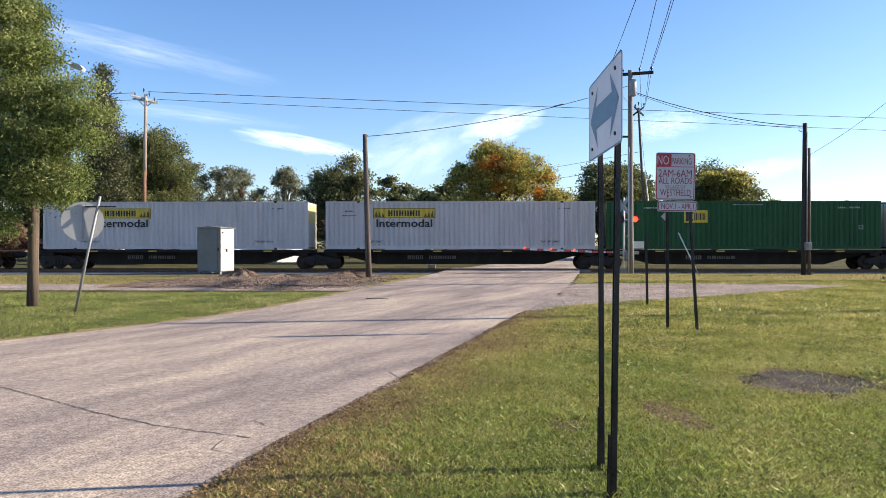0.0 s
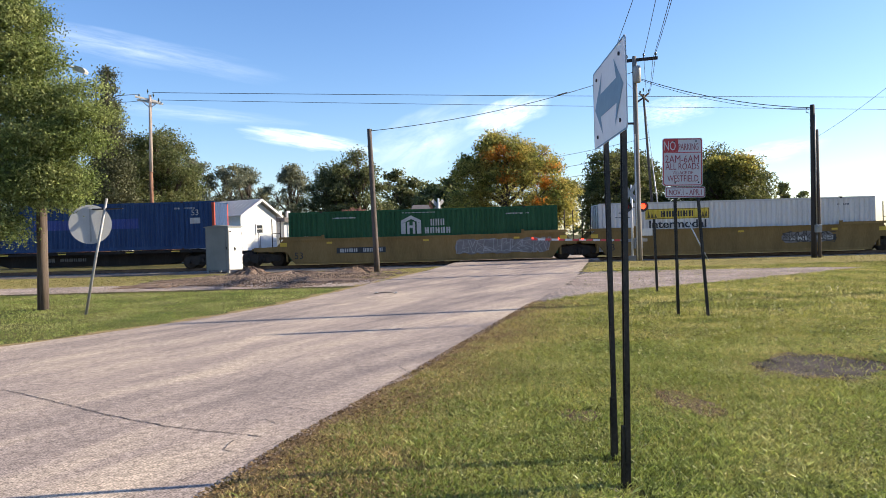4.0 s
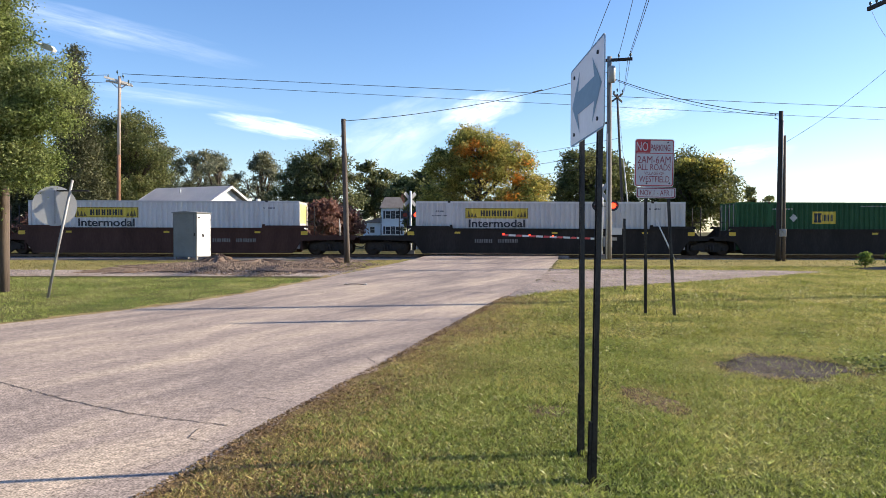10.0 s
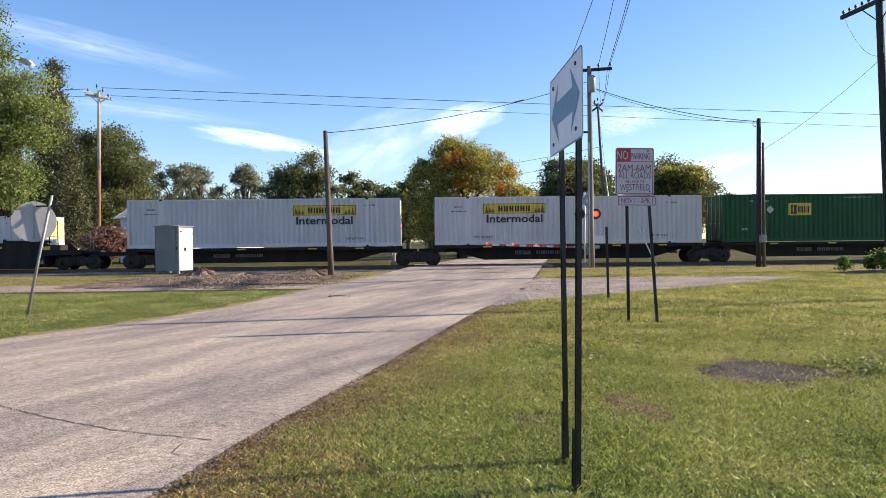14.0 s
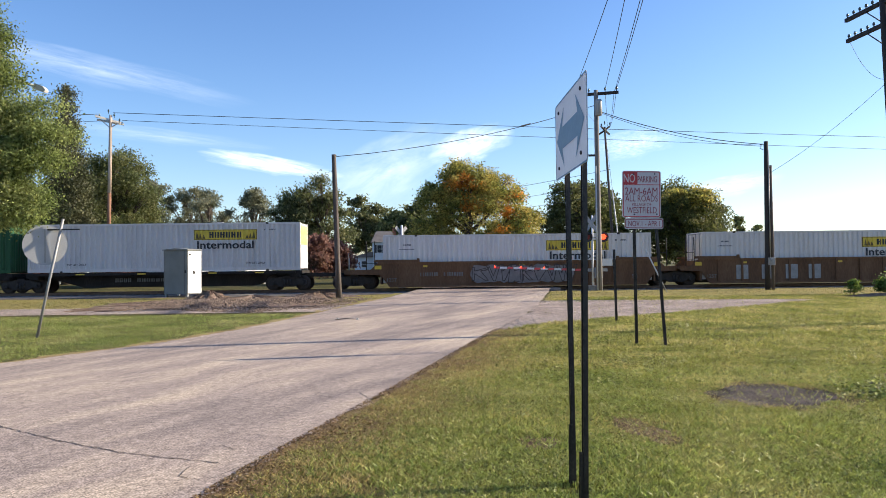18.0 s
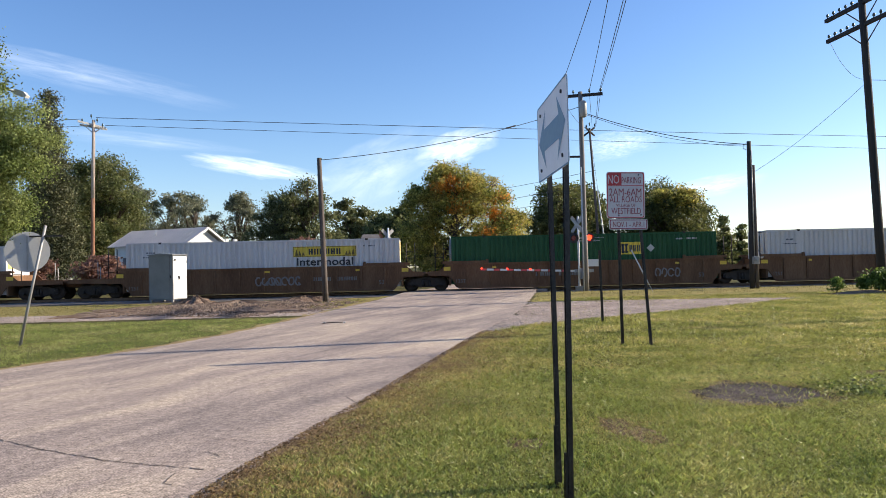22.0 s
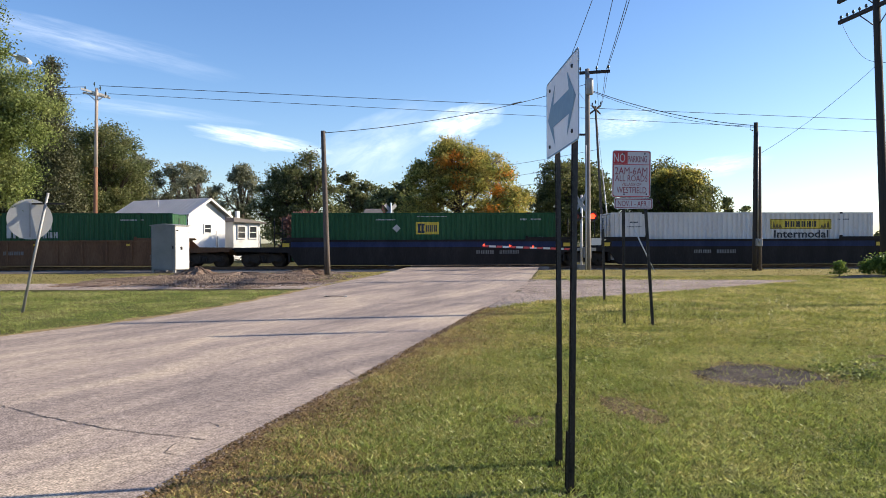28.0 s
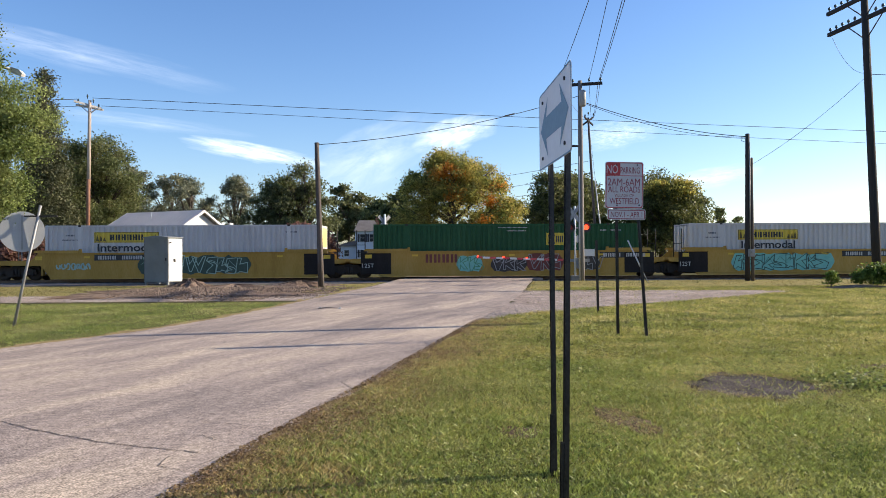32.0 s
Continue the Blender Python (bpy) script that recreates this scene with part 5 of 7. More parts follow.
np_sub.matrix_basis = pose(-0.105, -0.052, 2.49, 0, 1.0, 0)
bm = bmesh.new()
a = [bm.verts.new((x, -0.004, z)) for x, z in rounded(0.765, 0.19, 0.025)]
b = [bm.verts.new((x, -0.004, z)) for x, z in rounded(0.735, 0.16, 0.02)]
for k in range(len(a)):
    j = (k + 1) % len(a)
    bm.faces.new((a[k], a[j], b[j], b[k]))
part("dark_border", bm, M_SIGNT, np_sub)
words("NOV.1 - APR.1", -0.32, 0.325, -0.058, 0.055, M_SIGNT, np_sub)
channel_post("post", (-0.25, 0.1, -0.02), (-0.30, 0.0, 3.45), npk)
channel_post("post", (0.28, -0.1, -0.02), (0.10, 0.0, 3.45), npk)
for x, z in ((-0.30, 3.5), (-0.30, 2.68), (0.13, 3.5), (0.16, 2.68)):
    bm = bmesh.new()
    tube(bm, [(x, -0.062, z), (x, 0.0, z)], 0.016, 8)
    part("bolt", bm, M_SIGNK, npk)

mp_ob = thing("marker_post", (5.33, 20.8, 0.02), "bare dark steel sign post without a sign in the grass", "post")
channel_post("post", (0, 0, -0.03), (-0.04, 0, 2.06), mp_ob, 0.07)

rs = thing("round_crossing_sign", (-9.82, 18.4, 0), "round grey sign seen from the back on a leaning steel post", "road sign")
bm = bmesh.new()
tube(bm, [(0, 0, -0.05), (0.33, 0, 1.5), (0.655, 0, 2.96)], 0.034, 10)
part("post", bm, M_GALV, rs)
bm = bmesh.new()
tube(bm, [(0, 0, 0), (0, 0.004, 0)], 0.50, 40)
M_DISC = mat("bare_sign_back", [(0.31, 0.315, 0.32), (0.38, 0.385, 0.39)], 0.5, 2.0, 30, 0.05, 0.15)
rs_disc = part("sign_disc", bm, M_DISC, rs, "pale grey bare metal back")
rs_disc.matrix_basis = pose(0.225, -0.036, 2.31, 0, 0, 24)
bm = bmesh.new()
box(bm, -0.02, 0.02, -0.022, -0.004, -0.44, 0.40)
part("stiffener", bm, M_GALV, rs_disc)
bm = bmesh.new()
box(bm, 0.24, 1.06, -0.02, 0.03, 2.675, 2.71)
part("bracket", bm, M_POST, rs)


# ---- poles and wires ----
def pole(name, foot, head, r0, r1, material, label, category="utility pole"):
    ob = thing(name, (foot[0], foot[1], foot[2] - 0.05), label, category)
    d = Vector(head) - Vector(foot)
    bm = bmesh.new()
    tube(bm, [d * f for f in (0, 0.25, 0.5, 0.75, 1)], [r0 + (r1 - r0) * f for f in (0, 0.25, 0.5, 0.75, 1)], 14)
    part("shaft", bm, material, ob)
    return ob


def arm(parent, a, b, thick, material, name="crossarm"):
    bm = bmesh.new()
    a, b = Vector(a), Vector(b)
    d = (b - a).normalized()
    s = d.cross(Vector((0, 0, 1))).normalized() * thick / 2
    u = Vector((0, 0, thick / 2 * 1.2))
    v = [bm.verts.new(p + e * s + g * u) for p in (a, b) for e in (-1, 1) for g in (-1, 1)]
    for f in ((0, 1, 3, 2), (4, 6, 7, 5), (0, 4, 5, 1), (2, 3, 7, 6), (0, 2, 6, 4), (1, 5, 7, 3)):
        bm.faces.new([v[i] for i in f])
    return part(name, bm, material, parent)


def pin(parent, at, material, h=0.14, r=0.045):
    bm = bmesh.new()
    x, y, z = at
    tube(bm, [(x, y, z), (x, y, z + h * 0.35), (x, y, z + h * 0.4), (x, y, z + h * 0.8), (x, y, z + h)], [r * 0.4, r * 0.4, r, r * 0.95, r * 0.4], 8)
    part("insulator", bm, material, parent)


# timber pole beside the crossing
wp = pole("service_pole", (-4.36, 35, 0.155), (-4.55, 35, 7.1), 0.145, 0.105, M_WOOD_GREY, "weathered grey timber service pole leaning slightly")
pin(wp, (-0.1, 0, 6.8), M_INSUL)
# pole with lamp in the tree
lp = pole("lamp_pole", (-11.87, 20.0, 0.013), (-11.72, 20.0, 8.2), 0.15, 0.11, M_WOOD, "brown timber pole carrying a street lamp among leaves", "street lamp")
bm = bmesh.new()
tube(bm, [(0.12, -0.1, 7.02), (0.50, -0.18, 6.93), (1.45, -0.42, 6.62)], 0.035, 8)
part("lamp_arm", bm, M_CERAM, lp)
bm = bmesh.new()
prism(bm, [(1.36, 6.56), (1.66, 6.46), (1.70, 6.52), (1.62, 6.62), (1.40, 6.70)], -0.52, -0.34)
part("lamp_head", bm, M_CERAM, lp)
bm = bmesh.new()
tube(bm, [(0.30, -0.2, 5.24), (0.32, -0.2, 5.45)], [0.09, 0.06], 10)
part("photocell", bm, M_CERAM, lp)

# main utility pole by the crossing
up = pole("utility_pole", (9.43, 40.4, 0.15), (9.40, 40.4, 11.4), 0.17, 0.12, M_WOOD_SILVER, "tall grey timber utility pole with crossarm and transformer")
arm(up, (-1.25, 0.38, 11.05), (1.15, -0.35, 11.05), 0.13, M_DARKWOOD)
for f in (-1.18, -0.4, 0.45, 1.05):
    pin(up, (f, -0.32 * f, 11.12), M_INSUL, 0.26, 0.06)
bm = bmesh.new()
tube(bm, [(0.02, -0.36, 9.75), (0.02, -0.36, 9.8), (0.02, -0.36, 10.55), (0.02, -0.36, 10.65)], [0.15, 0.20, 0.20, 0.15], 16)
part("transformer", bm, M_ALU, up, "grey transformer can")
arm(up, (-0.75, 0, 7.6), (0.0, 0, 7.6), 0.09, M_DARKWOOD, "bracket")
bm = bmesh.new()
tube(bm, [(-0.13, -0.13, 0.1), (-0.13, -0.13, 7.0)], 0.035, 8)
part("conduit", bm, M_CERAM, up, "pale cable conduit")
guy = thing("guy_guard", (9.40, 37.9, 0.0), "slanting pale guy wire guard above the grass", "guy wire")
bm = bmesh.new()
tube(bm, [(1.60, -1.0, 2.35), (2.27, -1.0, 0.95), (2.7, -1.0, 0.1)], [0.035, 0.035, 0.012], 8)
part("guard", bm, M_CERAM, guy)

# meter poles
rp = pole("meter_pole", (17.74, 38, 0.175), (17.80, 38, 8.05), 0.135, 0.11, M_DARKWOOD, "dark timber pole with shorter side post and meter box")
bm = bmesh.new()
tube(bm, [(0.27, -0.05, 0), (0.24, -0.05, 6.6)], [0.085, 0.075], 12)
part("side_post", bm, M_WOOD_GREY, rp)
bm = bmesh.new()
box(bm, -0.02, 0.28, -0.32, -0.12, 1.35, 1.75)
tube(bm, [(0.13, -0.42, 1.62), (0.13, -0.30, 1.62)], 0.09, 14)
bmesh.ops.bevel(bm, geom=[e for e in bm.edges if e.calc_length() > 0.15], offset=0.015, segments=1, affect="EDGES")
part("meter_box", bm, M_GALV, rp)
bm = bmesh.new()
tube(bm, [(0.10, -0.15, 1.75), (0.10, -0.15, 7.4)], 0.03, 8)
part("conduit", bm, M_GALV, rp)
bm = bmesh.new()
tube(bm, [(-0.1, 0, 7.75), (-0.25, 0, 7.7), (-0.25, 0, 7.5), (-0.1, 0, 7.45)], 0.02, 6)
part("wire_clamp", bm, M_INSUL, rp)

# telegraph pole with two arms
bp = pole("telegraph_pole", (21.95, 33.6, 0.14), (21.37, 33.6, 15.3), 0.205, 0.15, M_DARKWOOD, "leaning tarred timber telegraph pole with two pinned crossarms")
for z in (12.65, 13.7):
    cx = -0.58 * z / 15.2
    arm(bp, (cx + 0.24, -2.64, z), (cx - 0.24, 2.64, z), 0.15, M_DARKWOOD)
    for f in (-2.5, -2.05, -1.6, -1.15, -0.7, 0.7, 1.15, 1.6, 2.05, 2.5):
        pin(bp, (cx - 0.09 * f, f, z + 0.09), M_INSUL, 0.24, 0.066)
    for s_ in (-1, 1):
        bm = bmesh.new()
        tube(bm, [(cx - 0.1 * s_, 1.2 * s_, z - 0.05), (cx + 0.03, 0.15 * s_, z - 0.9)], 0.028, 6)
        part("brace", bm, M_POST, bp)

# pole beside the lawn, whose shadow crosses the road
sp = pole("utility_pole", (16.0, 19.6, 0.0), (16.0, 19.6, 10.0), 0.15, 0.12, M_WOOD_GREY, "plain grey timber pole beside the lawn")
pin(sp, (0.05, 0, 9.98), M_INSUL)

# far pole with paired arms
fp = pole("utility_pole", (-30.62, 70, 0.19), (-30.49, 70, 9.0), 0.20, 0.17, M_WOOD_RED, "tall sunlit timber pole with white-braced paired crossarms")
bm = bmesh.new()
tube(bm, [(0.13, 0, 8.8), (0.20, 0, 12.5), (0.27, 0, 16.25)], [0.172, 0.155, 0.14], 14)
part("upper_shaft", bm, M_WOOD_PALE, fp, "bleached upper half")
arm(fp, (-0.95, -0.6, 16.05), (1.15, 0.6, 15.55), 0.16, M_CERAM)
arm(fp, (-0.9, -0.3, 15.75), (1.15, 0.9, 15.5), 0.14, M_CERAM)
for a, b in (((-0.75, 15.9), (0.2, 15.0)), ((1.0, 15.5), (0.25, 15.0))):
    arm(fp, (a[0], 0, a[1]), (b[0], 0, b[1]), 0.08, M_CERAM, "brace")
for x, z in ((-0.8, 16.0), (0.05, 16.4), (0.6, 16.0), (1.1, 15.5)):
    pin(fp, (x, 0, z), M_INSUL, 0.4, 0.08)

# pole across the track
p2 = pole("utility_pole", (15.83, 62, 0.19), (15.12, 62, 13.4), 0.13, 0.085, M_WOOD_GREY, "leaning timber pole with crossed arms beyond the track")
arm(p2, (-1.22, -0.1, 12.55), (-0.2, 0.3, 13.3), 0.13, M_DARKWOOD)
arm(p2, (-1.1, -0.3, 13.2), (-0.25, 0.2, 12.6), 0.11, M_DARKWOOD)
for x, z in ((-0.98, 13.2), (-0.70, 13.4), (-0.25, 13.3)):
    pin(p2, (x, 0, z), M_INSUL, 0.3, 0.07)
p3 = pole("utility_pole", (9.3, 88, 0.19), (9.3, 88, 12.0), 0.15, 0.11, M_WOOD_GREY, "pale timber pole far beyond the track")
arm(p3, (-0.7, 0, 11.3), (0.7, 0, 11.3), 0.12, M_WOOD)


def wire(name, a, b, sag, r, label="thin dark overhead wire", n=24):
    a, b = Vector(a), Vector(b)
    pts = [a.lerp(b, i / n) - Vector((0, 0, sag * 4 * (i / n) * (1 - i / n))) for i in range(n + 1)]
    bm = bmesh.new()
    tube(bm, pts, r, 5)
    return solid(name, bm, M_WIRE, label, "overhead wire", "overhead wires")


wire("overhead_wire", (-30.12, 70, 16.61), (62, 86.3, 16.16), 0.12, 0.027)
wire("overhead_wire", (-29.48, 70.5, 15.96), (62, 86.75, 14.72), 0.1, 0.022)
wire("overhead_wire", (-31.2, 69.5, 16.4), (-90, 62, 16.0), 0.9, 0.028)
wire("overhead_wire", (-30.7, 70, 15.86), (-90, 63, 15.3), 0.9, 0.020)
wire("overhead_wire", (-4.55, 35, 6.95), (9.3, 40.4, 10.5), 0.42, 0.016)
wire("wire_splice", (4.95, 38.7, 9.05), (5.5, 38.92, 9.22), 0.0, 0.035, "dark splice on an overhead wire")
wire("overhead_wire", (9.5, 40.4, 10.2), (17.7, 38, 7.85), 0.34, 0.020)
wire("overhead_wire", (9.5, 40.4, 10.15), (17.7, 38, 7.75), 0.42, 0.012)
wire("overhead_wire", (21.62, 33.6, 10.1), (18.0, 38, 6.35), 0.25, 0.010)
wire("overhead_wire", (21.62, 33.6, 10.1), (60.0, 30.0, 11.5), 0.9, 0.014)
for dx, dy, z, end in ((-1.18, 0.34, 11.4, 1.4), (0.45, -0.15, 11.4, -0.8), (1.05, -0.34, 11.4, -0.15), (0.9, -0.3, 11.1, -0.3)):
    wire("overhead_wire", (9.43 + dx, 40.4 + dy, z), (end, -14.0, 12.0), 0.9, 0.014)
    wire("overhead_wire", (9.43 + dx, 40.4 + dy, z), (15.2 + dx * 0.4, 62.0, 13.4), 0.3, 0.014)
for z in (9.7, 8.6, 7.6):
    wire("overhead_wire", (15.55, 62, z), (-2.0, 80, z - 0.9), 0.3, 0.018)
wire("guy_wire", (15.2, 62, 12.6), (16.55, 62, 0.2), 0.0, 0.014, "thin guy wire to a leaning pole")
gg = thing("guy_guard", (16.52, 61.97, 0.15), "pale guard sleeve on the lower guy wire", "guy wire")
bm = bmesh.new()
tube(bm, [(0, 0, 0), (-0.46, 0, 4.2), (-0.85, 0, 7.8)], 0.055, 8)
part("guard", bm, M_CERAM, gg)
wire("hanging_wire", (21.45, 33.3, 12.6), (21.6, 33.5, 9.2), 0.0, 0.009, "loose wire hanging from a telegraph pole")
wire("hanging_wire", (21.2, 35.9, 12.55), (21.6, 33.8, 10.2), 0.5, 0.009, "loose wire hanging from a telegraph pole")

# ---- crossing signals ----
def flasher(parent, x, z, material, y):
    bm = bmesh.new()
    tube(bm, [(x, y - 0.06, z), (x, y - 0.075, z)], 0.30, 24)
    disc = part("backboard", bm, M_SIGNK, parent, "round black backboard")
    bm = bmesh.new()
    tube(bm, [(x, y - 0.08, z), (x, y - 0.13, z)], [0.155, 0.13], 20)
    part("lens", bm, material, disc, "red lamp lens")
    bm = bmesh.new()
    for k in range(9):
        a0, a1 = radians(-10 + 200 * k / 9), radians(-10 + 200 * (k + 1) / 9)
        q = [(x + 0.18 * math.cos(a), y + yy, z + 0.18 * math.sin(a)) for a in (a0, a1) for yy in (-0.075, -0.30)]
        v = [bm.verts.new(c) for c in q]
        bm.faces.new((v[0], v[1], v[3], v[2]))
    part("hood", bm, M_SIGNK, disc)


def crossbuck(parent, z, y, turn=0.0, material=None):
    for s in (-1, 1):
        bm = bmesh.new()
        box(bm, -0.61, 0.61, y - 0.01, y + 0.01, -0.115, 0.115)
        o = part("crossbuck_blade", bm, material or M_WHITE, parent)
        o.matrix_basis = pose(0, 0, z, 0, 0, turn) @ pose(0, -0.012 * s, 0, 0, 45 * s, 0)


ns = thing("crossing_signal", (9.2, 41.0, 0.09), "grey crossing signal mast with red lamps and lowered striped gate", "crossing signal", "crossing signals")
bm = bmesh.new()
tube(bm, [(0, 0, 0), (0, 0, 4.3)], 0.062, 12)
part("mast", bm, M_WHITE, ns)
bm = bmesh.new()
box(bm, -0.22, 0.22, -0.22, 0.22, 0, 0.35)
part("mast_base", bm, M_GALV, ns)
bm = bmesh.new()
tube(bm, [(-0.36, 0, 3.05), (0.62, 0, 3.05)], 0.035, 8)
part("lamp_bar", bm, M_GALV, ns)
flasher(ns, -0.30, 3.08, M_RED_OFF, -0.03)
flasher(ns, 0.60, 3.08, M_RED_LIT, -0.03)
crossbuck(ns, 3.85, -0.08, -58, M_GALV)
bm = bmesh.new()
box(bm, 0.12, 0.52, -0.25, 0.25, 0.75, 1.35)
part("gate_motor", bm, M_ALU, ns)
bm = bmesh.new()
box(bm, 0.50, 1.10, -0.09, -0.08, 1.45, 1.85)
part("notice_plate", bm, M_WHITE, ns, "small white notice plate")
bm = bmesh.new()
box(bm, -0.2, 0.9, 0.28, 0.34, 1.12, 1.30)
part("counterweight_arm", bm, M_GALV, ns)
n_str = 14
for k in range(n_str):
    x1 = -0.3 - k * (5.35 / n_str)
    x0 = x1 - 5.35 / n_str
    bm = bmesh.new()
    z0, z1 = 1.22 + 0.20 * (k / n_str), 1.22 + 0.20 * ((k + 1) / n_str)
    prism(bm, [(x0, z1 - 0.055), (x1 - 0.08, z0 - 0.055), (x1, z0 + 0.055), (x0 + 0.08, z1 + 0.055)] if k % 2 else [(x0, z1 - 0.055), (x1, z0 - 0.055), (x1, z0 + 0.055), (x0, z1 + 0.055)], -0.22, -0.18)
    part("gate_stripe", bm, M_REFL_R if k % 2 else M_WHITE, ns)
for x, z in ((-5.56, 1.48), (-4.1, 1.43), (-2.8, 1.38)):
    bm = bmesh.new()
    tube(bm, [(x, -0.25, z), (x, -0.15, z)], 0.045, 12)
    part("gate_lamp", bm, M_RED_LIT, ns, "lit red gate lamp")

fs = thing("crossing_signal", (-1.88, 49.5, 0.12), "white crossing signal mast with red lamps seen from behind", "crossing signal", "crossing signals")
bm = bmesh.new()
tube(bm, [(0, 0, 0), (0, 0, 4.3)], 0.07, 12)
part("mast", bm, M_WHITE, fs)
bm = bmesh.new()
tube(bm, [(-0.5, 0, 2.7), (0.5, 0, 2.7)], 0.035, 8)
part("lamp_bar", bm, M_GALV, fs)
flasher(fs, -0.38, 2.7, M_RED_OFF, -0.03)
flasher(fs, 0.38, 2.7, M_RED_LIT, -0.03)
# grey instead of white: the shade on the blades' backs is in the colour
crossbuck(fs, 3.75, 0.08, 32, M_GALV)
bm = bmesh.new()
box(bm, -0.25, 0.25, -0.2, 0.2, 0, 0.3)
part("mast_base", bm, M_GALV, fs)
bm = bmesh.new()
box(bm, -0.65, -0.15, 0.1, 0.5, 0.7, 1.3)
part("gate_motor", bm, M_ALU, fs)

# signal cabinet
cb = thing("signal_cabinet", (-13.06, 38.8, 0.18), "grey metal signal cabinet standing on short legs", "cabinet", turn=-20)
# body grey set dark, so the shade on the front is in the colour
M_CABINET = mat("cabinet_paint_shade_grey", [(0.15, 0.158, 0.15), (0.19, 0.197, 0.19), (0.225, 0.23, 0.222)], 0.6, 1.2, 30, 0.05, spec=0.3)
bm = bmesh.new()
box(bm, -0.75, 0.75, -0.575, 0.575, 0.15, 2.44)
bmesh.ops.bevel(bm, geom=bm.edges[:], offset=0.015, segments=2, affect="EDGES")
part("body", bm, M_CABINET, cb)
bm = bmesh.new()
prism(bm, [(-0.80, 2.44), (0.80, 2.44), (0.80, 2.48), (0.0, 2.55), (-0.80, 2.48)], -0.63, 0.63)
part("lid", bm, M_CABINET, cb)
for x in (-0.66, 0.66):
    for y in (-0.48, 0.48):
        bm = bmesh.new()
        box(bm, x - 0.05, x + 0.05, y - 0.05, y + 0.05, -0.05, 0.15)
        part("leg", bm, M_GALV, cb)
bm = bmesh.new()
# side facing the sun is a whiter colour that carries the sunlight
box(bm, 0.752, 0.765, -0.54, 0.54, 0.20, 2.39)
cdoor = part("door", bm, M_WHITE, cb, "door with the sunlight put into its white colour")
bm = bmesh.new()
tube(bm, [(0.765, -0.12, 1.32), (0.80, -0.12, 1.32)], 0.05, 10)
box(bm, 0.79, 0.805, -0.15, -0.05, 1.19, 1.33)
part("handle", bm, M_POST, cdoor)
for z in (0.5, 1.3, 2.1):
    bm = bmesh.new()
    tube(bm, [(0.775, 0.53, z - 0.07), (0.775, 0.53, z + 0.07)], 0.014, 8)
    part("hinge", bm, M_GALV, cdoor)
bm = bmesh.new()
box(bm, 0.58, 0.66, -0.60, -0.575, 1.25, 1.40)
part("lock", bm, M_POST, cb)
bm = bmesh.new()
box(bm, 0.565, 0.572, -0.582, -0.574, 0.20, 2.39)
box(bm, -0.72, -0.713, -0.582, -0.574, 0.20, 2.39)
part("door_seam", bm, M_POST, cb)
bm = bmesh.new()
tube(bm, [(0.75, -0.44, 2.2), (0.84, -0.44, 2.2)], 0.04, 8)
part("vent", bm, M_POST, cb)


# ---- houses ----
def window(parent, cx, z, w, h, y, trim=M_WHITE):
    bm = bmesh.new()
    for x0, x1, z0, z1 in ((cx - w / 2 - 0.08, cx + w / 2 + 0.08, z + h / 2, z + h / 2 + 0.1), (cx - w / 2 - 0.08, cx + w / 2 + 0.08, z - h / 2 - 0.1, z - h / 2),
                           (cx - w / 2 - 0.08, cx - w / 2, z - h / 2, z + h / 2), (cx + w / 2, cx + w / 2 + 0.08, z - h / 2, z + h / 2), (cx - w / 2, cx + w / 2, z - 0.03, z + 0.03)):
        box(bm, x0, x1, y - 0.06, y + 0.02, z0, z1)
    wi = part("window", bm, trim, parent)
    bm = bmesh.new()
    box(bm, cx - w / 2, cx + w / 2, y - 0.02, y - 0.005, z - h / 2, z + h / 2)
    part("pane", bm, M_DARKGLASS, wi)
    return wi


def siding(bm, x0, x1, z0, z1, y, step=0.2):
    z = z0
    while z < z1:
        zz = min(z + step, z1)
        v = [bm.verts.new(c) for c in ((x0, y - 0.022, z), (x1, y - 0.022, z), (x1, y, zz), (x0, y, zz))]
        bm.faces.new(v)
        u = [bm.verts.new(c) for c in ((x0, y, z), (x1, y, z), (x1, y - 0.022, z), (x0, y - 0.022, z))]
        bm.faces.new(u)
        z = zz


ha = thing("white_house", (-17.8, 62.0, 0.19), "white clapboard house with a pale metal gable roof", "house", turn=61.5)
Wd, Ln, EV, AP = 4.2, 8.35, 3.85, 5.1
bm = bmesh.new()
a = [(-Wd / 2, 0), (Wd / 2, 0), (Wd / 2, EV), (0, AP), (-Wd / 2, EV)]
prism(bm, a, 0.0, Ln)
part("wall", bm, M_WHITE, ha)
bm = bmesh.new()
siding(bm, -Wd / 2, Wd / 2, 0.3, EV, -0.002)
part("siding", bm, M_WHITE, ha)
for s in (-1, 1):
    bm = bmesh.new()
    q = [(0, AP + 0.12), (s * (Wd / 2 + 0.4), EV - 0.06), (s * (Wd / 2 + 0.4), EV + 0.03), (0, AP + 0.22)]
    prism(bm, q, -0.45, Ln + 0.4)
    roof_ob = part("roof", bm, M_ROOF, ha)
    for k in range(18):
        y = -0.4 + k * (Ln + 0.7) / 17
        bm = bmesh.new()
        prism(bm, [(s * 0.05, AP + 0.205), (s * (Wd / 2 + 0.4), EV + 0.03), (s * (Wd / 2 + 0.4), EV + 0.045), (s * 0.05, AP + 0.22)], y, y + 0.04)
        part("roof_seam", bm, M_ROOF, roof_ob)
    bm = bmesh.new()
    prism(bm, [(0, AP + 0.02), (s * (Wd / 2 + 0.4), EV - 0.16), (s * (Wd / 2 + 0.4), EV + 0.02), (0, AP + 0.2)], -0.50, -0.44)
    part("gable_board", bm, M_WHITE, ha)
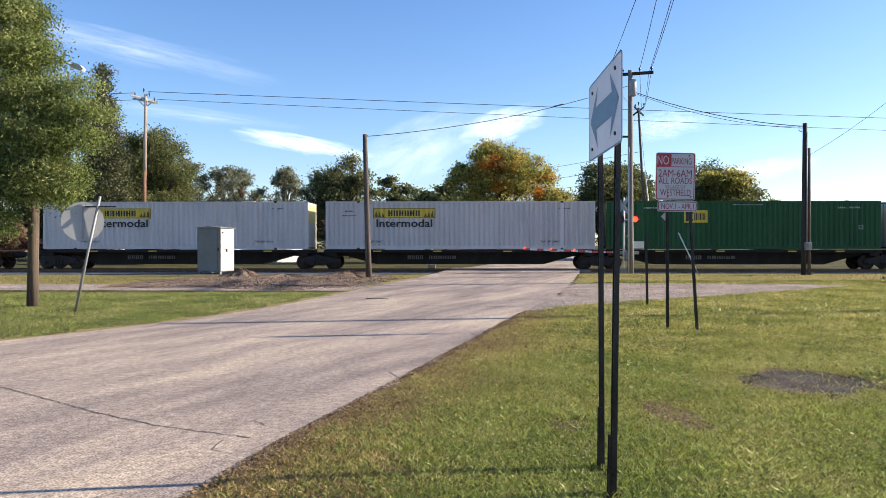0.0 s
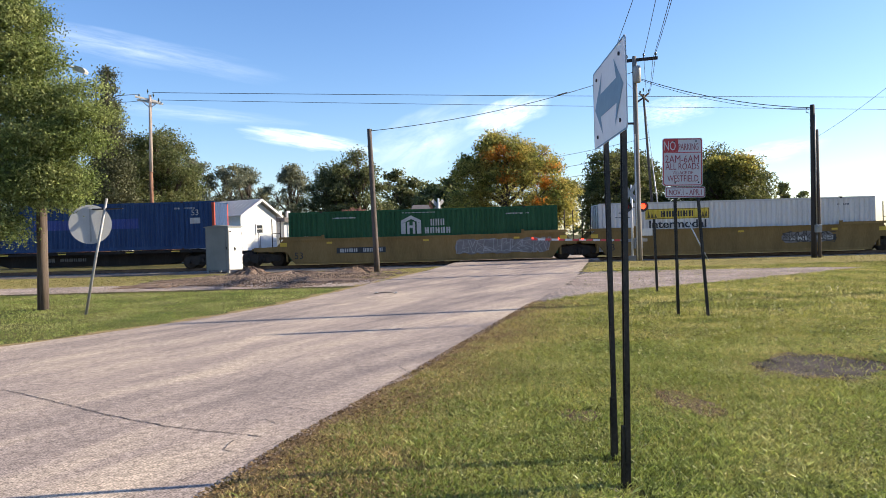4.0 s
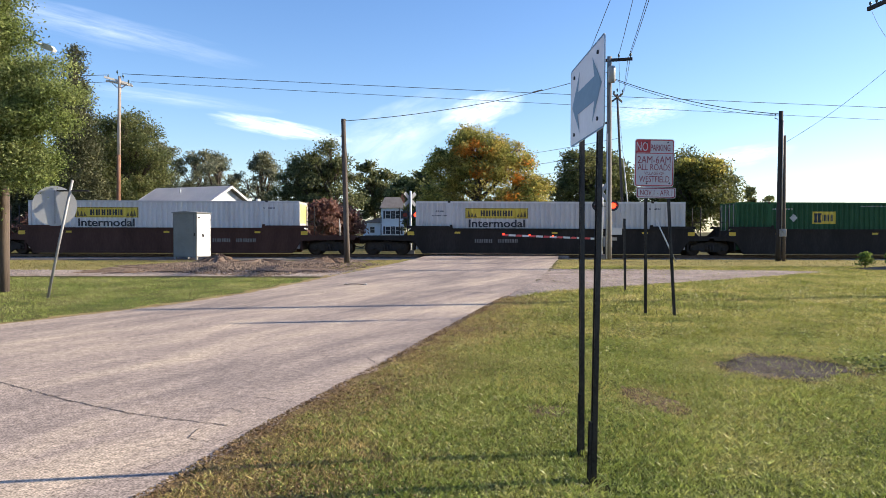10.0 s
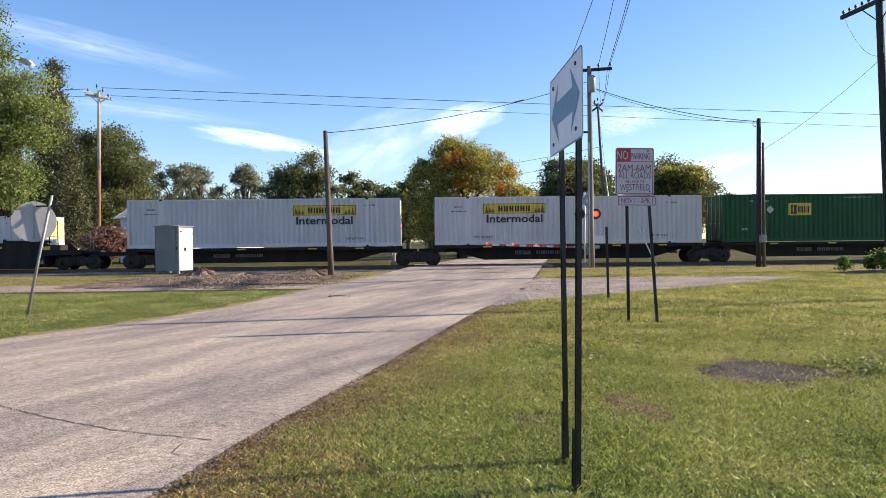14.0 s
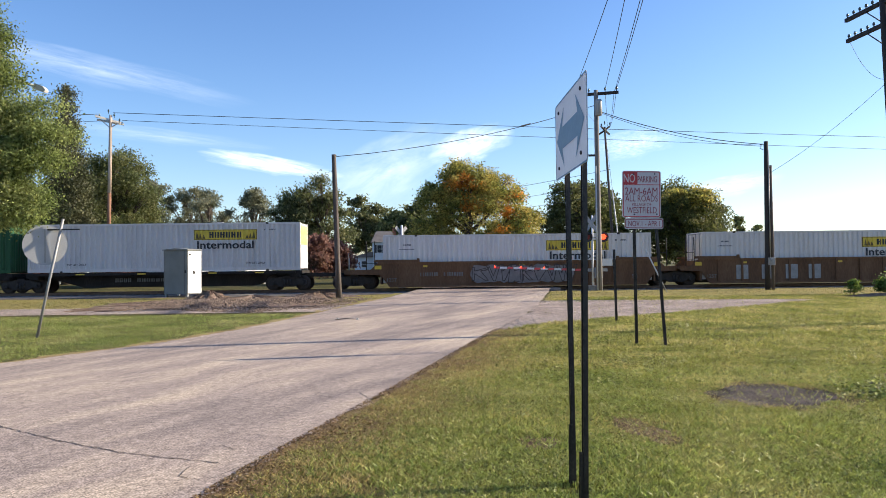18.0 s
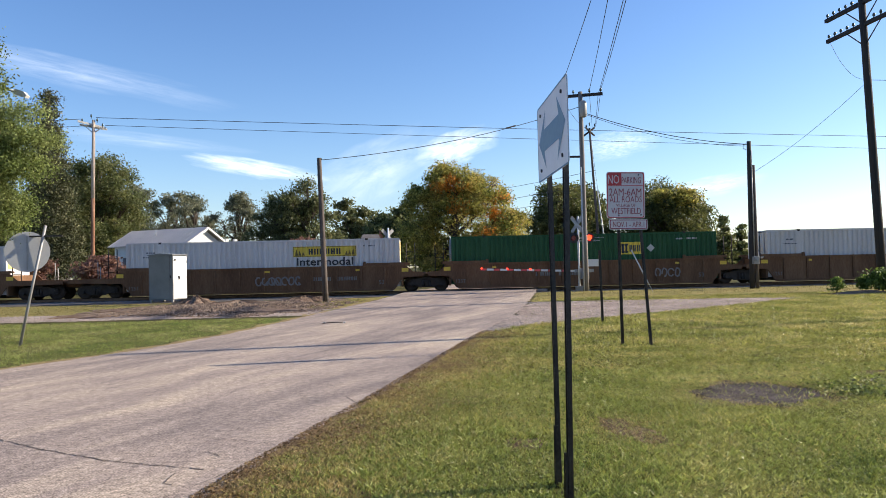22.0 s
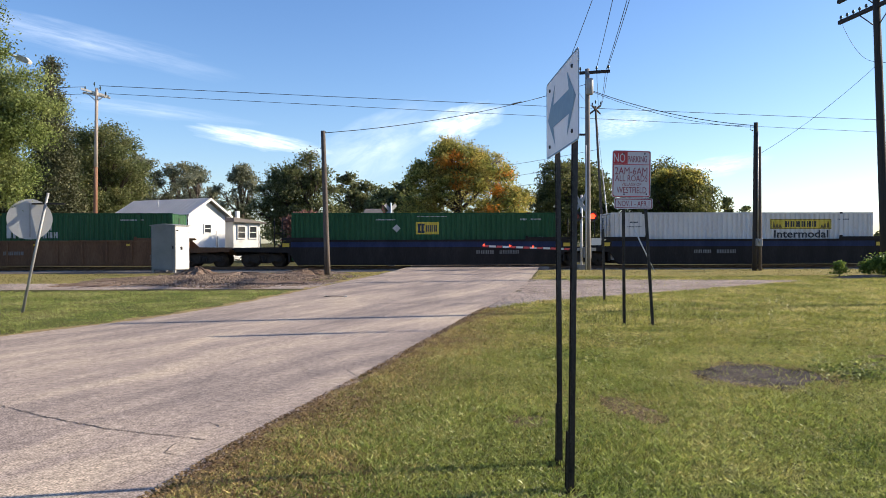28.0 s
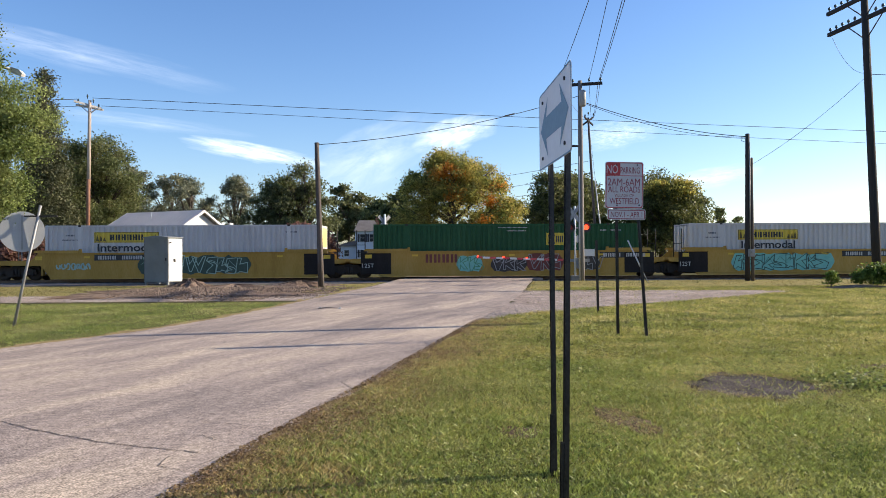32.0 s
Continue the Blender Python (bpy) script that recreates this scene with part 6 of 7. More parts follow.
window(ha, 0.0, 2.75, 0.7, 0.65, -0.03)
bm = bmesh.new()
box(bm, -Wd / 2 - 0.45, -Wd / 2 + 0.02, 2.5, 5.7, 0, 3.55)
bay = part("bay", bm, M_WHITE, ha, "projecting white bay")
bm = bmesh.new()
prism(bm, [(-Wd / 2 - 0.65, 3.52), (-Wd / 2, 3.60), (-Wd / 2, 3.70), (-Wd / 2 - 0.65, 3.58)], 2.3, 5.9)
part("bay_roof", bm, M_ROOF, bay)
for y in (3.5, 4.6):
    bm = bmesh.new()
    box(bm, -Wd / 2 - 0.475, -Wd / 2 - 0.445, y - 0.32, y + 0.32, 2.55, 3.25)
    pane = part("bay_window", bm, M_WHITE, bay)
    bm = bmesh.new()
    box(bm, -Wd / 2 - 0.485, -Wd / 2 - 0.474, y - 0.25, y + 0.25, 2.62, 3.18)
    part("pane", bm, M_DARKGLASS, bay)
bm = bmesh.new()
box(bm, -Wd / 2 - 0.03, -Wd / 2 - 0.005, 6.4, 7.3, 0.3, 2.9)
part("side_door", bm, M_SHINGLE, ha, "dark side door in shade")
bm = bmesh.new()
tube(bm, [(-1.0, 4.6, 4.6), (-1.0, 4.6, 5.15)], 0.05, 8)
part("vent_pipe", bm, M_CERAM, ha)
hw_ob = thing("white_cottage", (-17.15, 62.0, 0.19), "low white cottage with a dark shingle roof", "house", turn=47)
bm = bmesh.new()
box(bm, 2.8, 5.6, 1.6, 5.6, 0, 3.4)
part("wall", bm, M_WHITE, hw_ob)
bm = bmesh.new()
prism(bm, [(2.6, 3.4), (6.0, 3.3), (6.0, 3.42), (2.6, 3.8)], 1.2, 5.9)
part("roof", bm, M_SHINGLE, hw_ob)
for x in (3.6, 4.8):
    window(hw_ob, x, 2.5, 0.7, 1.0, 1.57)
for x in (3.2, 4.1):
    bm = bmesh.new()
    box(bm, x, x + 0.3, 3.0, 3.3, 3.3, 4.45)
    part("chimney", bm, M_WHITE, hw_ob)
hc = thing("white_shed", (-36.6, 74.5, 0.19), "white clapboard shed half hidden behind dark spruces", "shed", turn=20)
bm = bmesh.new()
prism(bm, [(-1.7, 0), (1.7, 0), (1.7, 5.0), (0, 6.3), (-1.7, 5.0)], 0, 4.5)
part("wall", bm, M_WHITE, hc)
bm = bmesh.new()
siding(bm, -1.7, 1.7, 0.3, 5.0, -0.002)
part("siding", bm, M_WHITE, hc)
for s_ in (-1, 1):
    bm = bmesh.new()
    prism(bm, [(0, 6.32), (s_ * 2.0, 4.80), (s_ * 2.0, 4.90), (0, 6.44)], -0.3, 4.8)
    part("roof", bm, M_SHINGLE, hc)
window(hc, 0.0, 4.3, 0.8, 1.0, -0.03)
tp = pole("utility_pole", (-36.1, 80, 0.19), (-36.1, 80, 9.6), 0.12, 0.10, M_WOOD_PALE, "slim bleached timber pole among dark spruces")
rb = thing("red_box", (-24.6, 60.0, 0.19), "small red metal box on a post beyond the railway", "post box")
bm = bmesh.new()
box(bm, -0.32, 0.32, -0.2, 0.2, 1.75, 2.1)
bmesh.ops.bevel(bm, geom=bm.edges[:], offset=0.05, segments=2, affect="EDGES")
part("box", bm, M_SIGNR, rb)
bm = bmesh.new()
tube(bm, [(0, 0, -0.05), (0, 0, 1.76)], 0.05, 8)
part("post", bm, M_WOOD, rb)

hb = thing("blue_house", (-9.3, 150, 0.19), "pale blue two-storey house with dark shutters and grey roof", "house", turn=6)
bm = bmesh.new()
prism(bm, [(-2.3, 0), (2.3, 0), (2.3, 6.4), (-2.3, 6.4)], 0, 7)
part("wall", bm, M_BLUEHOUSE, hb)
bm = bmesh.new()
siding(bm, -2.3, 2.3, 0.3, 6.4, -0.002, 0.25)
part("siding", bm, M_BLUEHOUSE, hb)
bm = bmesh.new()
v = [bm.verts.new(c) for c in ((-2.7, -0.5, 6.3), (2.7, -0.5, 6.3), (2.7, 7.5, 6.3), (-2.7, 7.5, 6.3), (-1.6, 2.0, 8.6), (1.6, 2.0, 8.6), (1.6, 5.5, 8.6), (-1.6, 5.5, 8.6))]
for f in ((0, 1, 5, 4), (1, 2, 6, 5), (2, 3, 7, 6), (3, 0, 4, 7), (4, 5, 6, 7), (0, 3, 2, 1)):
    bm.faces.new([v[i] for i in f])
part("roof", bm, M_SHINGLE, hb)
for x in (-1.0, 1.0):
    for z in (1.7, 4.9):
        window(hb, x, z, 0.9, 1.5, -0.03)
        for s in (-1, 1):
            bm = bmesh.new()
            box(bm, x + s * 0.78 - 0.2, x + s * 0.78 + 0.2, -0.07, -0.03, z - 0.8, z + 0.8)
            part("shutter", bm, M_SIGNK, hb)
bm = bmesh.new()
box(bm, -6.0, -2.3, 1.0, 6.0, 0, 3.2)
part("wing", bm, M_BLUEHOUSE, hb)
bm = bmesh.new()
prism(bm, [(-6.3, 3.2), (-2.3, 3.2), (-2.3, 4.4), (-6.3, 3.4)], 0.6, 6.4)
part("wing_roof", bm, M_SHINGLE, hb)
window(hb, -4.2, 1.8, 0.9, 1.2, 0.97)
bm = bmesh.new()
box(bm, 1.9, 2.6, 3, 3.7, 6.5, 9.4)
part("chimney", bm, M_BRICK, hb)


# ---- trees ----
M_LEAF = {
    "locust": leafy("leaves_locust", [(0.11, 0.148, 0.040), (0.20, 0.245, 0.074), (0.325, 0.355, 0.135)], 0.8, 0.5, 0.6),
    "dark": leafy("leaves_dark", [(0.065, 0.088, 0.034), (0.135, 0.155, 0.058), (0.245, 0.24, 0.10)], 0.5, 0.5, 0.5),
    "needle": leafy("spruce_needles", [(0.040, 0.046, 0.024), (0.080, 0.088, 0.042), (0.15, 0.15, 0.075)], 0.5, 0.25, 0.5),
    "deep": leafy("leaves_deep", [(0.055, 0.072, 0.026), (0.115, 0.13, 0.042), (0.23, 0.215, 0.075)], 0.5, 0.45, 0.5),
    "mid": leafy("leaves_mid", [(0.070, 0.086, 0.040), (0.135, 0.15, 0.062), (0.22, 0.215, 0.105)], 0.4, 0.5, 0.5),
    "pale": leafy("leaves_pale", [(0.11, 0.125, 0.085), (0.18, 0.19, 0.12), (0.26, 0.255, 0.165)], 0.4, 0.5, 0.5),
    "maple": leafy("leaves_maple", [(0.14, 0.16, 0.040), (0.32, 0.30, 0.075), (0.54, 0.40, 0.115)], 0.45, 0.58, 0.6),
    "amber": leafy("leaves_amber", [(0.52, 0.22, 0.04), (0.66, 0.27, 0.045), (0.48, 0.33, 0.07)], 0.5, 0.5, 0.4),
    "rust": leafy("leaves_rust", [(0.14, 0.070, 0.058), (0.24, 0.125, 0.098), (0.17, 0.12, 0.085)], 0.5, 0.5, 0.4),
    "bush": leafy("leaves_bush", [(0.070, 0.11, 0.022), (0.13, 0.185, 0.036), (0.20, 0.25, 0.055)], 1.5, 0.5, 0.4),
}


def foliage(lobes, count, size, seed, clump=0.55, gap=0.0, squash=1.0):
    """Leaves in clumps over the given lobes (x, y, z, rx, ry, rz), as one array of small bent leaf quads."""
    rng = np.random.default_rng(seed)
    area = np.array([l[3] * l[4] + l[4] * l[5] + l[3] * l[5] for l in lobes])
    n_cl = max(8, count // 45)
    pick = rng.choice(len(lobes), n_cl, p=area / area.sum())
    L = np.array(lobes, float)[pick]
    d = rng.normal(size=(n_cl, 3))
    d /= np.linalg.norm(d, axis=1)[:, None]
    d[:, 2] = np.where(d[:, 2] < -0.55, -d[:, 2] * 0.6, d[:, 2])
    rad = rng.uniform(0.62, 1.06, n_cl)[:, None]
    cen = L[:, :3] + d * L[:, 3:] * rad
    cs = clump * rng.uniform(0.5, 1.4, n_cl)
    if gap:
        keep = np.sin(cen[:, 0] * 1.7 + seed) + np.sin(cen[:, 2] * 2.1 + 2 * seed) + np.sin(cen[:, 1] * 1.3) > -1.6 + gap
        cen, cs = cen[keep], cs[keep]
    k = rng.integers(0, len(cen), count)
    p = cen[k] + np.clip(rng.normal(size=(count, 3)), -1.7, 1.7) * cs[k][:, None] * np.array([1, 1, 0.62])
    p[:, 2] = np.maximum(p[:, 2], 0.25)
    a = rng.normal(size=(count, 3))
    a /= np.linalg.norm(a, axis=1)[:, None]
    b = np.cross(a, rng.normal(size=(count, 3)))
    b /= np.linalg.norm(b, axis=1)[:, None] + 1e-9
    s = size * rng.uniform(0.6, 1.35, count)[:, None]
    v = np.stack([p - a * s, p + b * s * 0.5, p + a * s, p - b * s * 0.5], 1).reshape(-1, 3)
    return v


def leaf_mesh(name, v, material):
    n = len(v) // 4
    me = bpy.data.meshes.new(name)
    me.vertices.add(4 * n)
    me.vertices.foreach_set("co", v.astype(np.float32).ravel())
    me.loops.add(4 * n)
    me.loops.foreach_set("vertex_index", np.arange(4 * n, dtype=np.int32))
    me.polygons.add(n)
    me.polygons.foreach_set("loop_start", np.arange(0, 4 * n, 4, dtype=np.int32))
    me.update(calc_edges=True)
    me.materials.append(material)
    return me


def tree(name, at, lobes, leaf, count, size, trunk, label, seed, clump=0.55, gap=0.0, extra=None, lean=0.0):
    ob = thing(name, (at[0], at[1], hgt(at[1]) - 0.05), label, "tree" if "shrub" not in name else "shrub")
    rng = random.Random(seed)
    top = max(l[2] for l in lobes)
    bm = bmesh.new()
    tube(bm, [(0, 0, 0), (0.1 * lean, 0.05, top * 0.2), (0.35 * lean, -0.05, top * 0.5), (0.8 * lean, 0.1, top * 0.95)], [trunk * 1.25, trunk, trunk * 0.7, trunk * 0.2], 10)
    part("trunk", bm, M_BARK, ob)
    for l in lobes:
        z0 = max(0.25 * top, min(l[2] * 0.6, top * 0.7))
        bm = bmesh.new()
        mid = ((l[0]) * 0.5 + rng.uniform(-0.3, 0.3), l[1] * 0.5, (z0 + l[2]) / 2 - 0.2)
        tube(bm, [(0.3 * lean, 0, z0), mid, (l[0], l[1], l[2])], [trunk * 0.55, trunk * 0.35, trunk * 0.1], 7)
        for j in range(5):
            e = (l[0] + l[3] * rng.uniform(-0.8, 0.8), l[1] + l[4] * rng.uniform(-0.8, 0.8), l[2] + l[5] * rng.uniform(-0.3, 0.8))
            tube(bm, [mid, ((mid[0] + e[0]) / 2, (mid[1] + e[1]) / 2, (mid[2] + e[2]) / 2 + 0.2), e], [trunk * 0.25, trunk * 0.14, trunk * 0.04], 5)
        part("limb", bm, M_BARK, ob)
    part("crown", leaf_mesh("crown", foliage(lobes, count, size, seed, clump, gap), M_LEAF[leaf]), None, ob)
    if extra:
        lob2, leaf2, cnt2 = extra
        called = "turning_leaves" if leaf2 != leaf else "leaf_spray"
        part(called, leaf_mesh(called, foliage(lob2, cnt2, size, seed + 50, clump * 0.8, 0), M_LEAF[leaf2]), None, ob, "orange autumn leaves" if leaf2 == "amber" else "")
    return ob


def crown(r, z0, z1, seed, n=9, flat_=0.75):
    """A lumpy crown of lobes between two heights."""
    rng = random.Random(seed)
    out = []
    for k in range(n):
        f = (k + 0.5) / n
        z = z0 + (z1 - z0) * (0.15 + 0.72 * f)
        w = math.sin(math.pi * (0.18 + 0.70 * f)) 
        a = k * 2.399 + seed
        out.append((math.cos(a) * r * 0.52 * w, math.sin(a) * r * 0.52 * w, z, r * 0.52 * (0.6 + 0.5 * w), r * 0.52 * (0.6 + 0.5 * w), (z1 - z0) * 0.17 * (0.8 + 0.4 * rng.random())))
    return out


def airy(r, z0, z1, seed, n=17):
    """Many small upright lobes spread through an egg, with sky between them."""
    rng = random.Random(seed)
    out = []
    for k in range(n):
        f = (k + 0.5) / n
        w = math.sin(math.pi * (0.12 + 0.74 * f)) ** 0.8
        a, q = k * 2.399 + seed, math.sqrt(rng.random()) * 0.95
        s = r * rng.uniform(0.17, 0.30)
        out.append((math.cos(a) * r * w * q, math.sin(a) * r * w * q, z0 + (z1 - z0) * (0.06 + 0.86 * f) + rng.uniform(-0.5, 0.5), s, s, s * rng.uniform(0.8, 1.5)))
    return out


tree("locust_tree", (-17.2, 20.4), [(1.0, 0, 5.6, 3.2, 3.2, 2.6), (4.2, -0.9, 5.0, 2.1, 2.2, 1.5), (5.2, -0.9, 5.6, 1.6, 1.6, 1.1), (3.2, -0.9, 7.2, 2.6, 2.6, 1.6), (1.9, -0.6, 9.0, 2.8, 2.6, 1.6),
      (3.8, -1.1, 3.5, 2.2, 1.5, 1.0), (-2.5, 0.5, 6.5, 3.2, 3.0, 3.0), (4.9, -1.1, 4.2, 1.6, 1.4, 1.1), (0.6, -0.4, 11.0, 2.2, 2.0, 1.6), (1.6, -1.2, 3.0, 2.2, 1.4, 0.9), (3.0, -1.2, 2.7, 1.6, 1.2, 0.5), (4.3, -1.2, 6.6, 1.5, 1.2, 0.9),
      (5.0, -1.6, 6.8, 1.2, 0.8, 1.1), (4.4, -1.5, 8.2, 1.1, 0.8, 0.9)], "locust", 190000, 0.037, 0.30,
     "feathery green locust tree with fine leaves beside the road", 3, 0.26, 0.35,
     ([(7.45, -1.7, 5.15, 0.75, 0.6, 0.30), (7.05, -1.8, 4.45, 0.85, 0.7, 0.45), (7.5, -1.9, 5.85, 0.45, 0.3, 0.12), (6.3, -1.8, 3.5, 1.25, 0.8, 0.62), (6.2, -1.8, 4.5, 1.1, 0.8, 0.7), (6.1, -1.8, 5.5, 1.05, 0.7, 0.6),
       (5.95, -1.8, 6.6, 0.85, 0.7, 0.6), (5.7, -1.7, 7.6, 0.8, 0.7, 0.6), (6.8, -1.8, 2.95, 0.6, 0.5, 0.42), (5.1, -1.9, 2.3, 0.62, 0.6, 0.6), (4.9, -1.9, 3.3, 0.9, 0.7, 0.7), (6.15, -1.8, 3.1, 0.45, 0.4, 0.35), (5.5, -1.7, 8.3, 0.6, 0.6, 0.5)], "locust", 98000))
tree("big_oak", (-33.7, 80), airy(4.1, 1.0, 14.2, 5, 36), "dark", 60000, 0.125, 0.4, "dense dark green oak behind the railway", 5, 0.65)
tree("spruce", (-35.6, 72), [(0, 0, z, 3.6 * (1 - z / 22), 3.6 * (1 - z / 22), 1.0) for z in (2, 3.5, 5, 6.5, 8, 9.5, 11, 12.5, 14, 15.5, 17, 18.5)], "needle", 70000, 0.11, 0.35, "dark green spruce behind the railway", 6, 0.45)
tree("spruce", (-44.0, 76), [(0, 0, z, 4.4 * (1 - z / 20), 4.4 * (1 - z / 20), 1.0) for z in (2, 3.5, 5, 6.5, 8, 9.5, 11, 13, 15, 17)], "needle", 44000, 0.13, 0.35, "dark green spruce behind the railway", 7, 0.5)
tree("broadleaf_tree", (-43.0, 90), crown(5.2, 1.0, 13.6, 8, 11), "dark", 26000, 0.19, 0.35, "dense dark green tree behind the railway", 8, 0.6, 0.2)
tree("broadleaf_tree", (-46.0, 122), airy(4.6, 2.5, 16.4, 9, 20), "pale", 12000, 0.19, 0.28, "airy grey-green tree far behind the railway", 9, 0.5)
tree("broadleaf_tree", (-41.0, 126), airy(4.4, 3.0, 16.0, 10, 20), "pale", 12000, 0.19, 0.28, "airy grey-green tree far behind the railway", 10, 0.5)
tree("broadleaf_tree", (-35.5, 118), airy(3.8, 2.5, 13.8, 11, 18), "pale", 11000, 0.18, 0.25, "airy grey-green tree far behind the railway", 11, 0.5)
tree("broadleaf_tree", (-27.0, 112), airy(3.6, 3.0, 14.2, 12, 20), "pale", 12000, 0.17, 0.3, "slender airy tree with gaps in its crown", 12, 0.5)
tree("broadleaf_tree", (-18.0, 100), airy(4.6, 1.5, 12.2, 13, 26), "mid", 22000, 0.17, 0.3, "grey-green tree behind the railway", 13, 0.6)
tree("broadleaf_tree", (-14.4, 98), airy(4.2, 1.2, 13.2, 14, 26), "mid", 22000, 0.17, 0.32, "grey-green tree behind the railway", 14, 0.6)
tree("broadleaf_tree", (-14.6, 168), crown(6.0, 1.5, 17.0, 15, 9), "mid", 11000, 0.36, 0.3, "grey-green tree behind a house", 15, 0.6, 0.5)
tree("broadleaf_tree", (-1.7, 92), crown(2.4, 1.0, 9.0, 16, 8), "deep", 11000, 0.26, 0.28, "dark green tree behind the railway", 16, 0.55, 0.2)
tree("broadleaf_tree", (-6.0, 160), crown(5.5, 1.0, 14.5, 17, 9), "dark", 9000, 0.4, 0.3, "dark green tree behind a house", 17, 0.8, 0.2)
tree("maple_tree", (3.6, 66), [(-2.6, 0, 7.0, 2.1, 2.2, 1.8), (-0.4, 0, 9.0, 2.2, 2.4, 1.7), (1.6, 0, 8.5, 1.7, 2.0, 1.5), (3.0, 0, 7.2, 2.0, 2.4, 1.9), (-3.4, -0.3, 4.8, 1.9, 2.2, 2.0), (0.4, -0.8, 5.8, 2.8, 2.6, 2.4), (4.2, -0.2, 4.9, 1.9, 2.2, 2.0),
      (-1.8, -0.7, 2.8, 2.2, 2.0, 1.7), (1.8, -0.7, 2.8, 2.4, 2.0, 1.7), (4.9, 0, 3.2, 1.4, 1.6, 1.4), (-3.6, 0, 2.6, 1.6, 1.6, 1.5), (0.2, -1.6, 1.8, 1.8, 1.4, 1.3), (2.8, -1.2, 1.6, 1.7, 1.4, 1.2), (-1.9, -1.2, 1.5, 1.5, 1.3, 1.1), (-0.9, 0, 10.3, 0.7, 0.8, 0.6), (3.4, 0, 9.0, 0.7, 0.8, 0.7), (-3.6, 0, 8.2, 0.7, 0.8, 0.7), (5.6, 0, 5.6, 0.7, 0.8, 0.8)],
     "maple", 84000, 0.105, 0.42, "large maple turning from green to orange", 18, 0.40, 0.35, ([(-0.4, -1.2, 8.6, 1.3, 1.0, 1.3), (2.3, -2.4, 4.2, 0.7, 0.5, 0.8), (3.9, -0.6, 7.4, 0.9, 1.0, 0.9), (0.2, -1.8, 6.6, 0.9, 0.6, 1.0), (-1.6, -0.8, 8.4, 0.8, 0.8, 0.8), (3.2, -0.8, 6.2, 0.8, 0.8, 1.2), (4.7, -0.6, 5.2, 0.7, 0.8, 1.0)], "amber", 4200))
tree("broadleaf_tree", (15.6, 76), crown(4.0, 0.8, 10.4, 19, 10), "deep", 28000, 0.15, 0.35, "rounded dark green tree beyond the railway", 19, 0.5, 0.15)
tree("broadleaf_tree", (19.5, 84), crown(3.6, 0.8, 11.0, 20, 9), "deep", 18000, 0.17, 0.35, "rounded dark green tree beyond the railway", 20, 0.5, 0.15)
tree("broadleaf_tree", (27.8, 80), crown(5.3, 0.6, 10.4, 21, 12), "deep", 40000, 0.15, 0.4, "broad rounded dark green tree beyond the railway", 21, 0.5, 0.1, ([(0, -3.5, 8.2, 3.2, 1.2, 1.2)], "maple", 2600))
tree("spruce", (39.2, 92), [(0, 0, z, 2.4 * (1 - z / 9), 2.4 * (1 - z / 9), 0.6) for z in (1, 2.2, 3.4, 4.6, 5.8, 6.6)], "deep", 6000, 0.2, 0.2, "small dark spruce beyond the railway", 22, 0.3)
tree("spruce", (43.0, 95), [(0, 0, z, 1.6 * (1 - z / 7.5), 1.6 * (1 - z / 7.5), 0.6) for z in (1, 2.2, 3.4, 4.6, 5.8)], "dark", 4000, 0.2, 0.2, "small dark spruce beyond the railway", 23, 0.3)
for k, (x, y, r, h) in enumerate(((-36.5, 57, 2.6, 4.2), (-31.0, 58, 2.2, 3.6), (-9.6, 60, 1.5, 4.1), (-8.0, 62, 1.4, 3.6), (-24.5, 58, 1.6, 3.0))):
    tree("shrub", (x, y), crown(r, 0.3, h, 30 + k, 6), "rust", 5200, 0.15, 0.08, "reddish autumn shrub beyond the railway", 30 + k, 0.35, 0.5)
tree("shrub", (18.45, 31.4), [(0, 0, 0.35, 0.22, 0.2, 0.26), (0.05, 0, 0.62, 0.18, 0.16, 0.18), (-0.1, 0, 0.2, 0.18, 0.2, 0.12)], "bush", 700, 0.06, 0.02, "small leafy green sapling on a dirt mound", 40, 0.1)
tree("shrub", (20.6, 31.5), [(-0.5, 0, 0.45, 0.5, 0.5, 0.36), (0.1, 0, 0.62, 0.55, 0.5, 0.40), (0.8, 0, 0.5, 0.6, 0.5, 0.4), (-0.25, -0.2, 0.85, 0.32, 0.3, 0.2)], "bush", 5200, 0.07, 0.03, "leafy green bush in the grass", 41, 0.16)
blotch("bush_soil", 19.6, 31.2, 2.1, 0.5, 0, M_DIRT, "low dark soil mound under a bush", 0.01, 21, 0.14)

# distant woods all along the horizon
wl_rng = np.random.default_rng(77)
far_lobes = []
for k in range(150):
    x = -900 + 1800 * k / 149 + wl_rng.uniform(-5, 5)
    y = 420 + 60 * math.sin(k * 0.7)
    hh = wl_rng.uniform(5, 10) if x > 60 else wl_rng.uniform(10, 17)
    far_lobes.append((x, y, hh * 0.5, 9, 5, hh * 0.5))
tagged(new("far_woods", leaf_mesh("far_woods", foliage(far_lobes, 26000, 1.1, 78, 2.2), M_LEAF["mid"])), "hazy line of distant woods on the horizon", "woods", kind="stuff")


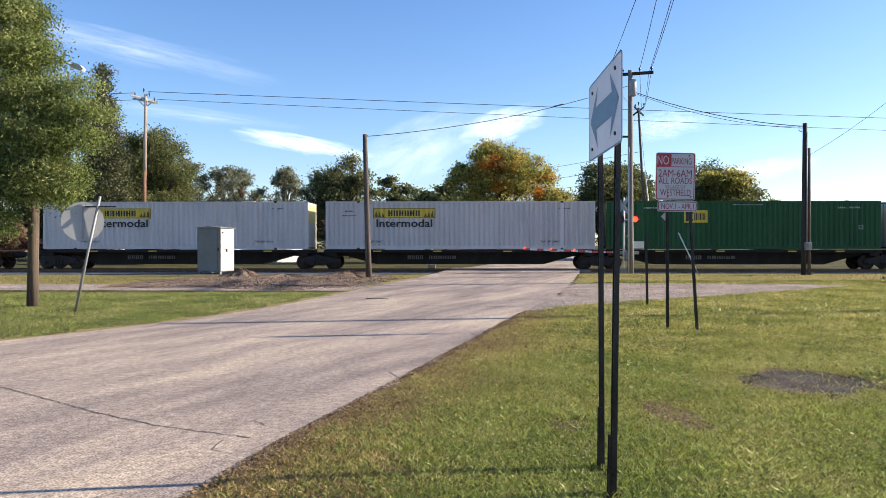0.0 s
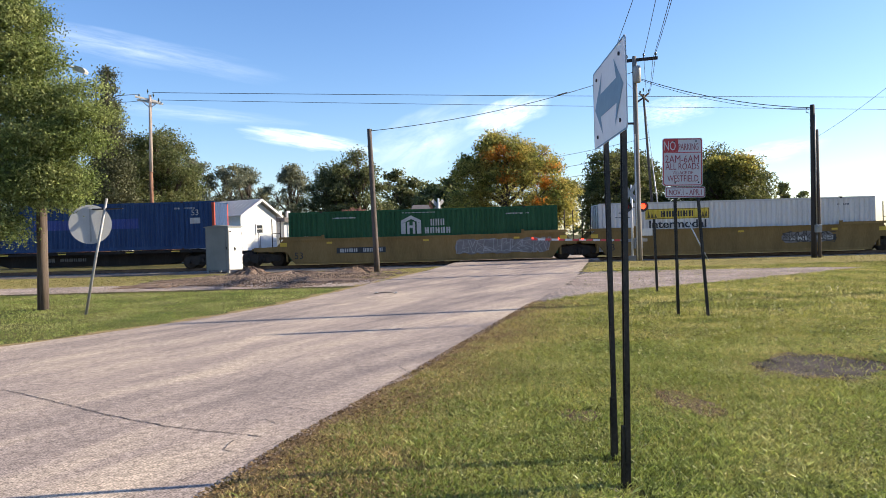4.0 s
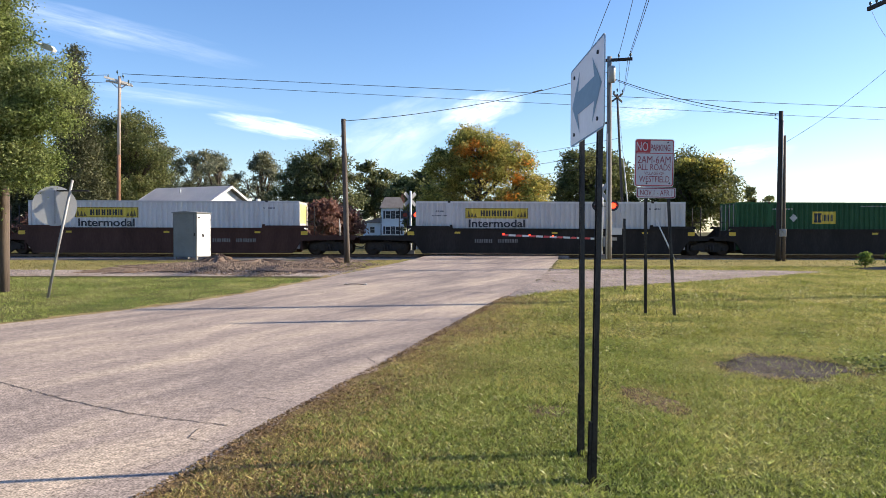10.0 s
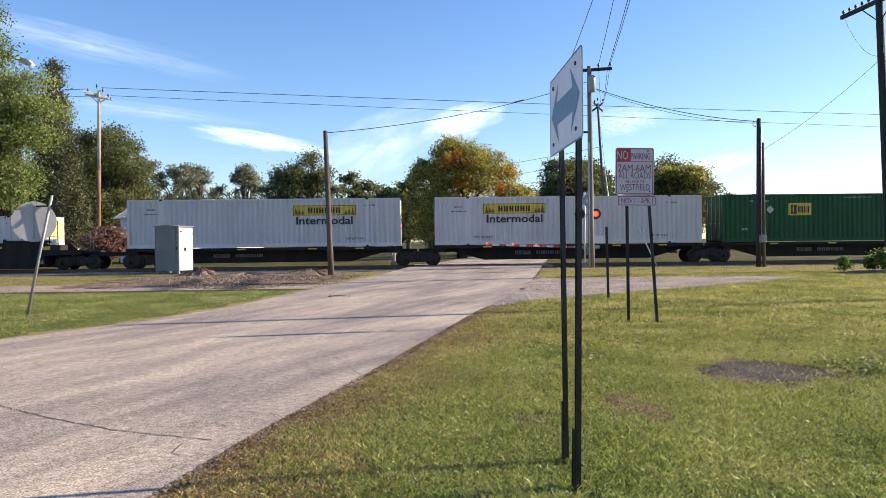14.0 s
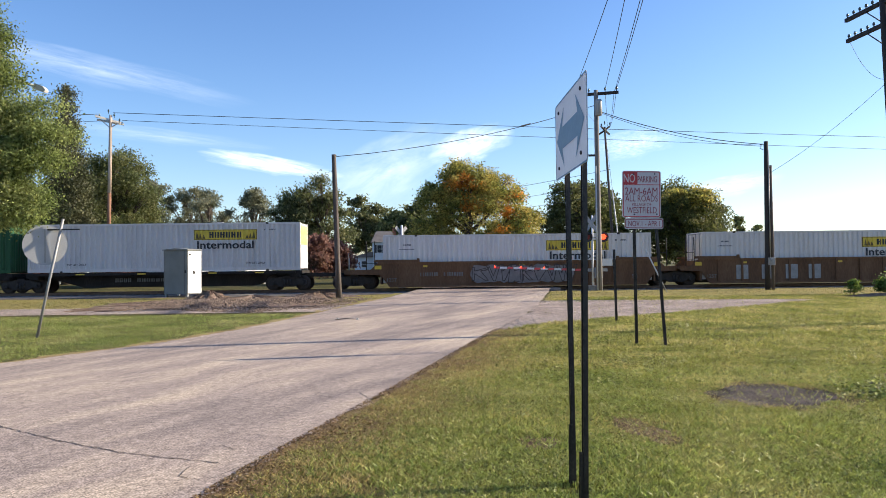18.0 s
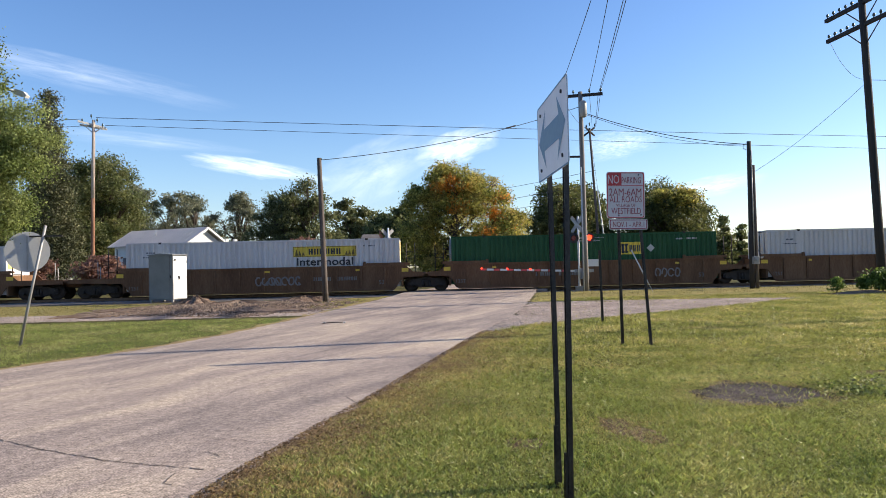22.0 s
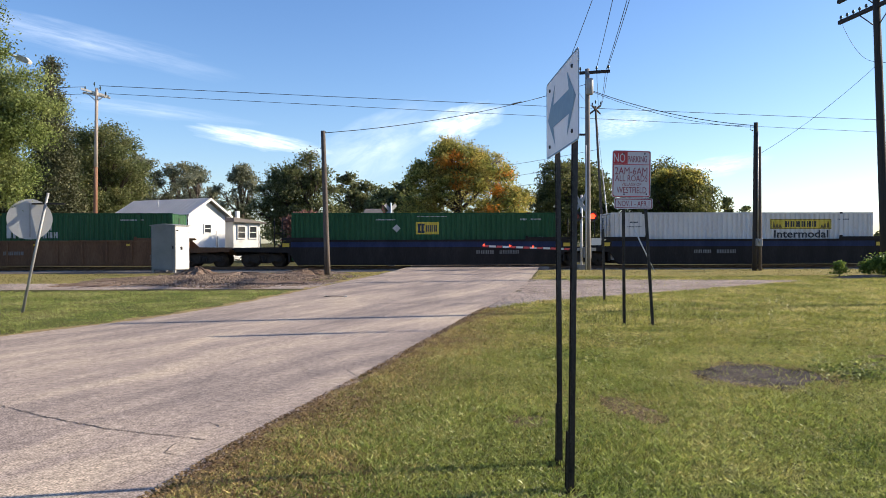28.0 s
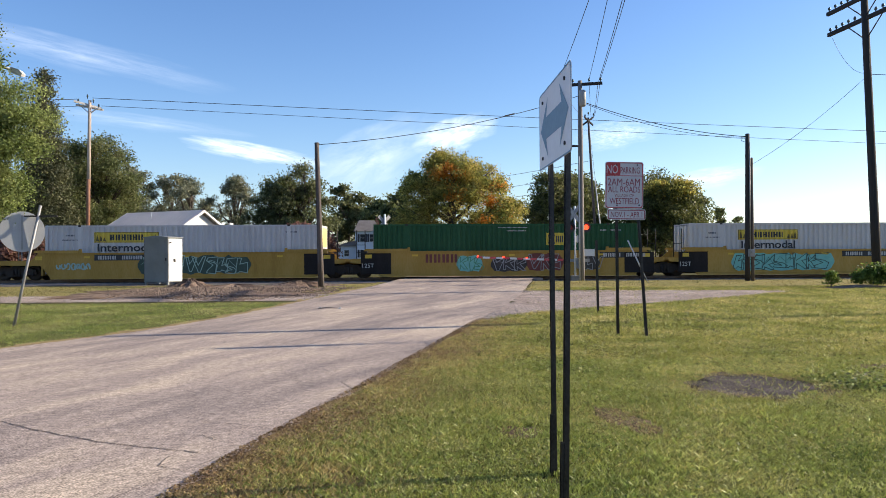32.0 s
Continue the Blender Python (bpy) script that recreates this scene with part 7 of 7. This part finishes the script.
# ---- grass, stones, litter ----
def blades(name, n, region, h0, h1, w0, w1, material, seed, label):
    rng = np.random.default_rng(seed)
    pts = region(rng, n)
    n = len(pts)
    z = np.interp(pts[:, 1], H_Y, H_Z)
    ang = rng.uniform(0, 6.2832, n)
    hh = rng.uniform(h0, h1, n) * (0.7 + 0.6 * (np.sin(pts[:, 0] * 2.3) * np.sin(pts[:, 1] * 1.9) * 0.5 + 0.5))
    ww = rng.uniform(w0, w1, n)
    lean = rng.normal(0, 0.55, (n, 2)) * hh[:, None]
    ca, sa = np.cos(ang) * ww / 2, np.sin(ang) * ww / 2
    v = np.zeros((n, 4, 3))
    v[:, 0] = np.stack([pts[:, 0] - ca, pts[:, 1] - sa, z], 1)
    v[:, 1] = np.stack([pts[:, 0] + ca, pts[:, 1] + sa, z], 1)
    v[:, 2] = np.stack([pts[:, 0] + lean[:, 0] * 0.5 + ca * 0.7, pts[:, 1] + lean[:, 1] * 0.5 + sa * 0.7, z + hh * 0.65], 1)
    v[:, 3] = np.stack([pts[:, 0] + lean[:, 0], pts[:, 1] + lean[:, 1], z + hh], 1)
    return tagged(new(name, leaf_mesh(name, v.reshape(-1, 3), material)), label, "grass", kind="stuff")


BARE = [(4.36, 9.12, 0.92, 0.92, -22), (2.15, 7.30, 0.66, 0.22, -80), (1.0, 6.9, 0.24, 0.26, 8), (-0.55, 5.6, 0.12, 0.35, 30), (6.8, 10.5, 0.45, 0.22, 0), (1.07, 5.45, 0.10, 0.16, 0), (1.03, 4.82, 0.10, 0.16, 0)]


def right_lawn(y0, y1, wide, near=1.0):
    def region(rng, n):
        y = y0 + (y1 - y0) * rng.random(n * 3) ** near
        edge = np.interp(y, R_Y, R_X) + 0.12 + 1.3 * rng.random(n * 3) ** 1.2
        x = edge + (wide(y) - edge) * rng.random(n * 3)
        frayed = 0.95 + 0.3 * np.sin(5 * x + 3 * y) + 0.25 * np.sin(11 * x - 7 * y)
        thin = np.zeros(n * 3, bool)
        bare = np.zeros(n * 3, bool)
        for cx, cy, rx, ry, turn in BARE:
            ca, sa = math.cos(radians(turn)), math.sin(radians(turn))
            u, v = ca * (x - cx) + sa * (y - cy), ca * (y - cy) - sa * (x - cx)
            far = (u / rx) ** 2 + (v / ry) ** 2
            bare |= (far < frayed * 0.9) & ((rx > 0.8) | (rng.random(n * 3) < 0.8))
            thin |= far < frayed * 2.2
        drive = (y > 18.4) & (y < 30.8) & (x < np.interp(y, DRIVE_Y, DRIVE_X) - 0.1)
        worn = 0.5 + 0.5 * np.sin(0.9 * x + 1.3 * np.sin(0.7 * y)) * np.sin(1.1 * y + 0.8 * np.sin(1.3 * x))
        tuft = 0.5 + 0.5 * np.sin(21 * x + 4 * np.sin(9 * y)) * np.sin(19 * y + 4 * np.sin(8 * x))
        luck = rng.random(n * 3)
        keep = luck < (0.45 + 0.75 * tuft) * (1 - 0.45 * worn)
        keep &= ~thin | (luck < 0.5)
        keep &= ~bare | (luck < 0.03)
        keep &= ~drive | (luck < 0.01)
        return np.stack([x, y], 1)[keep][:n]
    return region


def left_lawn(rng, n):
    y = 11.5 + 14.0 * rng.random(n)
    edge = np.interp(y, L_Y, L_X) - 0.18 - 0.5 * rng.random(n) ** 2
    x = edge - 14 * rng.random(n)
    return np.stack([x, y], 1)


def leaflets(name, n, region, s0, s1, material, seed, label, top=0.045):
    """Small broad leaves of clover and weeds that lie among the blades."""
    rng = np.random.default_rng(seed)
    pts = region(rng, n)
    n = len(pts)
    c = np.stack([pts[:, 0], pts[:, 1], np.interp(pts[:, 1], H_Y, H_Z) + 0.012 + top * rng.random(n) ** 1.5], 1)
    a = rng.normal(size=(n, 3)) * np.array([1, 1, 0.45])
    a /= np.linalg.norm(a, axis=1)[:, None]
    b = np.cross(a, np.array([0, 0, 1.0]) + 0.55 * rng.normal(size=(n, 3)))
    b /= np.linalg.norm(b, axis=1)[:, None] + 1e-9
    s = rng.uniform(s0, s1, n)[:, None]
    v = np.stack([c - a * s, c + b * s * 0.7, c + a * s, c - b * s * 0.7], 1).reshape(-1, 3)
    return tagged(new(name, leaf_mesh(name, v, material)), label, "weeds", kind="stuff")


def weed_zone(rng, n):
    k = rng.integers(0, 16, n)
    spots = random.Random(44)
    sx, sy = np.array([5.15 + spots.random() * 1.7 for _ in range(16)]), np.array([8.7 + spots.random() * 0.9 for _ in range(16)])
    return np.stack([sx[k] + rng.normal(0, 0.13, n), sy[k] + rng.normal(0, 0.12, n)], 1)


blades("lawn_grass", 300000, right_lawn(3.9, 11.5, lambda y: 1.2 + y * 0.72, 1.45), 0.016, 0.050, 0.003, 0.0062, M_LUSH, 1, "short green and straw-coloured lawn grass")
blades("lawn_grass", 190000, right_lawn(5.0, 14.5, lambda y: 1.2 + y * 0.72, 0.85), 0.018, 0.05, 0.005, 0.010, M_BLADE, 2, "short green and straw-coloured lawn grass")
blades("lawn_grass", 130000, right_lawn(14.0, 33.0, lambda y: 1.5 + y * 0.72), 0.03, 0.075, 0.012, 0.022, M_BLADE, 3, "short green and straw-coloured lawn grass")
blades("lawn_grass", 120000, left_lawn, 0.015, 0.04, 0.009, 0.016, M_LUSH, 4, "short green lawn grass beside the road")
def tufts(name, n, each, region, h0, h1, material, seed, label):
    """Bunches of longer blades that fan out from one root."""
    def bunches(rng, m):
        c = region(rng, n)
        k = rng.integers(0, len(c), m)
        return c[k] + rng.normal(0, 0.016, (m, 2))
    return blades(name, n * each, bunches, h0, h1, 0.004, 0.009, material, seed, label)


M_FRESH = leafy("fresh_blade", [(0.14, 0.20, 0.040), (0.27, 0.32, 0.075), (0.46, 0.45, 0.18)], 0.9, 0.45, 0.6, 9.0)
for m_ in (M_LUSH, M_BLADE, M_FRESH):
    m_.node_tree.nodes["Principled BSDF"].inputs["Roughness"].default_value = 0.45
    m_.node_tree.nodes["Principled BSDF"].inputs["Specular IOR Level"].default_value = 0.5
tufts("grass_tufts", 2400, 10, right_lawn(3.9, 7.5, lambda y: 1.2 + y * 0.72, 1.2), 0.03, 0.068, M_FRESH, 41, "longer bright green tufts in the lawn")
tufts("grass_tufts", 1600, 8, right_lawn(7.0, 15.0, lambda y: 1.2 + y * 0.72), 0.03, 0.060, M_BLADE, 42, "longer yellowish tufts in the lawn")
leaflets("lawn_clover", 60000, right_lawn(3.9, 10.0, lambda y: 1.2 + y * 0.72), 0.005, 0.013, M_CLOVER, 21, "small clover leaves among the lawn grass")
leaflets("lawn_clover", 26000, right_lawn(10.0, 20.0, lambda y: 1.2 + y * 0.72), 0.010, 0.022, M_CLOVER, 22, "small clover leaves among the lawn grass")
leaflets("weed_clumps", 1500, weed_zone, 0.012, 0.030, M_CLOVER, 23, "broad-leaved weeds beside a bare patch", 0.11)


def dry_zone(rng, n):
    y = 29.6 + 11.4 * rng.random(n)
    y = np.where((np.arange(n) % 2 == 0) & (y > 37.5), 29.6 + 7.7 * rng.random(n), y)
    x = np.where(np.arange(n) % 2 == 0, np.interp(y, L_Y, L_X) - 0.2 - 26 * rng.random(n), np.interp(y, R_Y, R_X) + 0.2 + 26 * rng.random(n))
    return np.stack([x, y], 1)


M_STRAW = leafy("straw_blade", [(0.14, 0.13, 0.04), (0.22, 0.19, 0.065), (0.14, 0.155, 0.042)], 0.4, 0.4)
blades("rough_grass", 26000, dry_zone, 0.02, 0.075, 0.015, 0.03, M_STRAW, 5, "dry yellow rough grass along the railway")


M_LITTER = leafy("fallen_leaf", [(0.12, 0.072, 0.036), (0.22, 0.14, 0.068), (0.28, 0.21, 0.095)], 3.0, 0.2, 0.55, 20.0)


def litter(name, n, seed, label):
    """Dead leaves and crumbs that lie nearly flat along the road edge."""
    rng = np.random.default_rng(seed)
    y = 3.9 + 15 * rng.random(n) ** 1.5
    off = np.abs(rng.normal(0.0, 0.52 + 0.26 * np.sin(2.3 * y) * np.sin(0.9 * y), n)) - 0.06
    x = np.interp(y, R_Y, R_X) + off
    z = np.interp(y, H_Y, H_Z) + 0.018 + 0.02 * rng.random(n)
    a = rng.normal(size=(n, 3)) * np.array([1, 1, 0.35])
    a /= np.linalg.norm(a, axis=1)[:, None]
    b = np.cross(a, np.array([0, 0, 1.0]) + 0.4 * rng.normal(size=(n, 3)))
    b /= np.linalg.norm(b, axis=1)[:, None] + 1e-9
    s = rng.uniform(0.005, 0.016, n)[:, None]
    c = np.stack([x, y, z], 1)
    v = np.stack([c - a * s, c + b * s * 0.6, c + a * s, c - b * s * 0.6], 1).reshape(-1, 3)
    return tagged(new(name, leaf_mesh(name, v, M_LITTER)), label, "leaves", kind="stuff")


def verge_zone(rng, n):
    y = 3.9 + 14.6 * rng.random(n) ** 1.4
    return np.stack([np.interp(y, R_Y, R_X) + 0.12 + np.abs(rng.normal(0, 0.7, n)), y], 1)


M_BROWNBLADE = leafy("withered_blade", [(0.24, 0.18, 0.07), (0.40, 0.31, 0.13), (0.29, 0.30, 0.09)], 1.5, 0.35, 0.6, 9.0)
blades("verge_grass", 80000, verge_zone, 0.015, 0.055, 0.004, 0.012, M_BROWNBLADE, 11, "withered brown grass along the road edge")
litter("verge_litter", 46000, 6, "brown fallen leaves and dead weeds at the road edge")


def stones(name, n, zone, s0, s1, seed, label):
    rng = np.random.default_rng(seed)
    pts = zone(rng, n)
    z = np.interp(pts[:, 1], H_Y, H_Z)
    base = np.array([(1, 0, 0), (-1, 0, 0), (0, 1, 0), (0, -1, 0), (0, 0, 1), (0, 0, -1)], float)
    tri = [(0, 2, 4), (2, 1, 4), (1, 3, 4), (3, 0, 4), (2, 0, 5), (1, 2, 5), (3, 1, 5), (0, 3, 5)]
    verts, faces = [], []
    for i, (x, y) in enumerate(pts):
        s = rng.uniform(s0, s1)
        j = base * rng.uniform(0.6, 1.2, (6, 1)) * s * np.array([1.2, 1.0, 0.7])
        a = rng.uniform(0, 6.28)
        r = np.array([[math.cos(a), -math.sin(a), 0], [math.sin(a), math.cos(a), 0], [0, 0, 1]])
        verts += [tuple(q) for q in j @ r.T + np.array([x, y, z[i] + s * 0.25 + (pts_lift(x, y))])]
        faces += [tuple(6 * i + c for c in f) for f in tri]
    return tagged(new(name, raw(name, verts, faces, {"rubble": M_CLOD, "asphalt_crumbs": M_PATCH}.get(name, M_STONE))), label, "stones", kind="stuff")


def pts_lift(x, y):
    dx, dy, c, n = x + 8.9, y - 31.6, math.cos(radians(30)), math.sin(radians(30))
    far = math.hypot((c * dx + n * dy) / 4.8, (c * dy - n * dx) / 3.9)
    return 0.02 + 0.09 * math.sqrt(1 - far) if far < 1 else 0.0




def drive_zone(rng, n):
    y = rng.uniform(18.6, 30.6, n)
    l = np.interp(y, R_Y, R_X)
    r = np.interp(y, DRIVE_Y, DRIVE_X)
    return np.stack([l + (r - l) * rng.random(n), y], 1)


def earth_zone(rng, n):
    a, q = rng.uniform(0, 6.28, n), np.sqrt(rng.random(n))
    pts = np.stack([-7.8 + (6.2 + 1.6 * np.sin(3 * a + 1) + 0.9 * np.sin(7 * a)) * q * np.cos(a), 31.4 + (4.6 + 0.9 * np.sin(4 * a)) * q * np.sin(a)], 1)
    return pts[pts[:, 0] < np.interp(pts[:, 1], L_Y, L_X) - 0.25 - 0.5 * rng.random(n)]


def strip_zone(rng, n):
    y = rng.uniform(26.2, 29.8, n)
    return np.stack([np.interp(y, L_Y, L_X) - 22 * rng.random(n), y], 1)


def bed_zone(rng, n):
    y = np.where(rng.random(n) < 0.7, rng.uniform(42.4, 43.9, n), rng.uniform(46, 47.5, n))
    x = rng.uniform(-34, 34, n)
    return np.stack([x, y], 1)[(x < -1.2) | (x > 8.0)]


def patch_zone(rng, n):
    a, q = rng.uniform(0, 6.28, n), np.sqrt(rng.random(n))
    return np.stack([4.36 + 0.86 * q * np.cos(a), 9.12 + 0.86 * q * np.sin(a)], 1)


stones("gravel_stones", 6000, drive_zone, 0.012, 0.034, 1, "loose grey gravel on the drive")
stones("rubble", 9000, earth_zone, 0.02, 0.068, 2, "loose stones and clods on dug earth")
stones("gravel_stones", 4000, strip_zone, 0.012, 0.038, 3, "loose grey gravel beside the railway")
stones("ballast_stones", 5200, bed_zone, 0.03, 0.06, 4, "crushed stone ballast along the rails")
stones("asphalt_crumbs", 3600, patch_zone, 0.006, 0.022, 5, "crumbs of old asphalt on a bare patch")

def soil_zone(rng, n):
    c, d = math.cos(radians(-80)), math.sin(radians(-80))
    u, v = rng.normal(0, 0.30, n), rng.normal(0, 0.10, n)
    return np.stack([2.15 + c * u - d * v, 7.30 + d * u + c * v], 1)


def rim_zone(rng, n):
    k = rng.random(n)
    a, q = rng.uniform(0, 6.28, n), 1 + rng.normal(0, 0.13, n)
    x = np.where(k < 0.6, 4.36 + 0.92 * q * np.cos(a), 2.15 + rng.normal(0, 0.28, n))
    y = np.where(k < 0.6, 9.12 + 0.92 * q * np.sin(a), 7.30 + rng.normal(0, 0.5, n))
    return np.stack([x, y], 1)


stones("rubble", 900, soil_zone, 0.005, 0.016, 6, "crumbs of dry soil on a bare patch")
blades("dead_grass", 9000, rim_zone, 0.012, 0.05, 0.004, 0.009, M_BROWNBLADE, 12, "withered grass round the bare patches")

# a twig with torn paper on the road
tw = thing("twig", (-2.55, 22.5, road_z(22.5) + 0.018), "thin dark twig with scraps of pale paper on asphalt", "litter")
bm = bmesh.new()
tube(bm, [(-0.32, 0.05, 0.012), (-0.1, -0.03, 0.03), (0.12, 0.02, 0.02), (0.30, -0.04, 0.012)], [0.012, 0.014, 0.011, 0.006], 6)
tube(bm, [(-0.3, 0.05, 0.012), (-0.34, -0.12, 0.012)], 0.009, 6)
part("stem", bm, M_DARKWOOD, tw)
for x, y in ((0.31, -0.05), (-0.31, 0.08)):
    bm = bmesh.new()
    prism(bm, [(x - 0.04, 0.0), (x + 0.045, 0.004), (x + 0.03, 0.05), (x - 0.02, 0.038)], y - 0.03, y + 0.02)
    part("paper_scrap", bm, M_CERAM, tw, "pale paper scrap")

# ties under the rails
bm = bmesh.new()
box(bm, -0.115, 0.115, -1.3, 1.3, -0.10, 0.03)
ME_TIE = made("railroad_tie", bm, M_TIE)
bed = bpy.data.objects["ballast_bed"]
for k in range(170):
    x = -44 + k * 0.52
    if -1.0 < x < 7.9:
        continue
    t_ob = part("railroad_tie", ME_TIE, None, bed, "", (x, TRACK, 0.098))


# ---- what moves ----
def motions():
    for ob, x, z in MOVERS:
        walk(ob, [(t, pose(x - run(t), TRACK, z)) for t in range(0, 33, 2)])


motions()
